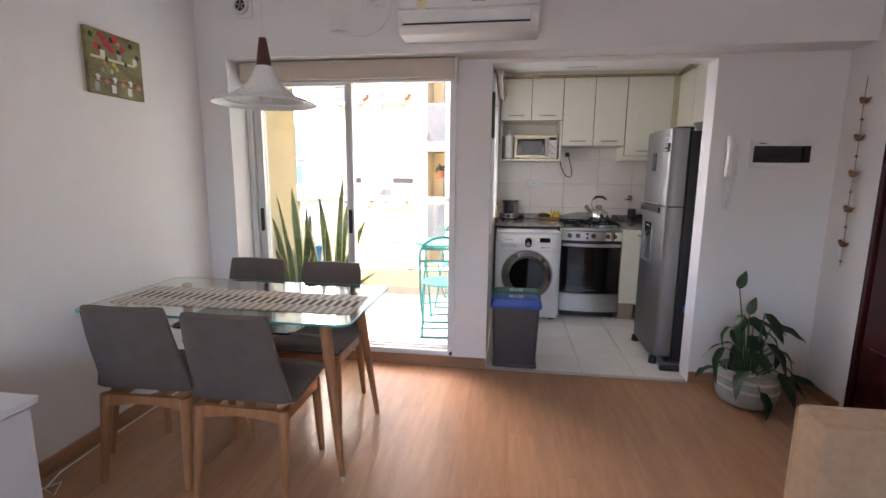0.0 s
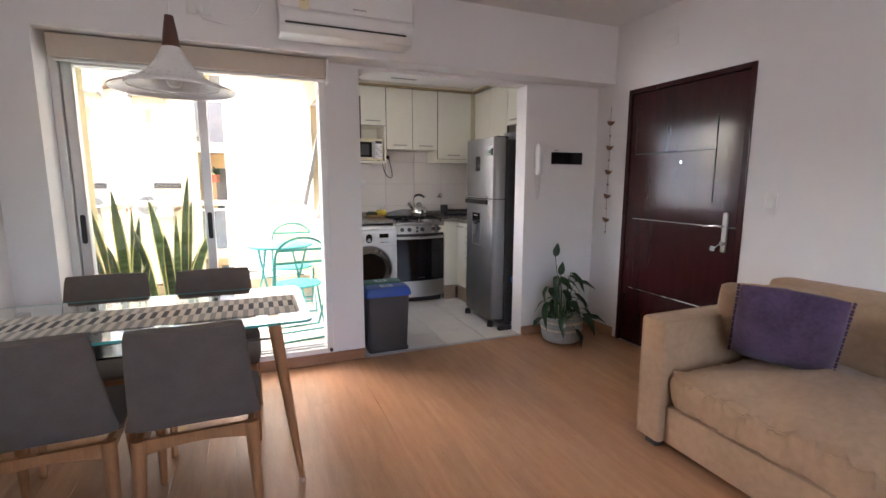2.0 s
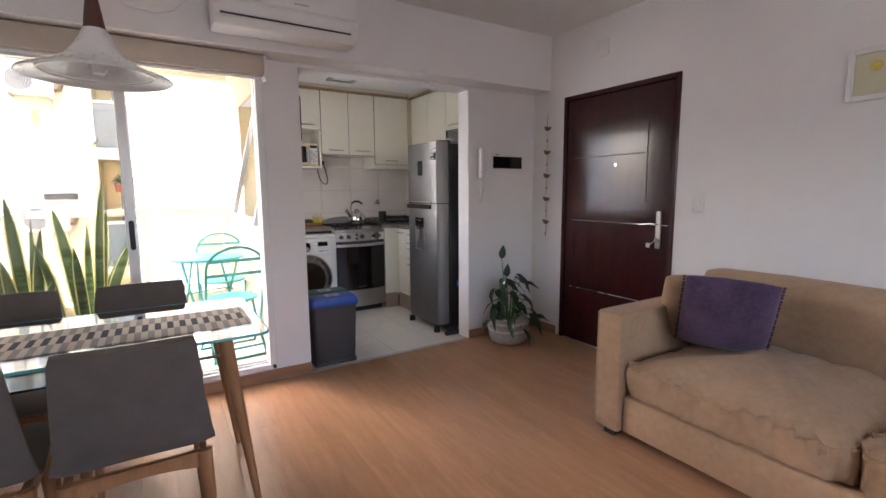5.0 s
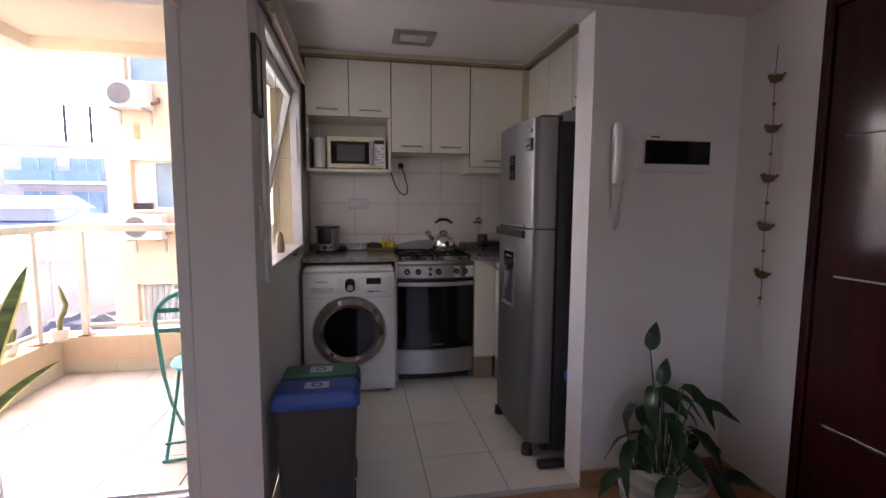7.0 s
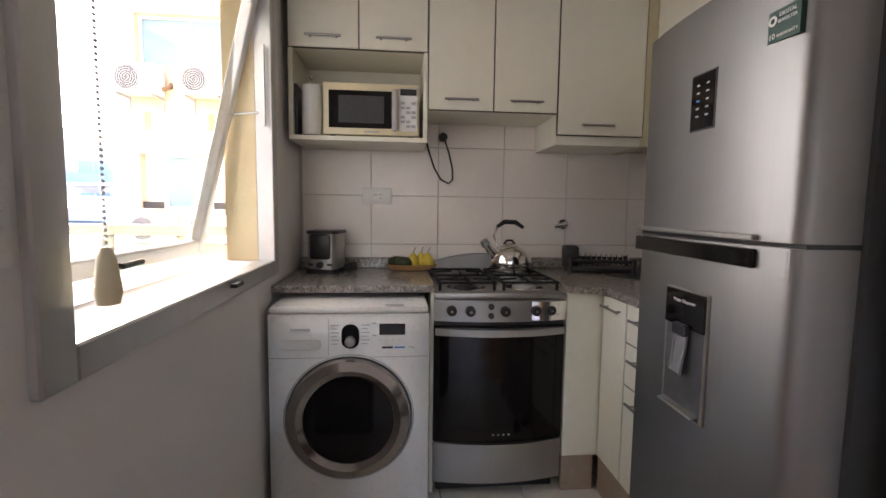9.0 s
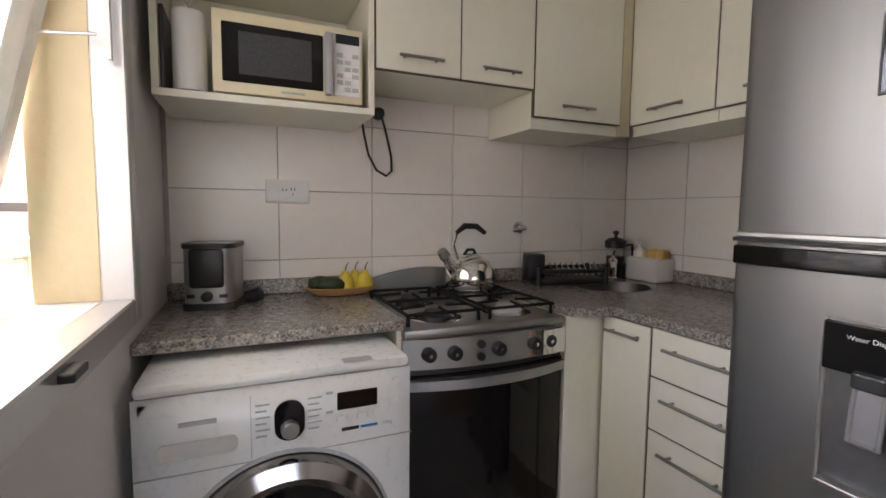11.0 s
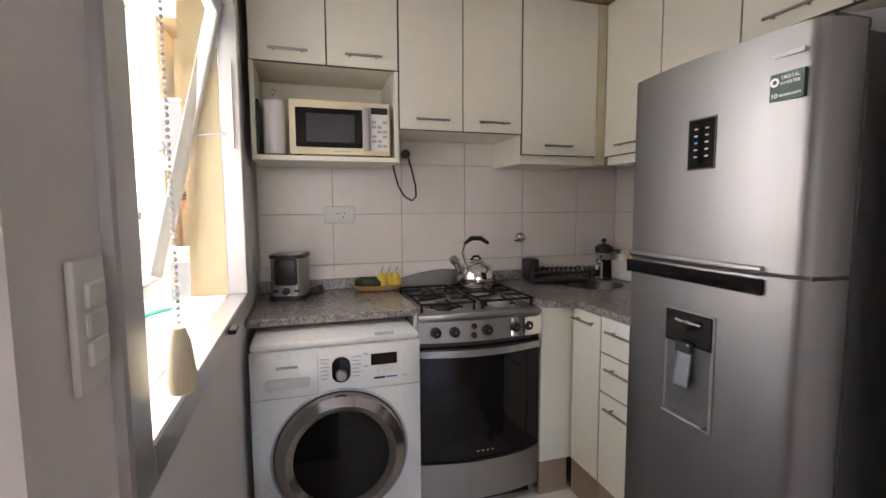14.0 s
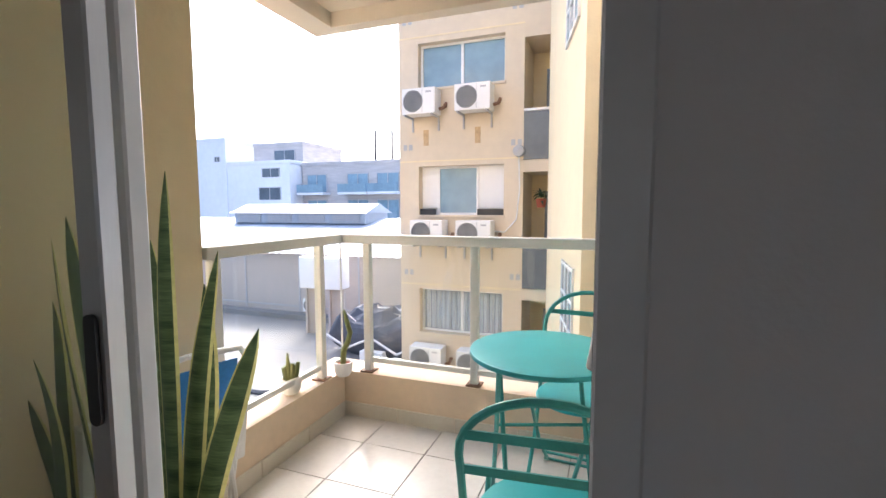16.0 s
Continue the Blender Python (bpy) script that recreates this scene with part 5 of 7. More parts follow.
def base_units():
    p = thing("base_cabinet", "ivory end panel and corner base cabinet under the worktop", "cabinet", (1.13, 4.465, 0))
    part("panel", abox(-0.07, 0.104, 0.0, 0.02, 0.16, 0.874), CABINET, p)
    part("plinth", abox(-0.07, 0.07, 0.005, 0.02, 0, 0.158), mat("plinth_tile", (0.36, 0.27, 0.20), 0.5, vary=0.1), p, "brown plinth")
    part("side", abox(-0.07, -0.052, 0.021, 0.55, 0.16, 0.874), CABINET, p)
    q = thing("base_cabinet", "ivory base cabinet with a narrow door", "cabinet", (1.215, 4.36, 0), 0, "kitchen base cabinets")
    part("body", abox(0.02, 0.6, -0.1, 0.1, 0.16, 0.874), CABINET, q)
    part("edge_band", abox(0.004, 0.0195, -0.1, 0.1, 0.16, 0.873), CABEDGE, q, "dark edge band")
    d = part("door", abox(-0.002, 0.0035, -0.097, 0.097, 0.163, 0.865, bevel=0.001, seg=1), CABINET, q)
    bar_handle(d, (-0.002, -0.07, 0.825), (-0.002, 0.07, 0.825), (-0.024, 0, 0))
    part("plinth", abox(0.006, 0.02, -0.1, 0.1, 0, 0.158), bpy.data.materials["plinth_tile"], q, "brown plinth")
    r = thing("drawer_cabinet", "ivory base cabinet with three drawers and bar handles", "cabinet", (1.215, 4.11, 0), 0, "kitchen base cabinets")
    part("body", abox(0.02, 0.6, -0.148, 0.148, 0.16, 0.874), CABINET, r)
    part("edge_band", abox(0.004, 0.0195, -0.148, 0.148, 0.16, 0.873), CABEDGE, r, "dark edge band")
    for z0, z1 in ((0.163, 0.555), (0.561, 0.718), (0.724, 0.868)):
        dw = part("drawer_front", abox(-0.002, 0.0035, -0.145, 0.145, z0, z1, bevel=0.001, seg=1), CABINET, r)
        bar_handle(dw, (-0.002, -0.11, z1 - 0.05), (-0.002, 0.09, z1 - 0.05), (-0.024, 0, 0))
    part("plinth", abox(0.006, 0.02, -0.148, 0.148, 0, 0.158), bpy.data.materials["plinth_tile"], r, "brown plinth")


base_units()


def fridge():
    f = thing("fridge", "tall brushed steel fridge-freezer with a water dispenser", "fridge", (1.048, 3.658, 0))
    hw, xd, top, split = 0.284, 0.13, 1.735, 1.19
    part("cabinet", abox(xd + 0.012, 0.69, -hw + 0.004, hw - 0.004, 0.03, top - 0.015, bevel=0.006, seg=1), FRIDGESIDE, f, "dark grey fridge body")

    def front(z0, z1):
        bm = bm_new()
        n = 60
        prof = []
        for k in range(n + 1):
            u = -1 + 2 * k / n
            prof.append((0.026 * abs(u) ** 2.4 + 0.055 * (max(0.0, abs(u) - 0.88) / 0.12) ** 3, u * hw))
        prof += [(xd, hw), (xd, -hw)]
        return prism(bm, prof, z0, z1)

    up = part("freezer_door", front(split + 0.004, top), FRIDGESTEEL, f, "brushed steel freezer door", smooth=True)
    lo = part("fridge_door", front(0.075, split - 0.006), FRIDGESTEEL, f, "brushed steel fridge door", smooth=True)
    part("gap", abox(0.03, xd + 0.01, -hw + 0.006, hw - 0.006, split - 0.0055, split + 0.0035), BLACK, f)
    # recessed grip under the freezer door
    part("grip_strip", abox(-0.004, 0.01, -0.19, 0.25, split + 0.006, split + 0.017, bevel=0.002, seg=1), STEEL, up, "bright grip strip")
    part("grip_recess", abox(-0.0025, 0.012, -0.19, 0.255, split - 0.052, split - 0.012, bevel=0.003, seg=1), BLACKGLOSS, lo, "black recessed grip")
    # control panel, maker's mark and sticker on the freezer door
    cp = part("control_panel", abox(-0.003, 0.006, -0.052, 0.030, 1.445, 1.575, bevel=0.003, seg=1), BLACKGLOSS, up, "black touch panel")
    part("panel_rim", abox(-0.0015, 0.006, -0.056, 0.034, 1.441, 1.579, bevel=0.003, seg=1), FRIDGESIDE, up)
    for k in range(5):
        for y in (-0.028, 0.005):
            part("panel_mark", abox(-0.0036, -0.003, y - 0.006, y + 0.004, 1.475 + 0.018 * k, 1.479 + 0.018 * k), BLUE if (k == 2 and y > 0) else GREYPL, cp)
    part("maker_plate", abox(0.0085, 0.02, -0.247, -0.177, 1.672, 1.681), GREYPL, up, "embossed grey maker's mark")
    st = part("sticker", abox(0.0085, 0.02, -0.250, -0.175, 1.578, 1.638), STICKERGREEN, up, "dark green sticker with white print")
    words("DIGITAL", 0.0105, WHITEPL, st, pose(0.0082, -0.222, 1.627, 90, 0, -90))
    words("INVERTER", 0.0095, WHITEPL, st, pose(0.0082, -0.222, 1.615, 90, 0, -90))
    words("10", 0.015, WHITEPL, st, pose(0.0082, -0.188, 1.590, 90, 0, -90))
    words("WARRANTY", 0.0085, WHITEPL, st, pose(0.0082, -0.222, 1.589, 90, 0, -90))
    part("sticker_mark", turned([(0.005, 0), (0.010, 0), (0.010, -0.0004), (0.005, -0.0004)], 18, (0.0084, -0.188, 1.620), "x", close=True), WHITEPL, st)
    # water dispenser
    y0, y1 = -0.080, 0.080
    wd = bm_new()
    for r in ((y0, y0 + 0.009, 0.745, 1.06), (y1 - 0.009, y1, 0.745, 1.06), (y0 + 0.009, y1 - 0.009, 0.745, 0.754), (y0 + 0.009, y1 - 0.009, 1.052, 1.06)):
        box(wd, -0.006, 0.006, *r, bevel=0.003, seg=1)
    wd = part("dispenser_frame", wd, STEEL, lo, "steel dispenser surround")
    rc = bm_new()
    n = 10
    g = [[rc.verts.new((-0.0042 + 0.0035 * math.sin(math.pi * i / n) * math.sin(math.pi * k / n), y0 + 0.009 + (y1 - y0 - 0.018) * k / n, 0.754 + 0.21 * i / n)) for k in range(n + 1)] for i in range(n + 1)]
    for i in range(n):
        for k in range(n):
            rc.faces.new((g[i][k], g[i][k + 1], g[i + 1][k + 1], g[i + 1][k]))
    part("dispenser_recess", rc, mat("recess_steel", (0.20, 0.20, 0.205), 0.35, metal=0.9, vary=0.1), wd, "dished dispenser recess", smooth=True)
    part("dispenser_panel", abox(-0.009, 0.004, y0 + 0.003, y1 - 0.003, 0.965, 1.056, bevel=0.004), BLACKGLOSS, wd, "black dispenser panel")
    words("Water Dispenser", 0.012, WHITEPL, wd, pose(-0.0094, 0.0, 1.03, 90, 0, -90))
    part("nozzle", abox(-0.022, -0.004, -0.022, 0.028, 0.945, 0.975, bevel=0.005), BLACK, wd)
    pd = bm_new()
    for r in ((-0.024, -0.017, -0.05, 0.05), (0.017, 0.024, -0.05, 0.05), (-0.017, 0.017, -0.05, -0.043)):
        box(pd, -0.004, 0.004, *r, bevel=0.002, seg=1)
    box(pd, -0.001, 0.003, -0.017, 0.017, -0.043, 0.05)
    part("paddle", turn(pd, pose(-0.016, 0.003, 0.90, 0, 8)), PADDLE, wd, "translucent grey paddle")
    part("drip_tray", turn(abox(-0.022, 0.0, y0 + 0.012, y1 - 0.012, -0.003, 0.003, bevel=0.002, seg=1), pose(-0.003, 0, 0.764, 0, -12)), STEEL, wd)
    part("hinge_cover", abox(0.05, 0.16, -hw + 0.01, -hw + 0.08, top - 0.014, top + 0.012, bevel=0.005), BLACK, f)
    part("kick_grille", abox(xd, 0.10, -hw + 0.01, hw - 0.01, 0.03, 0.072), BLACK, f)
    for y in (-hw + 0.05, hw - 0.05):
        part("foot", turned([(0, 0), (0.03, 0), (0.026, 0.05), (0, 0.05)], 16, (0.03, y, 0)), BLACK, f, smooth=True)
        part("foot", turned([(0, 0), (0.025, 0), (0.025, 0.032), (0, 0.032)], 16, (0.6, y, 0)), BLACK, f)
    return f


fr = fridge()
fr.matrix_world = fr.matrix_world @ Matrix.Diagonal((1, 1, 0.973, 1))
bl = thing("plastic_bowl", "blue plastic bowl with a grey rim on top of the fridge", "bowl", (1.38, 3.50, 1.676))
part("bowl", turned([(0.0, 0), (0.08, 0), (0.12, 0.03), (0.135, 0.06), (0.13, 0.06), (0.115, 0.033), (0.0, 0.006)], 28), GREYPL, bl, smooth=True)
part("contents", turned([(0, 0.075), (0.06, 0.07), (0.122, 0.052)], 24), BLUE, bl, smooth=True)
# a blue cloth hung beside the fridge
bk = thing("blue_bucket", "blue cloth hanging beside the fridge", "cloth", (1.24, 3.305, 0))
part("cloth", turn(pillow(0.06, 0.30, 0.03, 44, 12, 0.5, 0.02), pose(0.12, 0, 0.45, 0, 90, 90)), BLUE, bk, smooth=True)
sh = thing("dustpan", "dark plastic dustpan lying at the foot of the fridge", "dustpan", (1.15, 3.285, 0))
part("pan", abox(-0.07, 0.07, -0.02, 0.022, 0.0, 0.04, bevel=0.012), BLACK, sh, smooth=True)


def microwave():
    m = thing("microwave", "cream microwave oven with a dark door window", "microwave", (0.235, 4.692, 1.5255))
    part("body", abox(-0.205, 0.205, 0.012, 0.30, 0.008, 0.248, bevel=0.006), CREAMPL, m, smooth=True)
    part("front", abox(-0.206, 0.206, -0.002, 0.012, 0.006, 0.25, bevel=0.004), CREAMPL, m, smooth=True)
    door = part("door_window", abox(-0.182, 0.088, -0.006, 0.0, 0.038, 0.215, bevel=0.003, seg=1), BLACKGLOSS, m, "black door glass")
    part("mesh_window", abox(-0.14, 0.055, -0.0072, -0.006, 0.062, 0.19), mat("mesh_window", (0.05, 0.05, 0.055), 0.2, vary=0.2, scale=200), door)
    part("handle", abox(0.09, 0.112, -0.032, -0.002, 0.025, 0.222, bevel=0.006), GREYPL, m, "grey vertical handle", smooth=True)
    part("control_panel", abox(0.118, 0.20, -0.005, 0.0, 0.028, 0.232, bevel=0.002, seg=1), WHITEPL, m)
    part("display", abox(0.125, 0.195, -0.0065, -0.005, 0.198, 0.228), BLACK, m, "black display")
    for i in range(6):
        for k in range(3):
            part("key", abox(0.128 + 0.023 * k, 0.146 + 0.023 * k, -0.0068, -0.005, 0.045 + 0.022 * i, 0.058 + 0.022 * i), GREYPL if (i + k) % 3 else WHITEPL, m)
    part("maker_mark", abox(-0.03, 0.035, -0.0032, -0.002, 0.018, 0.025), GREYPL, m)
    for sx in (-0.17, 0.17):
        for y in (0.04, 0.27):
            part("foot", turned([(0, 0), (0.014, 0), (0.014, 0.009)], 12, (sx, y, 0)), BLACK, m)
    return m


mw = microwave()
mw.matrix_world = mw.matrix_world @ Matrix.Diagonal((1, 1, 0.9, 1))
pr = thing("paper_towel", "white paper towel roll on a wire stand", "paper towel", (-0.03, 4.76, 1.5255))
part("roll", turned([(0.012, 0.008), (0.042, 0.008), (0.043, 0.012), (0.043, 0.222), (0.012, 0.225)], 28), WHITEPL, pr, smooth=True)
part("stand", rod([(0, 0, 0.22), (0, 0, 0.245), (0.012, 0, 0.262), (0.0, 0, 0.272), (-0.012, 0, 0.262), (0, 0, 0.245)], 0.0025, 6), CHROME, pr, smooth=True)
part("base", turned([(0, 0), (0.055, 0), (0.055, 0.006), (0, 0.007)], 24), BLACK, pr)
ch = thing("chopping_board", "dark board standing at the side of the niche", "board", (-0.09, 4.80, 1.5255))
part("board", abox(-0.006, 0.006, -0.09, 0.12, 0, 0.22, bevel=0.004), BLACK, ch)
pl = thing("plug_lead", "black plug with a drooping loop of lead on the tiles", "plug", (0.58, KY1, 1.58))
part("plug", turned([(0, -0.045), (0.018, -0.04), (0.024, -0.02), (0.022, 0)], 18, (0, 0, 0), "y"), BLACK, pl, smooth=True)
part("lead", rod([(-0.09, -0.12, -0.045), (-0.07, -0.08, -0.10), (-0.045, -0.04, -0.16), (-0.01, -0.025, -0.215), (0.03, -0.02, -0.235), (0.052, -0.02, -0.215), (0.05, -0.02, -0.16), (0.03, -0.025, -0.08), (0.008, -0.04, -0.02), (0, -0.042, 0)], 0.0045, 8), BLACK, pl, smooth=True)
sk = thing("wall_socket", "white double socket plate on the kitchen tiles", "socket", (0.245, KY1, 1.275))
part("plate", abox(-0.075, 0.075, -0.01, 0, -0.042, 0.042, bevel=0.004), WHITEPL, sk, smooth=True)
part("insert", abox(-0.032, 0.032, -0.0125, -0.01, -0.022, 0.022, bevel=0.001, seg=1), WHITEPL, sk)
for x, z in ((-0.016, 0.006), (-0.004, 0.006), (0.012, 0.008), (0.024, 0.008), (0.018, -0.01)):
    part("slot", abox(x - 0.0015, x + 0.0015, -0.0132, -0.0125, z - 0.004, z + 0.004), BLACK, sk)
tp = thing("gas_tap", "chrome gas shut-off tap on the tiles", "tap", (1.235, KY1, 1.14))
part("flange", turned([(0, -0.012), (0.025, -0.01), (0.03, 0)], 22, (0, 0, 0), "y"), CHROME, tp, smooth=True)
part("lever", rod([(0, -0.012, 0), (0, -0.04, 0), (-0.03, -0.045, -0.008), (-0.06, -0.045, -0.012)], [0.016, 0.014, 0.01, 0.008], 12), CHROME, tp, smooth=True)


def toaster():
    t = thing("toaster", "steel and black two-slice toaster on the granite worktop", "toaster", (0.01, 4.885, 0.905), -12)
    part("body", prism(bm_new(), rounded(-0.072, 0.072, -0.085, 0.085, 0.035, 6), 0.02, 0.185), STEEL, t, "curved steel shell", smooth=True)
    part("top", prism(bm_new(), rounded(-0.077, 0.077, -0.092, 0.092, 0.04, 6), 0.186, 0.20), BLACK, t, smooth=True)
    part("base", prism(bm_new(), rounded(-0.079, 0.079, -0.094, 0.094, 0.04, 6), 0.0, 0.02), BLACK, t, smooth=True)
    part("front_panel", abox(-0.048, 0.048, -0.094, -0.08, 0.068, 0.185, bevel=0.01), BLACK, t, "black front", smooth=True)
    for y in (-0.03, 0.03):
        part("slot", abox(-0.058, 0.058, y - 0.013, y + 0.013, 0.2, 0.2015), CHROME, t)
    part("dial", turned([(0, -0.02), (0.014, -0.018), (0.016, 0)], 18, (0, -0.086, 0.042), "y"), BLACK, t, smooth=True)
    for x in (-0.045, 0.045):
        part("button", abox(x - 0.01, x + 0.01, -0.092, -0.08, 0.038, 0.048), BLACK, t)
    part("cord_knob", rod([(0.09, 0.02, 0.02), (0.135, 0.01, 0.03)], [0.02, 0.022], 12), BLACK, t, smooth=True)


toaster()


def fruit_dish():
    d = thing("fruit_dish", "oval wooden dish on the worktop", "dish", (0.42, 4.93, 0.905))
    b = turned([(0, 0.003), (0.10, 0.004), (0.125, 0.022), (0.132, 0.03), (0.126, 0.031), (0.10, 0.012), (0, 0.010)], 32)
    b.transform(Matrix.Diagonal((1.0, 0.5, 1, 1)))
    part("dish", b, WOODDISH, d, smooth=True)
    for k, (x, y) in enumerate(((0.01, -0.012), (0.05, 0.01), (0.082, -0.01))):
        p = thing("pear", "ripe yellow pear in the wooden dish", "fruit", (0.42 + x, 4.93 + y, 0.915), 0, "pears in the dish")
        part("flesh", turned([(0, 0), (0.02, 0.003), (0.031, 0.025), (0.028, 0.045), (0.017, 0.062), (0.011, 0.074), (0, 0.079)], 18), PEAR, p, smooth=True)
        part("stalk", rod([(0, 0, 0.077), (0.004, 0, 0.095), (0.012, 0, 0.106)], 0.002, 6), BROWN, p)
    for x, y, r in ((-0.075, 0.012, 20), (-0.04, -0.018, -15)):
        a = thing("avocado", "dark green avocado in the wooden dish", "fruit", (0.42 + x, 4.93 + y, 0.917), r, "avocados in the dish")
        g = turned([(0, -0.045), (0.02, -0.038), (0.03, -0.01), (0.027, 0.02), (0.014, 0.045), (0, 0.052)], 18)
        part("skin", turn(g, pose(0, 0, 0.028, 0, 90)), AVOCADO, a, smooth=True)


fruit_dish()


def kettle():
    k = thing("kettle", "polished steel whistling kettle on the back burner", "kettle", (0.90, 4.85, 0.915), 15)
    part("body", turned([(0, 0), (0.085, 0), (0.095, 0.012), (0.098, 0.04), (0.092, 0.075), (0.072, 0.105), (0.05, 0.118), (0.045, 0.12)], 40), CHROME, k, smooth=True)
    part("lid", turned([(0.046, 0.12), (0.04, 0.128), (0.02, 0.134), (0.0, 0.135)], 28), CHROME, k, smooth=True)
    part("lid_knob", rod([(-0.03, 0, 0.13), (-0.015, 0, 0.148), (0.015, 0, 0.148), (0.03, 0, 0.13)], 0.006, 8), BLACK, k, smooth=True)
    part("spout", rod([(-0.075, 0, 0.07), (-0.11, 0, 0.11), (-0.128, 0, 0.132)], [0.024, 0.019, 0.017], 16), CHROME, k, smooth=True)
    part("whistle", rod([(-0.124, 0, 0.128), (-0.142, 0, 0.15)], [0.022, 0.018], 14), STEEL, k, smooth=True)
    ph = [(-0.062, 0, 0.11), (-0.085, 0, 0.17), (-0.07, 0, 0.215), (-0.03, 0, 0.24), (0.03, 0, 0.238), (0.075, 0, 0.212)]
    part("handle_rod", rod(ph[:4], 0.005, 8), CHROME, k, smooth=True)
    part("handle", rod(ph[2:], [0.008, 0.012, 0.012, 0.009], 12), BLACK, k, "black plastic grip", smooth=True)


kettle()


def dish_rack():
    d = thing("dish_rack", "black plastic dish rack with steel wires beside the sink", "dish rack", (1.36, 4.89, 0.905), -14)
    part("tray", abox(-0.13, 0.17, -0.09, 0.09, 0.004, 0.028, bevel=0.008), BLACK, d, smooth=True)
    for sy in (-1, 1):
        part("side_rail", rod([(-0.14, sy * 0.085, 0.06), (0.18, sy * 0.085, 0.06)], 0.008, 8), BLACK, d, smooth=True)
        for x in (-0.13, 0.17):
            part("leg", rod([(x, sy * 0.085, 0.0), (x, sy * 0.085, 0.075)], 0.011, 10), BLACK, d, smooth=True)
    for k in range(11):
        x = -0.10 + 0.026 * k
        part("wire", rod([(x, -0.085, 0.058), (x, -0.05, 0.035), (x, 0.0, 0.09), (x, 0.05, 0.035), (x, 0.085, 0.058)], 0.0018, 5), CHROME, d)
    part("cutlery_cup", abox(-0.165, -0.085, -0.05, 0.03, 0.02, 0.13, bevel=0.012), BLACK, d, smooth=True)


dish_rack()


def french_press():
    f = thing("coffee_press", "glass coffee press with black frame and lid", "coffee press", (1.73, 4.95, 0.905))
    part("beaker", turned([(0, 0.012), (0.044, 0.012), (0.045, 0.16), (0.043, 0.16), (0.042, 0.014), (0, 0.014)], 28), PANE, f, smooth=True)
    part("coffee", turned([(0, 0.016), (0.0405, 0.016), (0.0405, 0.10), (0, 0.10)], 24), COFFEE, f, smooth=True)
    part("frame", turned([(0.0, 0.0), (0.05, 0.0), (0.05, 0.012), (0.047, 0.06), (0.0462, 0.06), (0.0462, 0.012), (0, 0.011)], 28), BLACK, f, smooth=True)
    part("band", turned([(0.0455, 0.14), (0.0485, 0.14), (0.0485, 0.163), (0.0455, 0.163)], 28, close=True), BLACK, f)
    part("lid", turned([(0.05, 0.163), (0.05, 0.172), (0.03, 0.186), (0.008, 0.19), (0.006, 0.20), (0.015, 0.208), (0.012, 0.22), (0, 0.223)], 28), BLACK, f, smooth=True)
    part("handle", rod([(0.045, -0.01, 0.15), (0.085, -0.02, 0.155), (0.092, -0.02, 0.10), (0.08, -0.018, 0.05), (0.047, -0.01, 0.04)], 0.007, 8), BLACK, f, smooth=True)


french_press()


def mixer_tap():
    t = thing("mixer_tap", "small chrome sink mixer tap", "tap", (1.655, 4.885, 0.905))
    part("base", turned([(0.024, 0), (0.024, 0.008), (0.018, 0.014), (0.018, 0.07), (0.02, 0.09), (0.012, 0.1), (0, 0.102)], 24), CHROME, t, smooth=True)
    part("spout", rod([(0, 0, 0.07), (-0.05, -0.05, 0.088), (-0.075, -0.08, 0.08), (-0.08, -0.085, 0.065)], [0.012, 0.011, 0.010, 0.010], 12), CHROME, t, smooth=True)
    part("lever", rod([(0, 0, 0.098), (0.02, 0.02, 0.115), (0.045, 0.04, 0.125)], [0.008, 0.006, 0.005], 8), CHROME, t, smooth=True)


mixer_tap()
sd = thing("soap_caddy", "white sink caddy with soap dispenser pump and sponge", "soap dispenser", (1.79, 4.80, 0.905))
part("caddy", abox(-0.055, 0.055, -0.09, 0.09, 0, 0.105, bevel=0.012), WHITEPL, sd, smooth=True)
part("pump_collar", turned([(0.028, 0.105), (0.026, 0.135), (0.012, 0.145), (0.006, 0.15), (0.006, 0.175), (0, 0.176)], 20, (-0.005, 0.055, 0)), WHITEPL, sd, smooth=True)
part("pump_head", rod([(-0.005, 0.055, 0.172), (-0.02, 0.05, 0.178), (-0.045, 0.04, 0.172)], [0.012, 0.009, 0.006], 10), WHITEPL, sd, smooth=True)
part("sponge", turn(abox(-0.02, 0.02, -0.05, 0.05, 0, 0.07, bevel=0.006), pose(0.005, -0.03, 0.075, 0, 6)), SPONGE, sd, "yellow sponge")


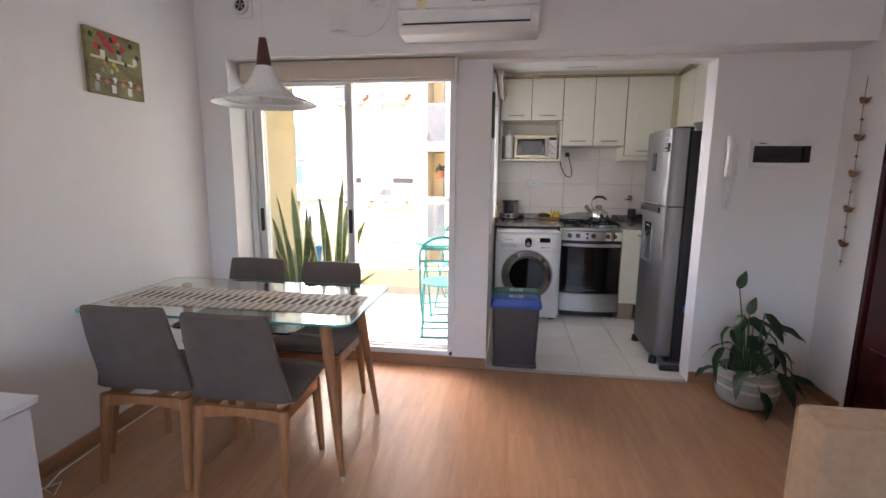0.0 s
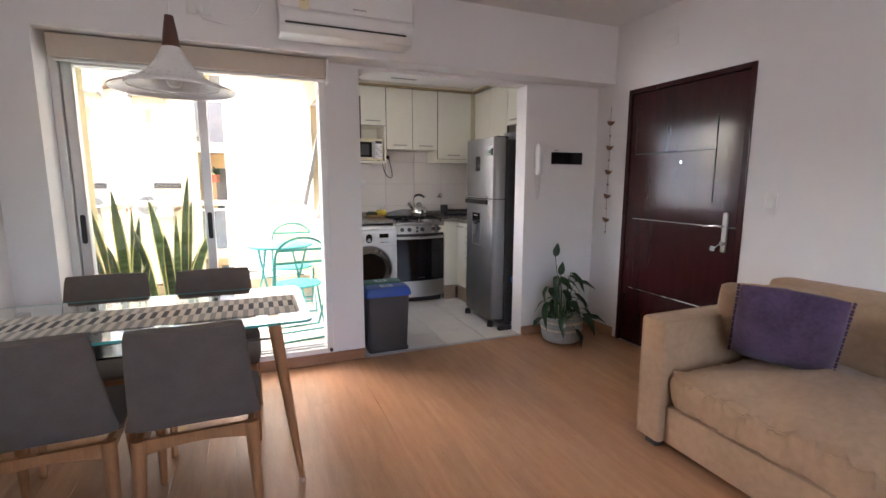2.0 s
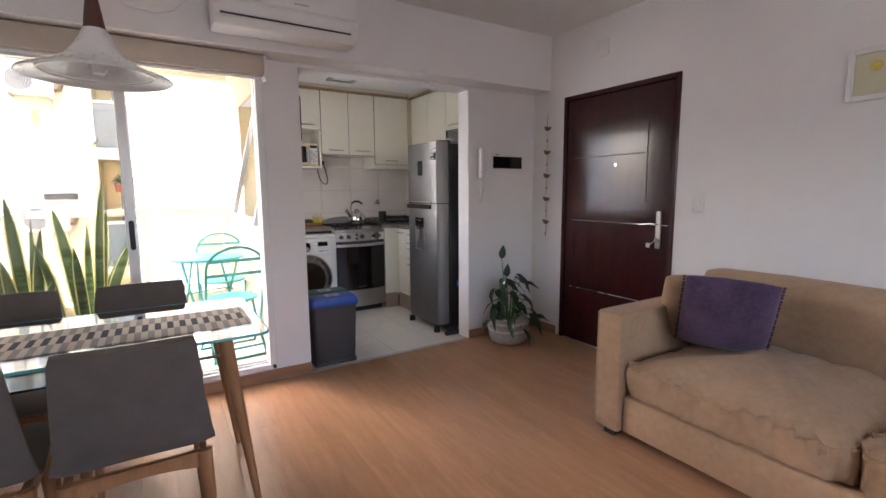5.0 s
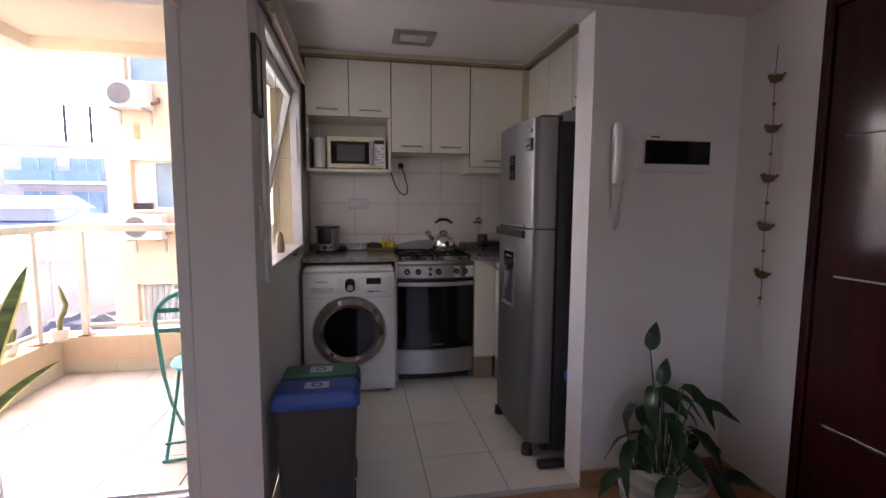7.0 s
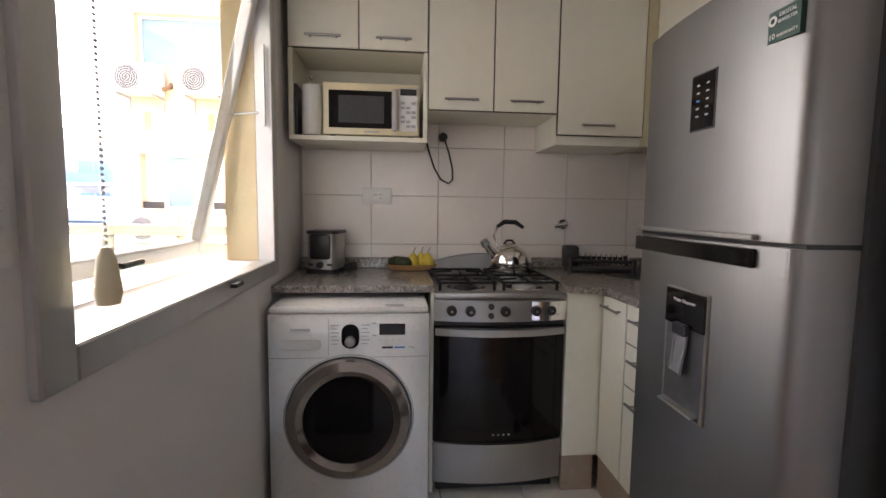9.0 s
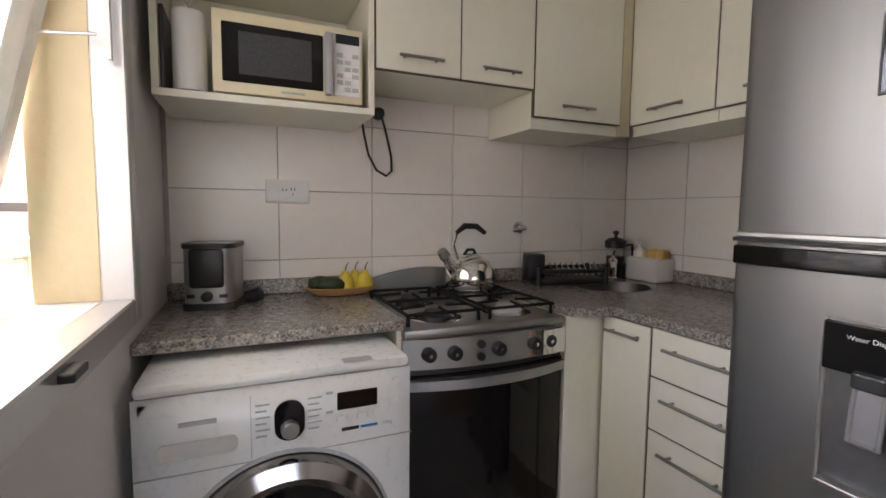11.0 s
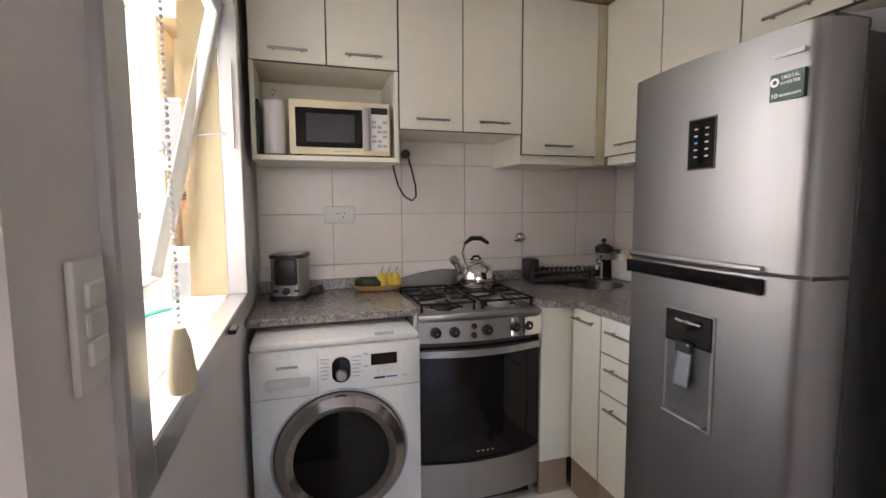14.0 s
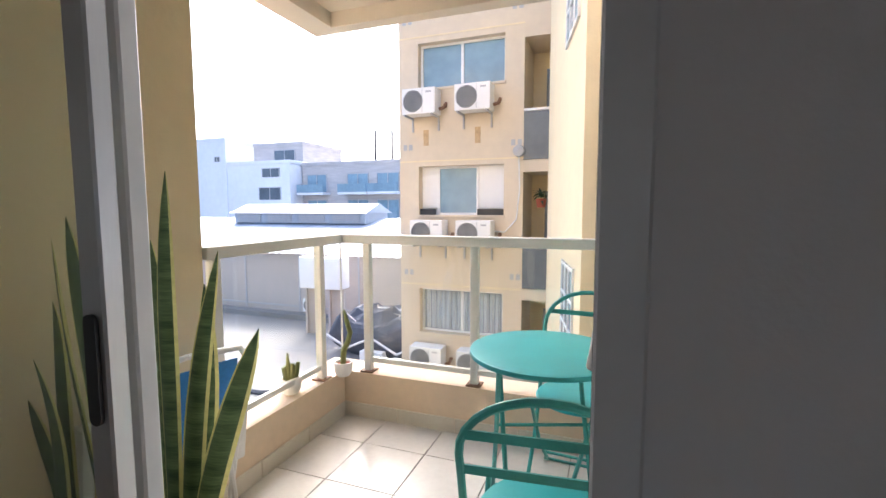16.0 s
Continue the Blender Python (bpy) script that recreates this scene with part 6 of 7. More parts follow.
# ---- kitchen window ----
def kitchen_window():
    w = thing("window_1", "grey aluminium top-hung kitchen window, sash swung outwards", "window", (KX0, 0, 0))
    w["kind"] = "structure"
    f = bm_new()
    for r in ((WY0 - 0.045, WY0 + 0.03, WZ0 - 0.045, WZ1 + 0.03), (WY1 - 0.012, WY1 + 0.045, WZ0 - 0.045, WZ1 + 0.03)):
        box(f, -0.05, 0.016, *r, bevel=0.004, seg=1)
    for r in ((WZ0 - 0.045, WZ0 + 0.014), (WZ1 - 0.014, WZ1 + 0.03)):
        box(f, -0.05, 0.0155, WY0 + 0.03, WY1 - 0.012, *r, bevel=0.004, seg=1)
    part("window_frame", f, ALU, w)
    part("latch", abox(0.014, 0.035, 4.0, 4.06, WZ0 - 0.012, WZ0 + 0.002, bevel=0.003), BLACK, w, "black latch")
    s = bm_new()
    a, b, h = WY0 + 0.02, WY1 - 0.02, WZ1 - WZ0 - 0.04
    for r in ((a, a + 0.045, -h, 0), (b - 0.045, b, -h, 0)):
        box(s, -0.02, 0.02, *r, bevel=0.004, seg=1)
    for r in ((-h, -h + 0.05), (-0.045, 0)):
        box(s, -0.0195, 0.0195, a + 0.045, b - 0.045, *r, bevel=0.004, seg=1)
    M = pose(-0.042, 0, WZ1 - 0.02, 0, SASH, 0)
    sash = part("sash", turn(s, M), WHITEALU, w, "white sash swung outwards")
    g = part("pane", turn(abox(-0.002, 0.002, a + 0.04, b - 0.04, -h + 0.045, -0.04), M), PANE, sash, "clear glass pane")
    g.visible_shadow = False
    part("sash_handle", turn(rod([(0.02, 3.9, -h + 0.025), (0.05, 3.9, -h + 0.03), (0.055, 3.98, -h + 0.035)], 0.008, 8), M), BLACK, sash, smooth=True)
    for y in (a + 0.015, b - 0.015):
        part("stay", rod([(-0.03, y, WZ1 - 0.45), tuple(M @ Vector((0.0, y, -h * 0.46)))], 0.004, 6), ALU, w, "folding window stay")
        part("stay_plate", abox(-0.012, -0.004, y - 0.008, y + 0.008, WZ1 - 0.5, WZ1 - 0.2), ALU, w)
    part("window_sill", abox(-T - 0.03, -0.051, WY0, WY1, WZ0 - 0.002, WZ0 + 0.012), PAINT, w)


SASH = 13.5
kitchen_window()
kb = thing("roller_blind", "rolled-up beige blind above the kitchen window with a bead chain", "blind", (KX0, 0, 0))
part("fabric_roll", rod([(0.034, WY0 - 0.04, WZ1 + 0.082), (0.034, WY1 + 0.04, WZ1 + 0.082)], 0.034, 20), BLIND, kb, smooth=True)
part("bottom_bar", rod([(0.052, WY0, WZ1 + 0.036), (0.052, WY1, WZ1 + 0.036)], 0.008, 8), BLIND, kb, smooth=True)
bc = bm_new()
for k in range(97):
    bmesh.ops.create_icosphere(bc, subdivisions=1, radius=0.0035, matrix=Matrix.Translation((0.045, WY0 + 0.06, WZ1 + 0.05 - 0.0095 * k)))
part("bead_chain", bc, WHITEPL, kb, smooth=True)
part("chain_pull", turned([(0, 0), (0.016, 0.0), (0.02, 0.02), (0.014, 0.07), (0.008, 0.09), (0, 0.092)], 16, (0.045, WY0 + 0.06, 1.06)), CREAMPL, kb, "wooden chain pull", smooth=True)
bd = thing("wall_board", "small framed board with chequered corners on the kitchen wall", "picture", (KX0, 3.215, 1.76))
part("board", abox(0, 0.012, -0.05, 0.05, -0.14, 0.14, bevel=0.002, seg=1), mat("pale_board", (0.60, 0.56, 0.48), 0.7, vary=0.15, scale=14), bd)
for r in ((-0.055, 0.055, -0.145, -0.137), (-0.055, 0.055, 0.137, 0.145), (-0.055, -0.048, -0.137, 0.137), (0.048, 0.055, -0.137, 0.137)):
    part("frame_strip", abox(0, 0.018, *r), BLACK, bd)
for k in range(6):
    part("check", abox(0.012, 0.0135, -0.045 + 0.014 * k, -0.032 + 0.014 * k, -0.132 + 0.012 * (k % 2), -0.122 + 0.012 * (k % 2)), BLACK, bd)


def ceiling_spot():
    c = thing("ceiling_light", "square recessed ceiling lamp, switched off", "ceiling lamp", (0.60, 4.32, KZ))
    f = bm_new()
    for r in ((-0.13, -0.09, -0.11, 0.11), (0.09, 0.13, -0.11, 0.11), (-0.09, 0.09, -0.11, -0.075), (-0.09, 0.09, 0.075, 0.11)):
        box(f, *r, -0.022, 0, bevel=0.004, seg=1)
    part("frame", f, STEEL, c)
    part("diffuser", abox(-0.09, 0.09, -0.075, 0.075, -0.012, -0.001), mat("frosted_glass", (0.6, 0.62, 0.58), 0.3), c, "frosted square diffuser")


ceiling_spot()


def waste_bin(x, y, lid, label):
    b = thing("waste_bin", label, "bin", (x, y, 0), 0, "recycling bins")
    bm = bm_new()
    n = None
    rings = []
    for s, d, z in ((0.145, 0.068, 0.0), (0.15, 0.072, 0.012), (0.166, 0.082, 0.45), (0.172, 0.086, 0.452), (0.172, 0.086, 0.462)):
        rings.append([bm.verts.new((px, py, z)) for px, py in rounded(-s, s, -d, d, 0.025, 4)])
    n = len(rings[0])
    for a, c in zip(rings, rings[1:]):
        for k in range(n):
            bm.faces.new((a[k], a[(k + 1) % n], c[(k + 1) % n], c[k]))
    bm.faces.new(rings[0])
    bm.faces.new(rings[-1])
    part("body", bm, GREYBIN, b, "dark grey tapered body", smooth=True)
    lm = bm_new()
    rings = []
    for s, d, z in ((0.178, 0.091, 0.44), (0.180, 0.093, 0.446), (0.178, 0.091, 0.475), (0.162, 0.078, 0.505), (0.15, 0.07, 0.508)):
        rings.append([lm.verts.new((px, py, z)) for px, py in rounded(-s, s, -d, d, 0.025, 4)])
    for a, c in zip(rings, rings[1:]):
        for k in range(n):
            lm.faces.new((a[k], a[(k + 1) % n], c[(k + 1) % n], c[k]))
    lm.faces.new(rings[-1])
    lm.faces.new(rings[0])
    l = part("lid", lm, lid, b, smooth=True)
    part("sticker", abox(-0.05, 0.05, -0.035, 0.035, 0.508, 0.509), mat("pale_sticker", (0.45, 0.52, 0.56), 0.6) if "pale_sticker" not in bpy.data.materials else bpy.data.materials["pale_sticker"], l, "pale recycling sticker")
    part("sticker_mark", turned([(0.014, 0.5092), (0.024, 0.5092), (0.024, 0.510), (0.014, 0.510)], 20, close=True), lid, l)
    part("foot_rim", prism(bm_new(), rounded(-0.158, 0.158, -0.079, 0.079, 0.025), 0.0, 0.022), GREYBIN, b)


waste_bin(0.058, 3.24, BLUELID, "dark grey bin with a blue lid and sticker")
waste_bin(0.062, 3.43, GREENLID, "dark grey bin with a green lid and sticker")
# ---- balcony ----
LX, LY, LH = -1.935, 5.06, 0.275
structure("balcony_wall_east", boxes((KX0 - T - 0.02, KX0 - T, YN + T, WY0, -0.25, 2.6), (KX0 - T - 0.02, KX0 - T, WY1, KY1 + T, -0.25, 2.6), (KX0 - T - 0.02, KX0 - T, WY0, WY1, -0.25, WZ0), (KX0 - T - 0.02, KX0 - T, WY0, WY1, WZ1, 2.6)),
          PALE, "pale cream rendered wall outside the kitchen", "wall")
structure("window_reveal", boxes((KX0 - T - 0.02, KX0 - 0.052, WY1 - 0.005, WY1 - 0.0005, WZ0 + 0.013, WZ1), (KX0 - T - 0.02, KX0 - 0.052, WY0 + 0.0005, WY0 + 0.005, WZ0 + 0.013, WZ1)), YELLOW, "cream rendered window reveal", "wall")
structure("wall_outer_south", boxes((-2.25, DX0, YN + T, YN + T + 0.02, -0.25, 2.6), (DX1, KX0 - T - 0.02, YN + T, YN + T + 0.02, -0.25, 2.6), (DX0, DX1, YN + T, YN + T + 0.02, 2.06, 2.6)), PALE, "cream rendered wall round the balcony door", "wall")
structure("balcony_ceiling", boxes((-2.25, KX0 - T, YN + T, 5.30, 2.47, 2.62), (-2.25, KX0 - T, 5.20, 5.30, 2.38, 2.47), (-2.25, -2.07, 4.09, 5.20, 2.38, 2.47)), mat("soffit_paint", (0.78, 0.71, 0.60), 0.85, vary=0.04, scale=1.0, bump=0.2, bump_scale=40), "pale balcony soffit with a cream edge beam", "ceiling")
structure("parapet", boxes((LX - 0.20, LX, 4.09, LY + 0.20, -0.25, LH), (LX, KX0 - T - 0.02, LY, LY + 0.20, -0.25, LH)), mat("salmon_render", (0.72, 0.57, 0.41), 0.85, vary=0.06, scale=2, bump=0.2), "low cream parapet under the railing", "parapet")
sk_m = mat("skirting_tile", (0.66, 0.60, 0.50), 0.3, vary=0.04)
for k in range(5):
    structure("trim", abox(LX + 0.36 * k + 0.002, min(LX + 0.36 * (k + 1) - 0.002, KX0 - T - 0.022), LY - 0.01, LY, 0, 0.085, bevel=0.002, seg=1), sk_m, "beige skirting tile", "trim")
for k in range(3):
    structure("trim", abox(LX, LX + 0.01, LY - 0.012 - 0.36 * (k + 1) + 0.002, LY - 0.012 - 0.36 * k - 0.002, 0, 0.085, bevel=0.002, seg=1), sk_m, "beige skirting tile", "trim")


def railing():
    r = thing("balcony_railing", "pale grey painted railing with clear glass panels", "railing", (0, 0, LH))
    xr, yr, top = LX - 0.045, LY + 0.05, 1.115 - LH
    part("top_rail", abox(xr - 0.035, xr + 0.035, 4.09, yr + 0.035, top - 0.055, top, bevel=0.006), RAILPAINT, r)
    part("top_rail", abox(xr + 0.036, KX0 - T - 0.02, yr - 0.035, yr + 0.035, top - 0.055, top, bevel=0.006), RAILPAINT, r)
    for x, y in ((xr, 4.15), (xr, 4.89), (-1.79, yr), (-1.115, yr), (-0.42, yr)):
        p = part("post", abox(x - 0.022, x + 0.022, y - 0.022, y + 0.022, 0.008, top - 0.056, bevel=0.003, seg=1), RAILPAINT, r)
        part("base_plate", abox(x - 0.042, x + 0.042, y - 0.042, y + 0.042, 0.0, 0.01, bevel=0.002, seg=1), BROWN, p, "dark base plate")
    for a, b in ((-1.768, -1.137), (-1.093, -0.442)):
        part("bottom_rail", abox(a, b, yr - 0.012, yr + 0.012, 0.06, 0.09, bevel=0.002, seg=1), RAILPAINT, r)
        g = part("glass_panel", abox(a, b, yr - 0.003, yr + 0.003, 0.092, top - 0.057), PANE, r, "clear glass panel")
        g.visible_shadow = False
    part("bottom_rail", abox(xr - 0.012, xr + 0.012, 4.172, 4.868, 0.06, 0.09, bevel=0.002, seg=1), RAILPAINT, r)
    g = part("glass_panel", abox(xr - 0.003, xr + 0.003, 4.172, 4.868, 0.092, top - 0.057), PANE, r, "clear glass panel")
    g.visible_shadow = False
    part("corner_bar", rod([(xr, yr, 0.05), (xr, yr, top - 0.056)], 0.006, 8), RAILPAINT, r)


railing()


def bistro_chair(x, y, rz, label):
    """Folding metal chair; the sitter faces +y."""
    c = thing("bistro_chair", label, "chair", (x, y, 0), rz, "folding balcony chairs")
    part("seat", turned([(0, 0.452), (0.15, 0.452), (0.19, 0.45), (0.197, 0.442), (0.19, 0.436), (0, 0.438)], 36), TEAL, c, "round turquoise metal seat", smooth=True)
    back = [(-0.205, -0.10, 0.40), (-0.205, -0.16, 0.60), (-0.205, -0.195, 0.70)]
    back += [(0.205 * math.cos(radians(180 - 180 * k / 14)), -0.195 - 0.05 * math.sin(radians(180 * k / 14)), 0.70 + 0.165 * math.sin(radians(180 * k / 14))) for k in range(1, 14)]
    back += [(0.205, -0.195, 0.70), (0.205, -0.16, 0.60), (0.205, -0.10, 0.40)]
    part("back_frame", rod(back, 0.0105, 8), TEALDK, c, smooth=True)
    for z, yy, w in ((0.765, -0.226, 0.186), (0.655, -0.178, 0.205), ):
        part("back_slat", abox(-w, w, yy - 0.003, yy + 0.003, z - 0.011, z + 0.011), TEALDK, c)
    for s in (-1, 1):
        part("leg", rod([(s * 0.205, -0.10, 0.40), (s * 0.205, 0.0, 0.22), (s * 0.205, 0.20, 0.0)], 0.009, 8), TEALDK, c, smooth=True)
        part("leg", rod([(s * 0.185, 0.15, 0.44), (s * 0.185, 0.0, 0.22), (s * 0.185, -0.22, 0.0)], 0.009, 8), TEALDK, c, smooth=True)
    for y_, z_ in ((0.195, 0.008), (-0.215, 0.008), (-0.16, 0.07)):
        part("stretcher", rod([(-0.2, y_, z_), (0.2, y_, z_)], 0.007, 8), TEALDK, c, smooth=True)


bistro_chair(-0.545, 3.88, 6, "turquoise folding bistro chair with its back to the room")
bistro_chair(-0.515, 4.73, 176, "turquoise folding bistro chair beyond the round table")


def bistro_table():
    t = thing("bistro_table", "round turquoise folding metal table on the balcony", "table", (-0.645, 4.50, 0), 20)
    part("top", turned([(0, 0.712), (0.28, 0.712), (0.298, 0.708), (0.30, 0.695), (0.297, 0.690), (0.29, 0.70), (0, 0.702)], 48), TEAL, t, "round turquoise table top", smooth=True)
    for s in (-1, 1):
        part("leg", rod([(s * 0.2, -0.15, 0.70), (s * 0.19, 0.0, 0.40), (s * 0.18, 0.22, 0.0)], 0.010, 8), TEALDK, t, smooth=True)
        part("leg", rod([(s * 0.17, 0.15, 0.70), (s * 0.165, 0.0, 0.40), (s * 0.16, -0.22, 0.0)], 0.010, 8), TEALDK, t, smooth=True)
    for y, z in ((0.21, 0.015), (-0.21, 0.015), (0.0, 0.40)):
        part("stretcher", rod([(-0.185, y, z), (0.185, y, z)], 0.007, 8), TEALDK, t, smooth=True)


bistro_table()


def snake_blade(length, width, bend, twist, seed):
    """A sword-shaped leaf; slot 0 is the banded blade, slot 1 its yellow rim."""
    bm = bm_new()
    n = 16
    rows = []
    for i in range(n + 1):
        u = i / n
        w = width / 2 * (0.55 + 0.9 * u - 0.35 * u * u) * (1 - u ** 5) ** 0.9 + 0.0012
        cx = bend * u * u
        a = twist * u
        wave = 0.012 * math.sin(5 * u + seed)
        row = []
        for v in (-1.0, -0.76, -0.4, 0.0, 0.4, 0.76, 1.0):
            row.append(bm.verts.new((cx + v * w * math.cos(a), wave + v * w * math.sin(a) + 0.35 * w * v * v, length * u - 0.12 * abs(bend) * u * u)))
        rows.append(row)
    for a, b in zip(rows, rows[1:]):
        for k in range(6):
            f = bm.faces.new((a[k], a[k + 1], b[k + 1], b[k]))
            f.material_index = 1 if k in (0, 5) else 0
    return bm


def snake_plant(x, y, rows, seed, label):
    p = thing("snake_plant", label, "plant", (x, y, 0), 0, "snake plants on the balcony")
    part("pot", turned([(0, 0), (0.11, 0), (0.135, 0.25), (0.14, 0.27), (0.13, 0.27), (0.125, 0.25), (0, 0.24)], 32), TERRA, p, "terracotta pot", smooth=True)
    rnd = random.Random(seed)
    for k, (bx, by, l, w, bend, tw) in enumerate(rows):
        m = pose(bx, by, 0.235, rnd.uniform(-5, 5), 0, rnd.uniform(-25, 25))
        part("leaf", turn(snake_blade(l, w * 0.86, bend, radians(tw), k), m), [SANS, SANSEDGE], p, "banded leaf with yellow rim", smooth=True)
    return p


one = snake_plant(-1.43, 3.45, [(0.09, -0.06, 1.12, 0.062, 0.08, 25), (0.10, -0.03, 0.95, 0.08, 0.09, -20), (0.0, 0.0, 0.97, 0.085, -0.10, 15), (-0.07, 0.02, 0.78, 0.085, -0.12, -10),
                                (0.11, 0.0, 0.80, 0.09, 0.20, 10), (0.03, 0.05, 0.85, 0.07, 0.02, 60), (0.10, -0.08, 0.46, 0.08, 0.17, 20), (0.05, -0.09, 0.36, 0.085, 0.22, 10),
                                (0.06, 0.06, 0.60, 0.075, 0.12, -40), (0.02, -0.02, 0.72, 0.075, -0.02, -35), (0.11, -0.05, 0.40, 0.08, 0.30, 0)], 9, "tall snake plant with yellow-edged leaves in a pot by the door")
part("leaf", turn(snake_blade(0.42, 0.08, 0.26, 0.4, 3), pose(0.10, -0.08, 0.235, 0, 8, -40)), [BROWN, BROWN], one, "withered brown leaf", smooth=True)
snake_plant(-1.70, 3.47, [(0.02, 0.0, 1.02, 0.085, -0.04, 15), (-0.05, 0.03, 0.97, 0.085, -0.12, -20), (-0.08, -0.03, 0.79, 0.085, -0.16, 10), (0.07, -0.03, 0.84, 0.08, 0.06, 30), (0.0, -0.07, 0.67, 0.085, -0.05, -15),
                          (0.05, 0.06, 0.90, 0.075, 0.02, 70), (-0.04, -0.08, 0.54, 0.08, -0.12, 20), (0.08, -0.07, 0.56, 0.08, 0.10, -25)], 12, "shorter snake plant with yellow-edged leaves against the wall")


def folded_chair():
    c = thing("folded_beach_chair", "folded white beach chair with blue fabric against the wall", "chair", (-1.80, 3.80, 0), 80)
    for s in (-1, 1):
        part("tube_frame", rod([(s * 0.24, 0.10, 0.01), (s * 0.24, -0.06, 0.70), (s * 0.20, -0.08, 0.76), (-s * 0.0, -0.085, 0.78)], 0.011, 8), WHITEPL, c, smooth=True)
        part("tube_frame", rod([(s * 0.21, -0.02, 0.01), (s * 0.21, 0.08, 0.60)], 0.011, 8), WHITEPL, c, smooth=True)
        part("arm_rest", turn(abox(-0.02, 0.02, -0.03, 0.03, -0.18, 0.18, bevel=0.01), pose(s * 0.26, 0.03, 0.45, 8)), WHITEPL, c, smooth=True)
    part("fabric", turn(pillow(0.44, 0.42, 0.03, 61, 14, 0.5, 0.02), pose(0, -0.03, 0.52, 97)), BLUE, c, "blue fabric sling", smooth=True)


folded_chair()


def cactus_pot(x, y, kind):
    p = thing("cactus_pot", "small cactus in a white round pot on the parapet", "plant", (x, y, LH), 0, "cactus pots on the parapet")
    part("pot", turned([(0, 0), (0.035, 0), (0.05, 0.02), (0.056, 0.06), (0.055, 0.085), (0.048, 0.085), (0.045, 0.07), (0, 0.07)], 28), WHITEPL, p, "white ceramic pot", smooth=True)
    part("soil", turned([(0, 0.074), (0.046, 0.072)], 20), TERRA, p)
    if kind:
        part("cactus", rod([(0, 0, 0.07), (0.005, 0, 0.15), (0.03, 0.01, 0.21), (0.045, 0.01, 0.26), (0.03, 0.0, 0.33), (0.012, 0, 0.40)], [0.017, 0.018, 0.016, 0.015, 0.014, 0.006], 9), CACTUS, p, "tall crooked cactus stem", smooth=True)
    else:
        for k in range(9):
            a = k * 2.4
            r = 0.03 * (k / 9) ** 0.5
            part("cactus", rod([(r * math.cos(a), r * math.sin(a), 0.07), (1.5 * r * math.cos(a), 1.5 * r * math.sin(a), 0.13 + 0.02 * (k % 3)), (1.7 * r * math.cos(a), 1.7 * r * math.sin(a), 0.15 + 0.08 * (k == 2))], [0.011, 0.011, 0.004], 8), CACTUS, p, smooth=True)


cactus_pot(-1.895, 4.985, 1)
cactus_pot(-2.015, 4.66, 0)
# ---- outside ----
structure("ground", boxes((-600, 600, -600, 900, -12.2, -12.0)), ASPHALT, "grey city ground far below", "ground")
structure("own_building", boxes((XE + T, 7.0, YS - T, 5.0, -12, 6.0), (-6.0, XW - T, YS - T, 3.1, -12, 6.0), (XW - T, XE + T, YS - T, YN + T, 2.75, 6.0)), PALE, "cream rendered body of the apartment building", "building")


def condenser(x, z, y, parent_label="white outdoor air conditioner unit on a wall bracket", w=0.62, h=0.44):
    a = thing("condenser_unit", parent_label, "air conditioner", (x, y, z), 0, "outdoor air conditioners")
    part("case", abox(-w / 2, w / 2, -0.36, -0.06, 0, h, bevel=0.012), WHITEPL, a)
    cx = -w / 2 + h * 0.48
    part("fan_dark", turned([(0, 0), (h * 0.42, 0), (h * 0.42, -0.004), (0, -0.004)], 24, (cx, -0.3605, h * 0.5), "y"), mat("fan_dark", (0.09, 0.095, 0.10), 0.6) if "fan_dark" not in bpy.data.materials else bpy.data.materials["fan_dark"], a)
    for k in range(5):
        rr = h * (0.08 + 0.075 * k)
        part("guard_ring", turned([(rr, -0.372), (rr + 0.004, -0.372), (rr + 0.004, -0.366), (rr, -0.366)], 24, (cx, 0, h * 0.5), "y", close=True), WHITEPL, a)
    part("panel_seam", abox(w / 2 - 0.24, w / 2 - 0.232, -0.3615, -0.36, 0.02, h - 0.02), GREYPL, a)
    part("maker_mark", abox(w / 2 - 0.17, w / 2 - 0.07, -0.3615, -0.36, h - 0.09, h - 0.06), GREYPL, a)
    for s in (-0.25, 0.25):
        part("bracket", boxes((s - 0.015, s + 0.015, -0.38, 0.0, -0.03, -0.002), (s - 0.015, s + 0.015, -0.03, 0.0, -0.25, -0.03)), GREYPL, a)
    part("pipes", rod([(w / 2, -0.15, 0.1), (w / 2 + 0.08, -0.14, 0.12), (w / 2 + 0.1, -0.08, 0.2), (w / 2 + 0.06, 0.0, 0.16)], 0.03, 8), BROWN, a)
    part("wall_stain", abox(-0.05, 0.05, -0.004, -0.001, -0.5, -0.22), mat("rust_stain", (0.52, 0.36, 0.2), 0.9, vary=0.3, scale=8) if "rust_stain" not in bpy.data.materials else bpy.data.materials["rust_stain"], a) if z > 2 else None


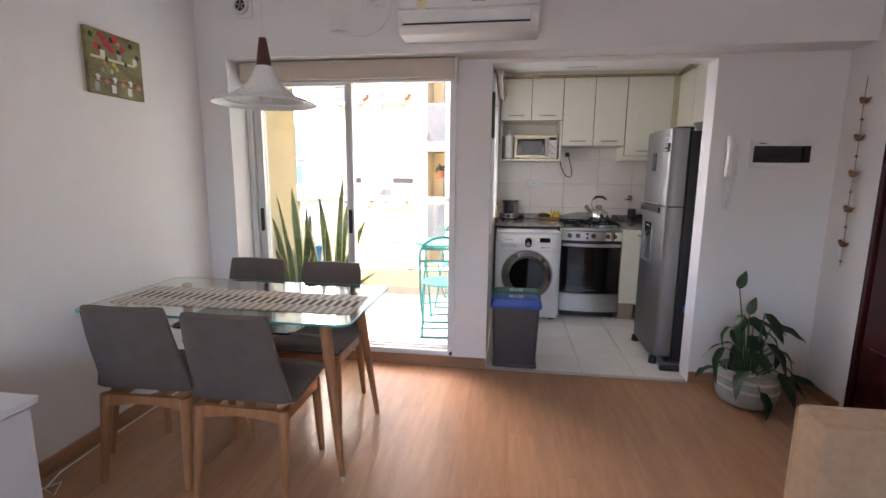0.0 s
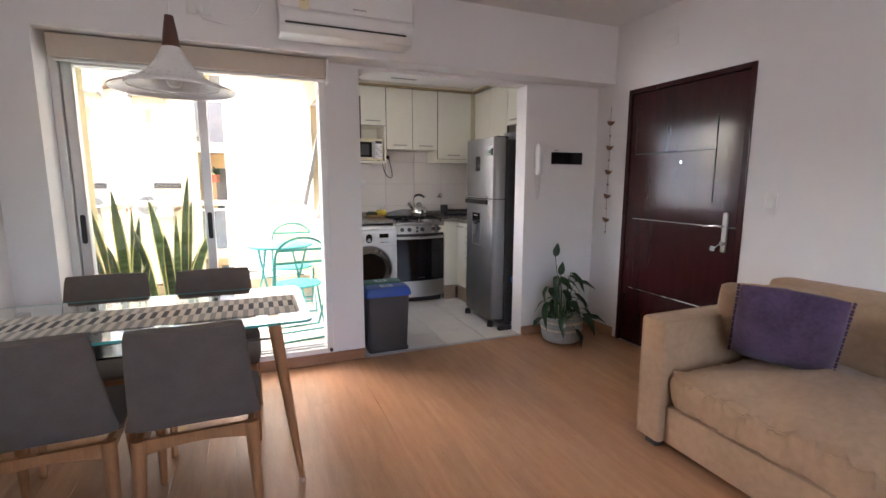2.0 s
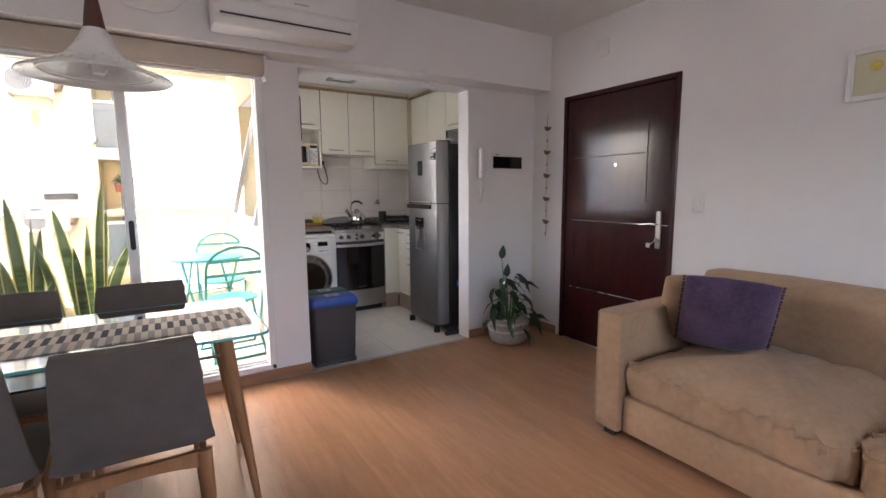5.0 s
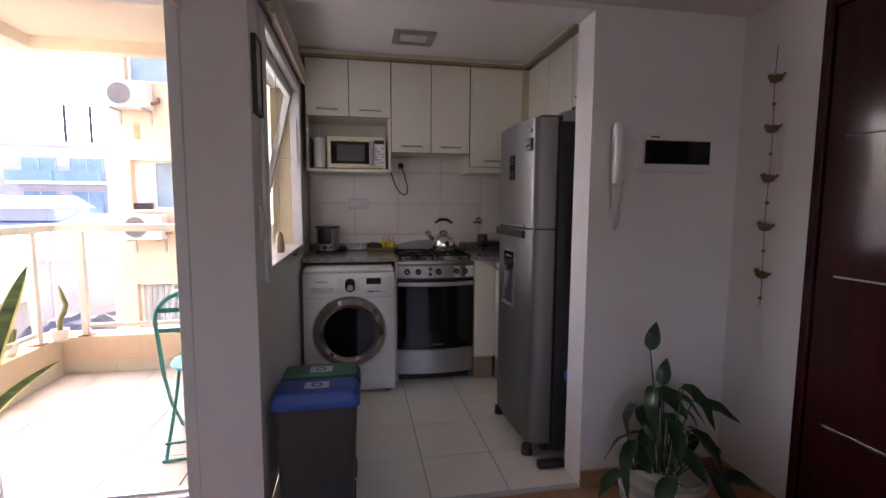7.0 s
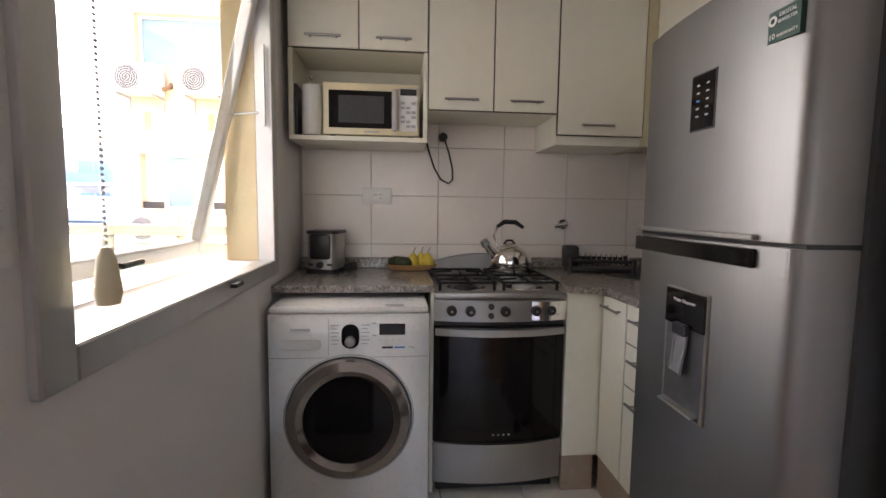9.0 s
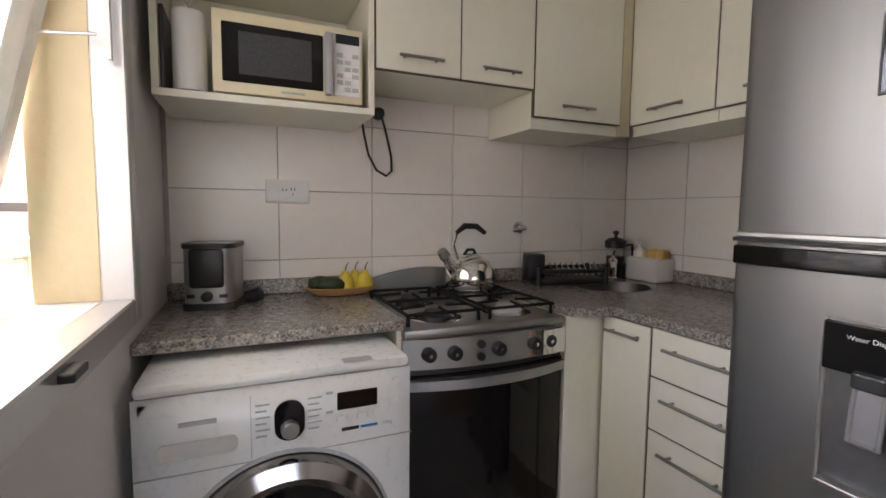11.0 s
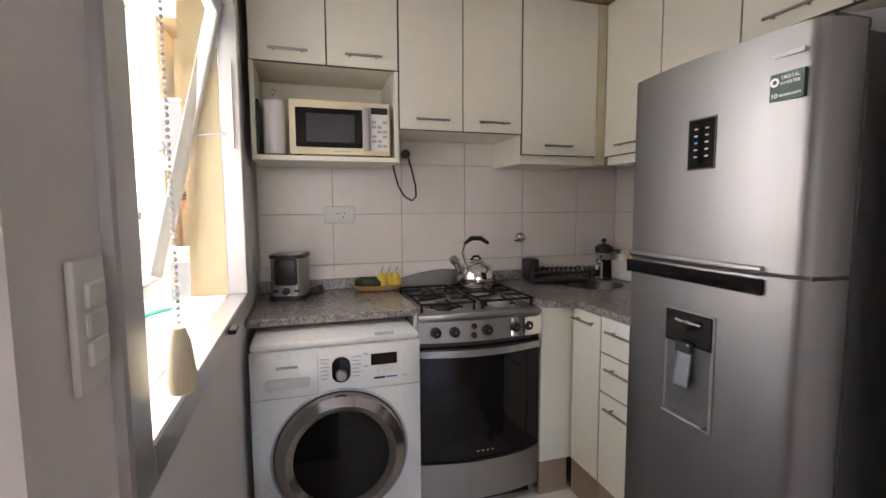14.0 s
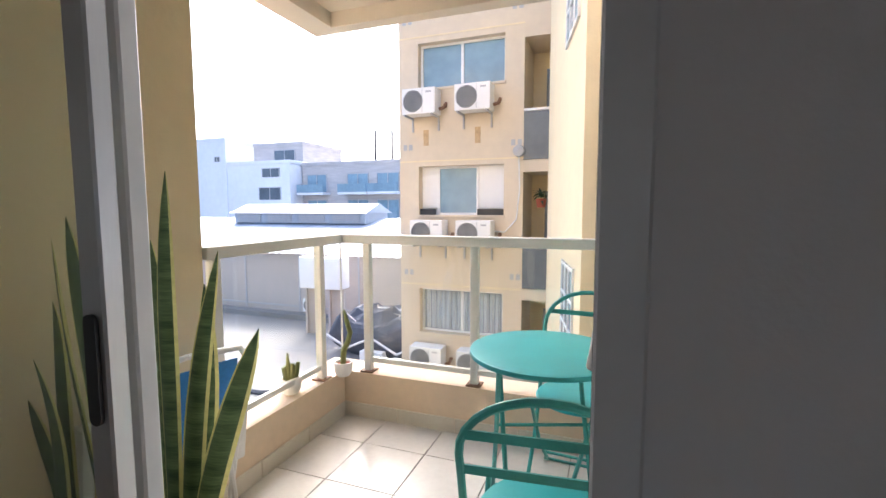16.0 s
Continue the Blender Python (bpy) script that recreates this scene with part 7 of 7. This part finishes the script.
def facade():
    Y = 10.5
    b = thing("apartment_building", "cream rendered apartment building with windows and air conditioners", "building", (0.14, Y, 0.18))
    x0, x1 = -4.30, -2.0
    wins = [(-3.92, -2.33, 3.23, 4.02), (-3.92, -2.33, 0.97, 1.85), (-3.92, -2.33, -1.22, -0.40)]
    xa = [x0, -3.92, -2.33, x1]
    rows, lo = [], -12
    for wx0, wx1, z0, z1 in sorted(wins, key=lambda r: r[2]):
        rows += [(x0, x1, 0, 0.3, lo, z0), (x0, wx0, 0, 0.3, z0, z1), (wx1, x1, 0, 0.3, z0, z1)]
        lo = z1
    rows.append((x0, x1, 0, 0.3, lo, 12.0))
    part("wall", boxes(*rows, (x0, x1, 0.301, 6.0, -12, 11.9)), PALE, b, "cream rendered wall")
    for z in (4.12, 1.93, -0.33, 6.3, 8.4):
        part("groove", boxes((x0, x1, -0.006, -0.001, z, z + 0.025)), YELLOW, b, "shallow horizontal groove")
    for k, (wx0, wx1, z0, z1) in enumerate(wins):
        mx = (wx0 + wx1) / 2
        fr = bm_new()
        spans = [(wx0, wx1)] if k != 1 else [(-3.60, -2.82)]
        a, c = spans[0]
        for r in ((a, a + 0.04, z0, z1), (c - 0.04, c, z0, z1), (a + 0.04, c - 0.04, z0, z0 + 0.04), (a + 0.04, c - 0.04, z1 - 0.04, z1)):
            box(fr, r[0], r[1], 0.14, 0.20, r[2], r[3])
        if k != 1:
            box(fr, mx - 0.025, mx + 0.025, 0.14, 0.2, z0 + 0.04, z1 - 0.04)
        w = part("window", fr, WHITEPL, b, "white framed window")
        part("pane", abox(a + 0.04, c - 0.04, 0.165, 0.175, z0 + 0.04, z1 - 0.04), WINDOWDARK if k < 2 else WINDOWDK2, w)
        part("sill", abox(wx0 - 0.02, wx1 + 0.02, -0.03, 0.14, z0 - 0.04, z0 - 0.001), PALE, w)
        if k == 2:
            cu = bm_new()
            n = 70
            v = [[cu.verts.new((wx0 + 0.05 + (wx1 - wx0 - 0.1) * i / n, 0.155 + 0.012 * math.sin(i * 1.3), z)) for i in range(n + 1)] for z in (z0 + 0.05, z1 - 0.05)]
            for i in range(n):
                cu.faces.new((v[0][i], v[0][i + 1], v[1][i + 1], v[1][i]))
            part("curtain", cu, CURTAIN, w, "grey pleated curtains")
        else:
            part("back", abox(wx0, wx1, 0.22, 0.24, z0, z1), WHITEPL, w, "white blank infill")
        if k == 1:
            for p, q in ((wx0, a), (c, wx1)):
                part("infill_panel", abox(p, q, 0.17, 0.19, z0 + 0.12, z1), WHITEPL, w, "white side panel")
                part("lattice", abox(p, q, 0.05, 0.06, z0, z0 + 0.11), BLACK, w, "dark lattice guard")
    for x in (-4.13, -2.12):
        for z in (4.42, 2.2, -0.1):
            for d in (-0.055, 0.055):
                part("air_brick", abox(x + d - 0.035, x + d + 0.035, -0.004, 0.0, z - 0.05, z + 0.05), GREYPL, b, "small wall vent")
    part("hose", rod([(-2.07, -0.03, 2.0), (-2.05, -0.03, 1.4), (-2.1, -0.03, 0.9), (-2.3, -0.03, 0.68), (-2.7, -0.03, 0.7)], 0.014, 6), WHITEPL, b)
    part("extractor", turned([(0, -0.12), (0.09, -0.10), (0.10, 0)], 18, (-2.07, 0, 2.05), "y"), GREYPL, b)
    # balconies in the recess
    part("recess_wall", boxes((x1, -0.9, 0.9, 1.1, -12, 12.0)), YELLOW, b)
    for zf in (-2.55, -0.35, 1.85, 4.05, 6.25):
        bal = part("balcony", boxes((x1, -1.1, 0.0, 0.9, zf - 0.15, zf), (x1, -1.1, 0.0, 0.06, zf, zf + (0.62 if zf > 3 else 0.05))), PALE, b, "small recessed balcony")
        if zf < 3:
            part("balustrade", boxes((x1, -1.1, 0.01, 0.03, zf + 0.06, zf + 0.85)), WINDOWDK2, bal, "dark glass balustrade")
            part("balcony_rail", boxes((x1, -1.1, 0.0, 0.05, zf + 0.86, zf + 0.9)), WHITEPL, bal)
        part("balcony_door", boxes((-1.75, -1.25, 0.86, 0.895, zf, zf + 1.75)), WINDOWDK2, bal, "dark balcony door")
    # slanted wing in front, with glass brick windows
    ang = prism(bm_new(), [(-0.78, 6.5 - Y), (4.0, 6.5 - Y), (4.0, 2.0), (-1.45, 2.0), (-1.45, 9.5 - Y)], -12, 12.0)
    part("wing", ang, YELLOW, b, "cream yellow wing")
    d = Vector((-0.67, 3.0, 0)).normalized()
    for zc in (3.55, 0.2, -2.2):
        gb = part("glass_brick_window", turn(abox(0.35, 1.15, -0.012, 0.01, zc - 0.85, zc + 0.35), Matrix.Translation((-0.78, 6.5 - Y, 0)) @ Matrix.Rotation(math.atan2(d.y, d.x), 4, "Z")), WINDOWDARK, b, "glass brick window")
        for i in range(5):
            part("glass_joint", turn(abox(0.34, 1.16, 0.0, 0.022, zc - 0.86 + 0.295 * i, zc - 0.84 + 0.295 * i), Matrix.Translation((-0.78, 6.5 - Y, 0)) @ Matrix.Rotation(math.atan2(d.y, d.x), 4, "Z")), WHITEPL, gb)
        for i in range(4):
            part("glass_joint", turn(abox(0.34 + 0.265 * i, 0.36 + 0.265 * i, 0.0, 0.022, zc - 0.86, zc + 0.36), Matrix.Translation((-0.78, 6.5 - Y, 0)) @ Matrix.Rotation(math.atan2(d.y, d.x), 4, "Z")), WHITEPL, gb)
    for x, z in ((-3.85, 2.72), (-2.88, 2.72), (-3.72, 0.44), (-2.86, 0.44), (-3.75, -1.85), (-2.85, -1.85)):
        condenser(x + 0.22, z + 0.18, Y)


facade()


def planter(x, y, z, label):
    p = thing("balcony_plant", label, "plant", (x, y, z))
    part("pot", turned([(0, 0), (0.07, 0), (0.09, 0.14), (0.085, 0.15), (0, 0.14)], 16), TERRA, p, smooth=True)
    rnd = random.Random(int(z * 10))
    for k in range(26):
        part("leaf", turn(leaf_mesh(rnd.uniform(0.12, 0.22), 0.05, rnd.uniform(0.2, 1.2), 5), pose(0, 0, 0.14 + rnd.uniform(0, 0.1), rnd.uniform(-30, 30), rnd.uniform(-75, 25), 360 * rnd.random())), LEAF, p)


planter(-1.76, 10.56, 4.85, "leafy pot plant on a neighbour's balcony wall")
planter(-1.56, 10.55, 1.28, "leafy pot plant on a neighbour's balcony edge")


def storeys(name, label, x0, x1, y, z1, depth, wall, wins, m=None, balcony=False):
    b = thing(name, label, "building", ((x0 + x1) / 2, y, -12))
    hw, h = (x1 - x0) / 2, z1 + 12
    part("wall", abox(-hw, hw, 0, depth, 0, h), wall, b)
    part("roof", abox(-hw - 0.1, hw + 0.1, -0.1, depth, h, h + 0.35), wall, b)
    for cx, cz, w, hh in wins:
        fr = bm_new()
        X = cx - (x0 + x1) / 2
        for r in ((X - w / 2, X - w / 2 + 0.08, cz - hh / 2, cz + hh / 2), (X + w / 2 - 0.08, X + w / 2, cz - hh / 2, cz + hh / 2), (X - w / 2, X + w / 2, cz + hh / 2, cz + hh / 2 + 0.08), (X - 0.04, X + 0.04, cz - hh / 2, cz + hh / 2)):
            box(fr, r[0], r[1], -0.12, -0.002, r[2] + 12, r[3] + 12)
        f = part("window", fr, GREYPL, b)
        part("pane", abox(X - w / 2 + 0.08, X + w / 2 - 0.08, -0.06, -0.005, cz - hh / 2 + 12, cz + hh / 2 + 12), m or WINDOWDARK, f)
        if balcony:
            part("balcony", boxes((X - w / 2 - 0.4, X + w / 2 + 0.4, -1.4, 0, cz - hh / 2 + 11.7, cz - hh / 2 + 11.95)), WHITEWALL, b)
            part("balustrade", boxes((X - w / 2 - 0.4, X + w / 2 + 0.4, -1.42, -1.36, cz - hh / 2 + 11.95, cz - hh / 2 + 12.8)), WINDOWDARK, b)
    return b


storeys("white_building", "white rendered block with a roof terrace", -50.0, -33.5, 44.0, 6.2, 10, WHITEWALL, [(-36.2, 2.9, 3.0, 1.3), (-36.2, 0.2, 3.0, 1.3), (-36.0, 5.2, 2.4, 0.9), (-45.0, 5.0, 1.4, 0.6)], WINDOWDK2)
storeys("white_building", "white stair tower of the white block", -50.0, -42.2, 43.8, 9.0, 9, WHITEWALL, [(-43.4, 6.9, 0.8, 0.5)], WINDOWDK2)
storeys("stone_building", "grey stone clad apartment block with glass balconies", -33.4, -20.0, 46.0, 6.0, 12, STONEWALL,
        [(x, z, 2.6, 1.9) for x in (-31.4, -26.2, -22.6) for z in (4.0, 1.2, -1.6)], None, True)
storeys("stone_building", "set-back top floor with wooden slats", -41.0, -34.0, 47.0, 8.6, 8, STONEWALL, [(-36.5, 7.4, 3.0, 1.2)], WINDOWDK2)
for x in (-24.6, -22.6):
    ch = thing("flue_pipe", "thin dark flue pipe on the roof", "pipe", (x, 47, 6.0))
    part("pipe", rod([(0, 0, 0.2), (0, 0, 3.6)], 0.12, 8), BLACK, ch)


def warehouse():
    w = thing("warehouse", "low warehouse with a pale metal roof and ridge vent", "building", (0, 0, -12))
    part("wall", boxes((-40, -9.6, 22, 22.3, 0, 11.0)), BEIGEWALL, w, "beige panel wall")
    for x in (-22.5, -19.0, -15.5, -12.0):
        part("wall_joint", boxes((x, x + 0.08, 21.97, 21.999, 0, 10.9)), GREYPL, w)
    part("wall_joint", boxes((-40, -9.6, 21.97, 21.999, 8.2, 8.26)), GREYPL, w)
    r = bm_new()
    pts = [(22 - 0.2, 10.95), (30.0, 12.6), (38.0, 10.9)]
    n = 150
    v = [[r.verts.new((-40 + 30.6 * i / n, y, z + 0.04 * (i % 2))) for i in range(n + 1)] for y, z in pts]
    for a, b in zip(v, v[1:]):
        for i in range(n):
            r.faces.new((a[i], a[i + 1], b[i + 1], b[i]))
    part("roof", r, METALROOF, w, "pale corrugated metal roof")
    part("ridge_vent", boxes((-25.5, -15.0, 28.0, 31.0, 12.3, 12.95)), METALROOF, w)
    for k in range(4):
        x = -25.2 + 2.6 * k
        part("louvre", boxes(*[(x, x + 2.0, 27.93, 27.99, 12.35 + 0.12 * j, 12.42 + 0.12 * j) for j in range(5)]), GREYPL, w)
    vr = prism(bm_new(), [(27.7, 12.96), (31.3, 12.96), (29.5, 13.6)], -25.8, -14.8)
    vr.transform(Matrix(((0, 0, 1, 0), (1, 0, 0, 0), (0, 1, 0, 0), (0, 0, 0, 1))))
    part("ridge_roof", vr, METALROOF, w)


warehouse()
fl = thing("flat_roof", "pale concrete flat roof below with pipes and patches", "roof", (0, 0, -4.3))
part("slab", boxes((-40, -4.35, 9.0, 21.95, -7.7, 0)), CONCRETE, fl)
part("parapet", boxes((-40, -4.35, 21.3, 21.95, 0.0, 0.25)), CONCRETE, fl)
part("patch", rod([(-14, 12.5, 0.03), (-12, 13.2, 0.05), (-10.2, 13.3, 0.04), (-8.5, 14.2, 0.05)], 0.09, 6), TARP, fl, "line of dark tar")
for k in range(3):
    part("crate", boxes((-7.5 - 1.5 * k, -6.6 - 1.5 * k, 16 + k, 16.8 + k, 0, 0.35)), WHITEPL, fl)
cr = thing("corrugated_roof", "dark corrugated lean-to roof below the balcony", "roof", (-9.0, 8.4, -4.2))
bmc = bm_new()
vv = [[bmc.verts.new((-6 + 10.5 * i / 120, y, z + 0.05 * (i % 2))) for i in range(121)] for y, z in ((-2.5, -0.3), (1.8, 0.4))]
for i in range(120):
    bmc.faces.new((vv[0][i], vv[0][i + 1], vv[1][i + 1], vv[1][i]))
part("sheet", bmc, TARP, cr, "dark corrugated sheet")
part("support", boxes((-6, 4.4, -2.4, 1.7, -7.8, -0.4)), CONCRETE, cr)
tp2 = thing("tarpaulin_heap", "dark tarpaulins and cables heaped on the roof", "tarpaulin", (-8.4, 18.5, -4.3))
part("sheet", turn(pillow(4.6, 2.6, 1.6, 77, 20, 0.6, 0.5), pose(0, 0, 0.75)), TARP, tp2)
part("cable", rod([(-2, -1.6, 0.9), (-1, -1.7, 0.5), (0, -1.7, 0.95), (1, -1.7, 0.45), (2, -1.6, 1.0)], 0.05, 6), GREYPL, tp2)
for x in (-12.8, -11.6):
    wt = thing("water_tank", "white water tank on a post above the roof", "tank", (x, 19.5, -4.3))
    part("tank", abox(-0.45, 0.45, -0.4, 0.4, 2.1, 3.5, bevel=0.08), WHITEPL, wt, smooth=True)
    part("post", boxes((-0.4, -0.3, -0.05, 0.05, 0, 2.1), (0.3, 0.4, -0.05, 0.05, 0, 2.1), (-0.35, 0.35, 0.1, 0.2, 0, 2.09)), BEIGEWALL, wt)
condenser(-14.5, -3.9, 21.9, "white outdoor air conditioner unit on the warehouse wall", 0.9, 0.65)
# ---- boards and tiles ----
def shared(name, bm, material):
    me = bpy.data.meshes.new(name)
    bmesh.ops.recalc_face_normals(bm, faces=bm.faces)
    bm.to_mesh(me)
    bm.free()
    me.materials.append(material)
    return me


def piece_box(w, d, h, bevel):
    """A flat piece with chamfered top edges, its top at z = 0."""
    bm = bm_new()
    rings = [[bm.verts.new((sx * (w / 2 - i), sy * (d / 2 - i), z)) for sx, sy in ((-1, -1), (1, -1), (1, 1), (-1, 1))] for i, z in ((0, -h), (0, -bevel), (bevel, 0))]
    for a, b in zip(rings, rings[1:]):
        for k in range(4):
            bm.faces.new((a[k], a[(k + 1) % 4], b[(k + 1) % 4], b[k]))
    bm.faces.new(rings[-1])
    bm.faces.new(rings[0][::-1])
    return bm


def lay(name, mesh, parent, m):
    ob = new(name, mesh)
    ob.parent = parent
    ob.matrix_world = m
    return ob


STRUCT = {o.name: o for o in scene.objects}
cache = {}


def fill(name, parent, x0, x1, y0, y1, ox, oy, w, d, gap, material, place, stagger=0.0, h=0.008, bevel=0.0012, skip=None):
    """Cut pieces on a grid into the rectangle; place turns plan coordinates into the world."""
    rows = range(math.floor((y0 - oy) / d), math.ceil((y1 - oy) / d))
    for j in rows:
        off = (j * stagger * w) % w
        for i in range(math.floor((x0 - ox - off) / w) - 1, math.ceil((x1 - ox) / w) + 1):
            a, b = max(x0, ox + off + i * w + gap / 2), min(x1, ox + off + (i + 1) * w - gap / 2)
            c, e = max(y0, oy + j * d + gap / 2), min(y1, oy + (j + 1) * d - gap / 2)
            if b - a < 0.02 or e - c < 0.012 or (skip and skip((a + b) / 2, (c + e) / 2)):
                continue
            key = (name, round(b - a, 3), round(e - c, 3), material.name)
            if key not in cache:
                cache[key] = shared(name, piece_box(key[1], key[2], h, bevel), material)
            lay(name, cache[key], parent, place((a + b) / 2, (c + e) / 2))


fill("plank", STRUCT["floor"], YS, YN - 0.012, XW, XE, -2.6, -2.03, 1.25, 0.128, 0.0005, WOODFLOOR, lambda y, x: pose(x, y, 0, 0, 0, 90), stagger=0.37, bevel=0.0001)
fill("tile", STRUCT["kitchen_floor"], OX0 + 0.002, KX1, YN + 0.022, KY1, 0.537 - 0.357 * 3, 3.472 - 0.362 * 2, 0.357, 0.362, 0.004, FLOORTILE, lambda x, y: pose(x, y, 0))
fill("tile", STRUCT["balcony_floor"], -1.935, KX0 - T - 0.004, YN + T + 0.002, 5.06, -1.645 - 0.357, 4.784 - 0.357 * 5, 0.357, 0.357, 0.005, BALCTILE, lambda x, y: pose(x, y, 0))
fill("wall_tile", STRUCT["kitchen_wall_north"], KX0 + 0.002, KX1, 0.86, 1.70, 0.559 - 0.345 * 3, 1.278 - 0.25 * 3, 0.345, 0.25, 0.003, WALLTILE, lambda x, z: pose(x, KY1, z, 90), h=0.0075)
fill("wall_tile", STRUCT["kitchen_wall_east"], 3.30, KY1 - 0.002, 0.86, 1.70, KY1 - 0.345 * 6, 1.278 - 0.25 * 3, 0.345, 0.25, 0.003, WALLTILE, lambda y, z: pose(KX1, y, z, 90, 0, -90), h=0.0075)
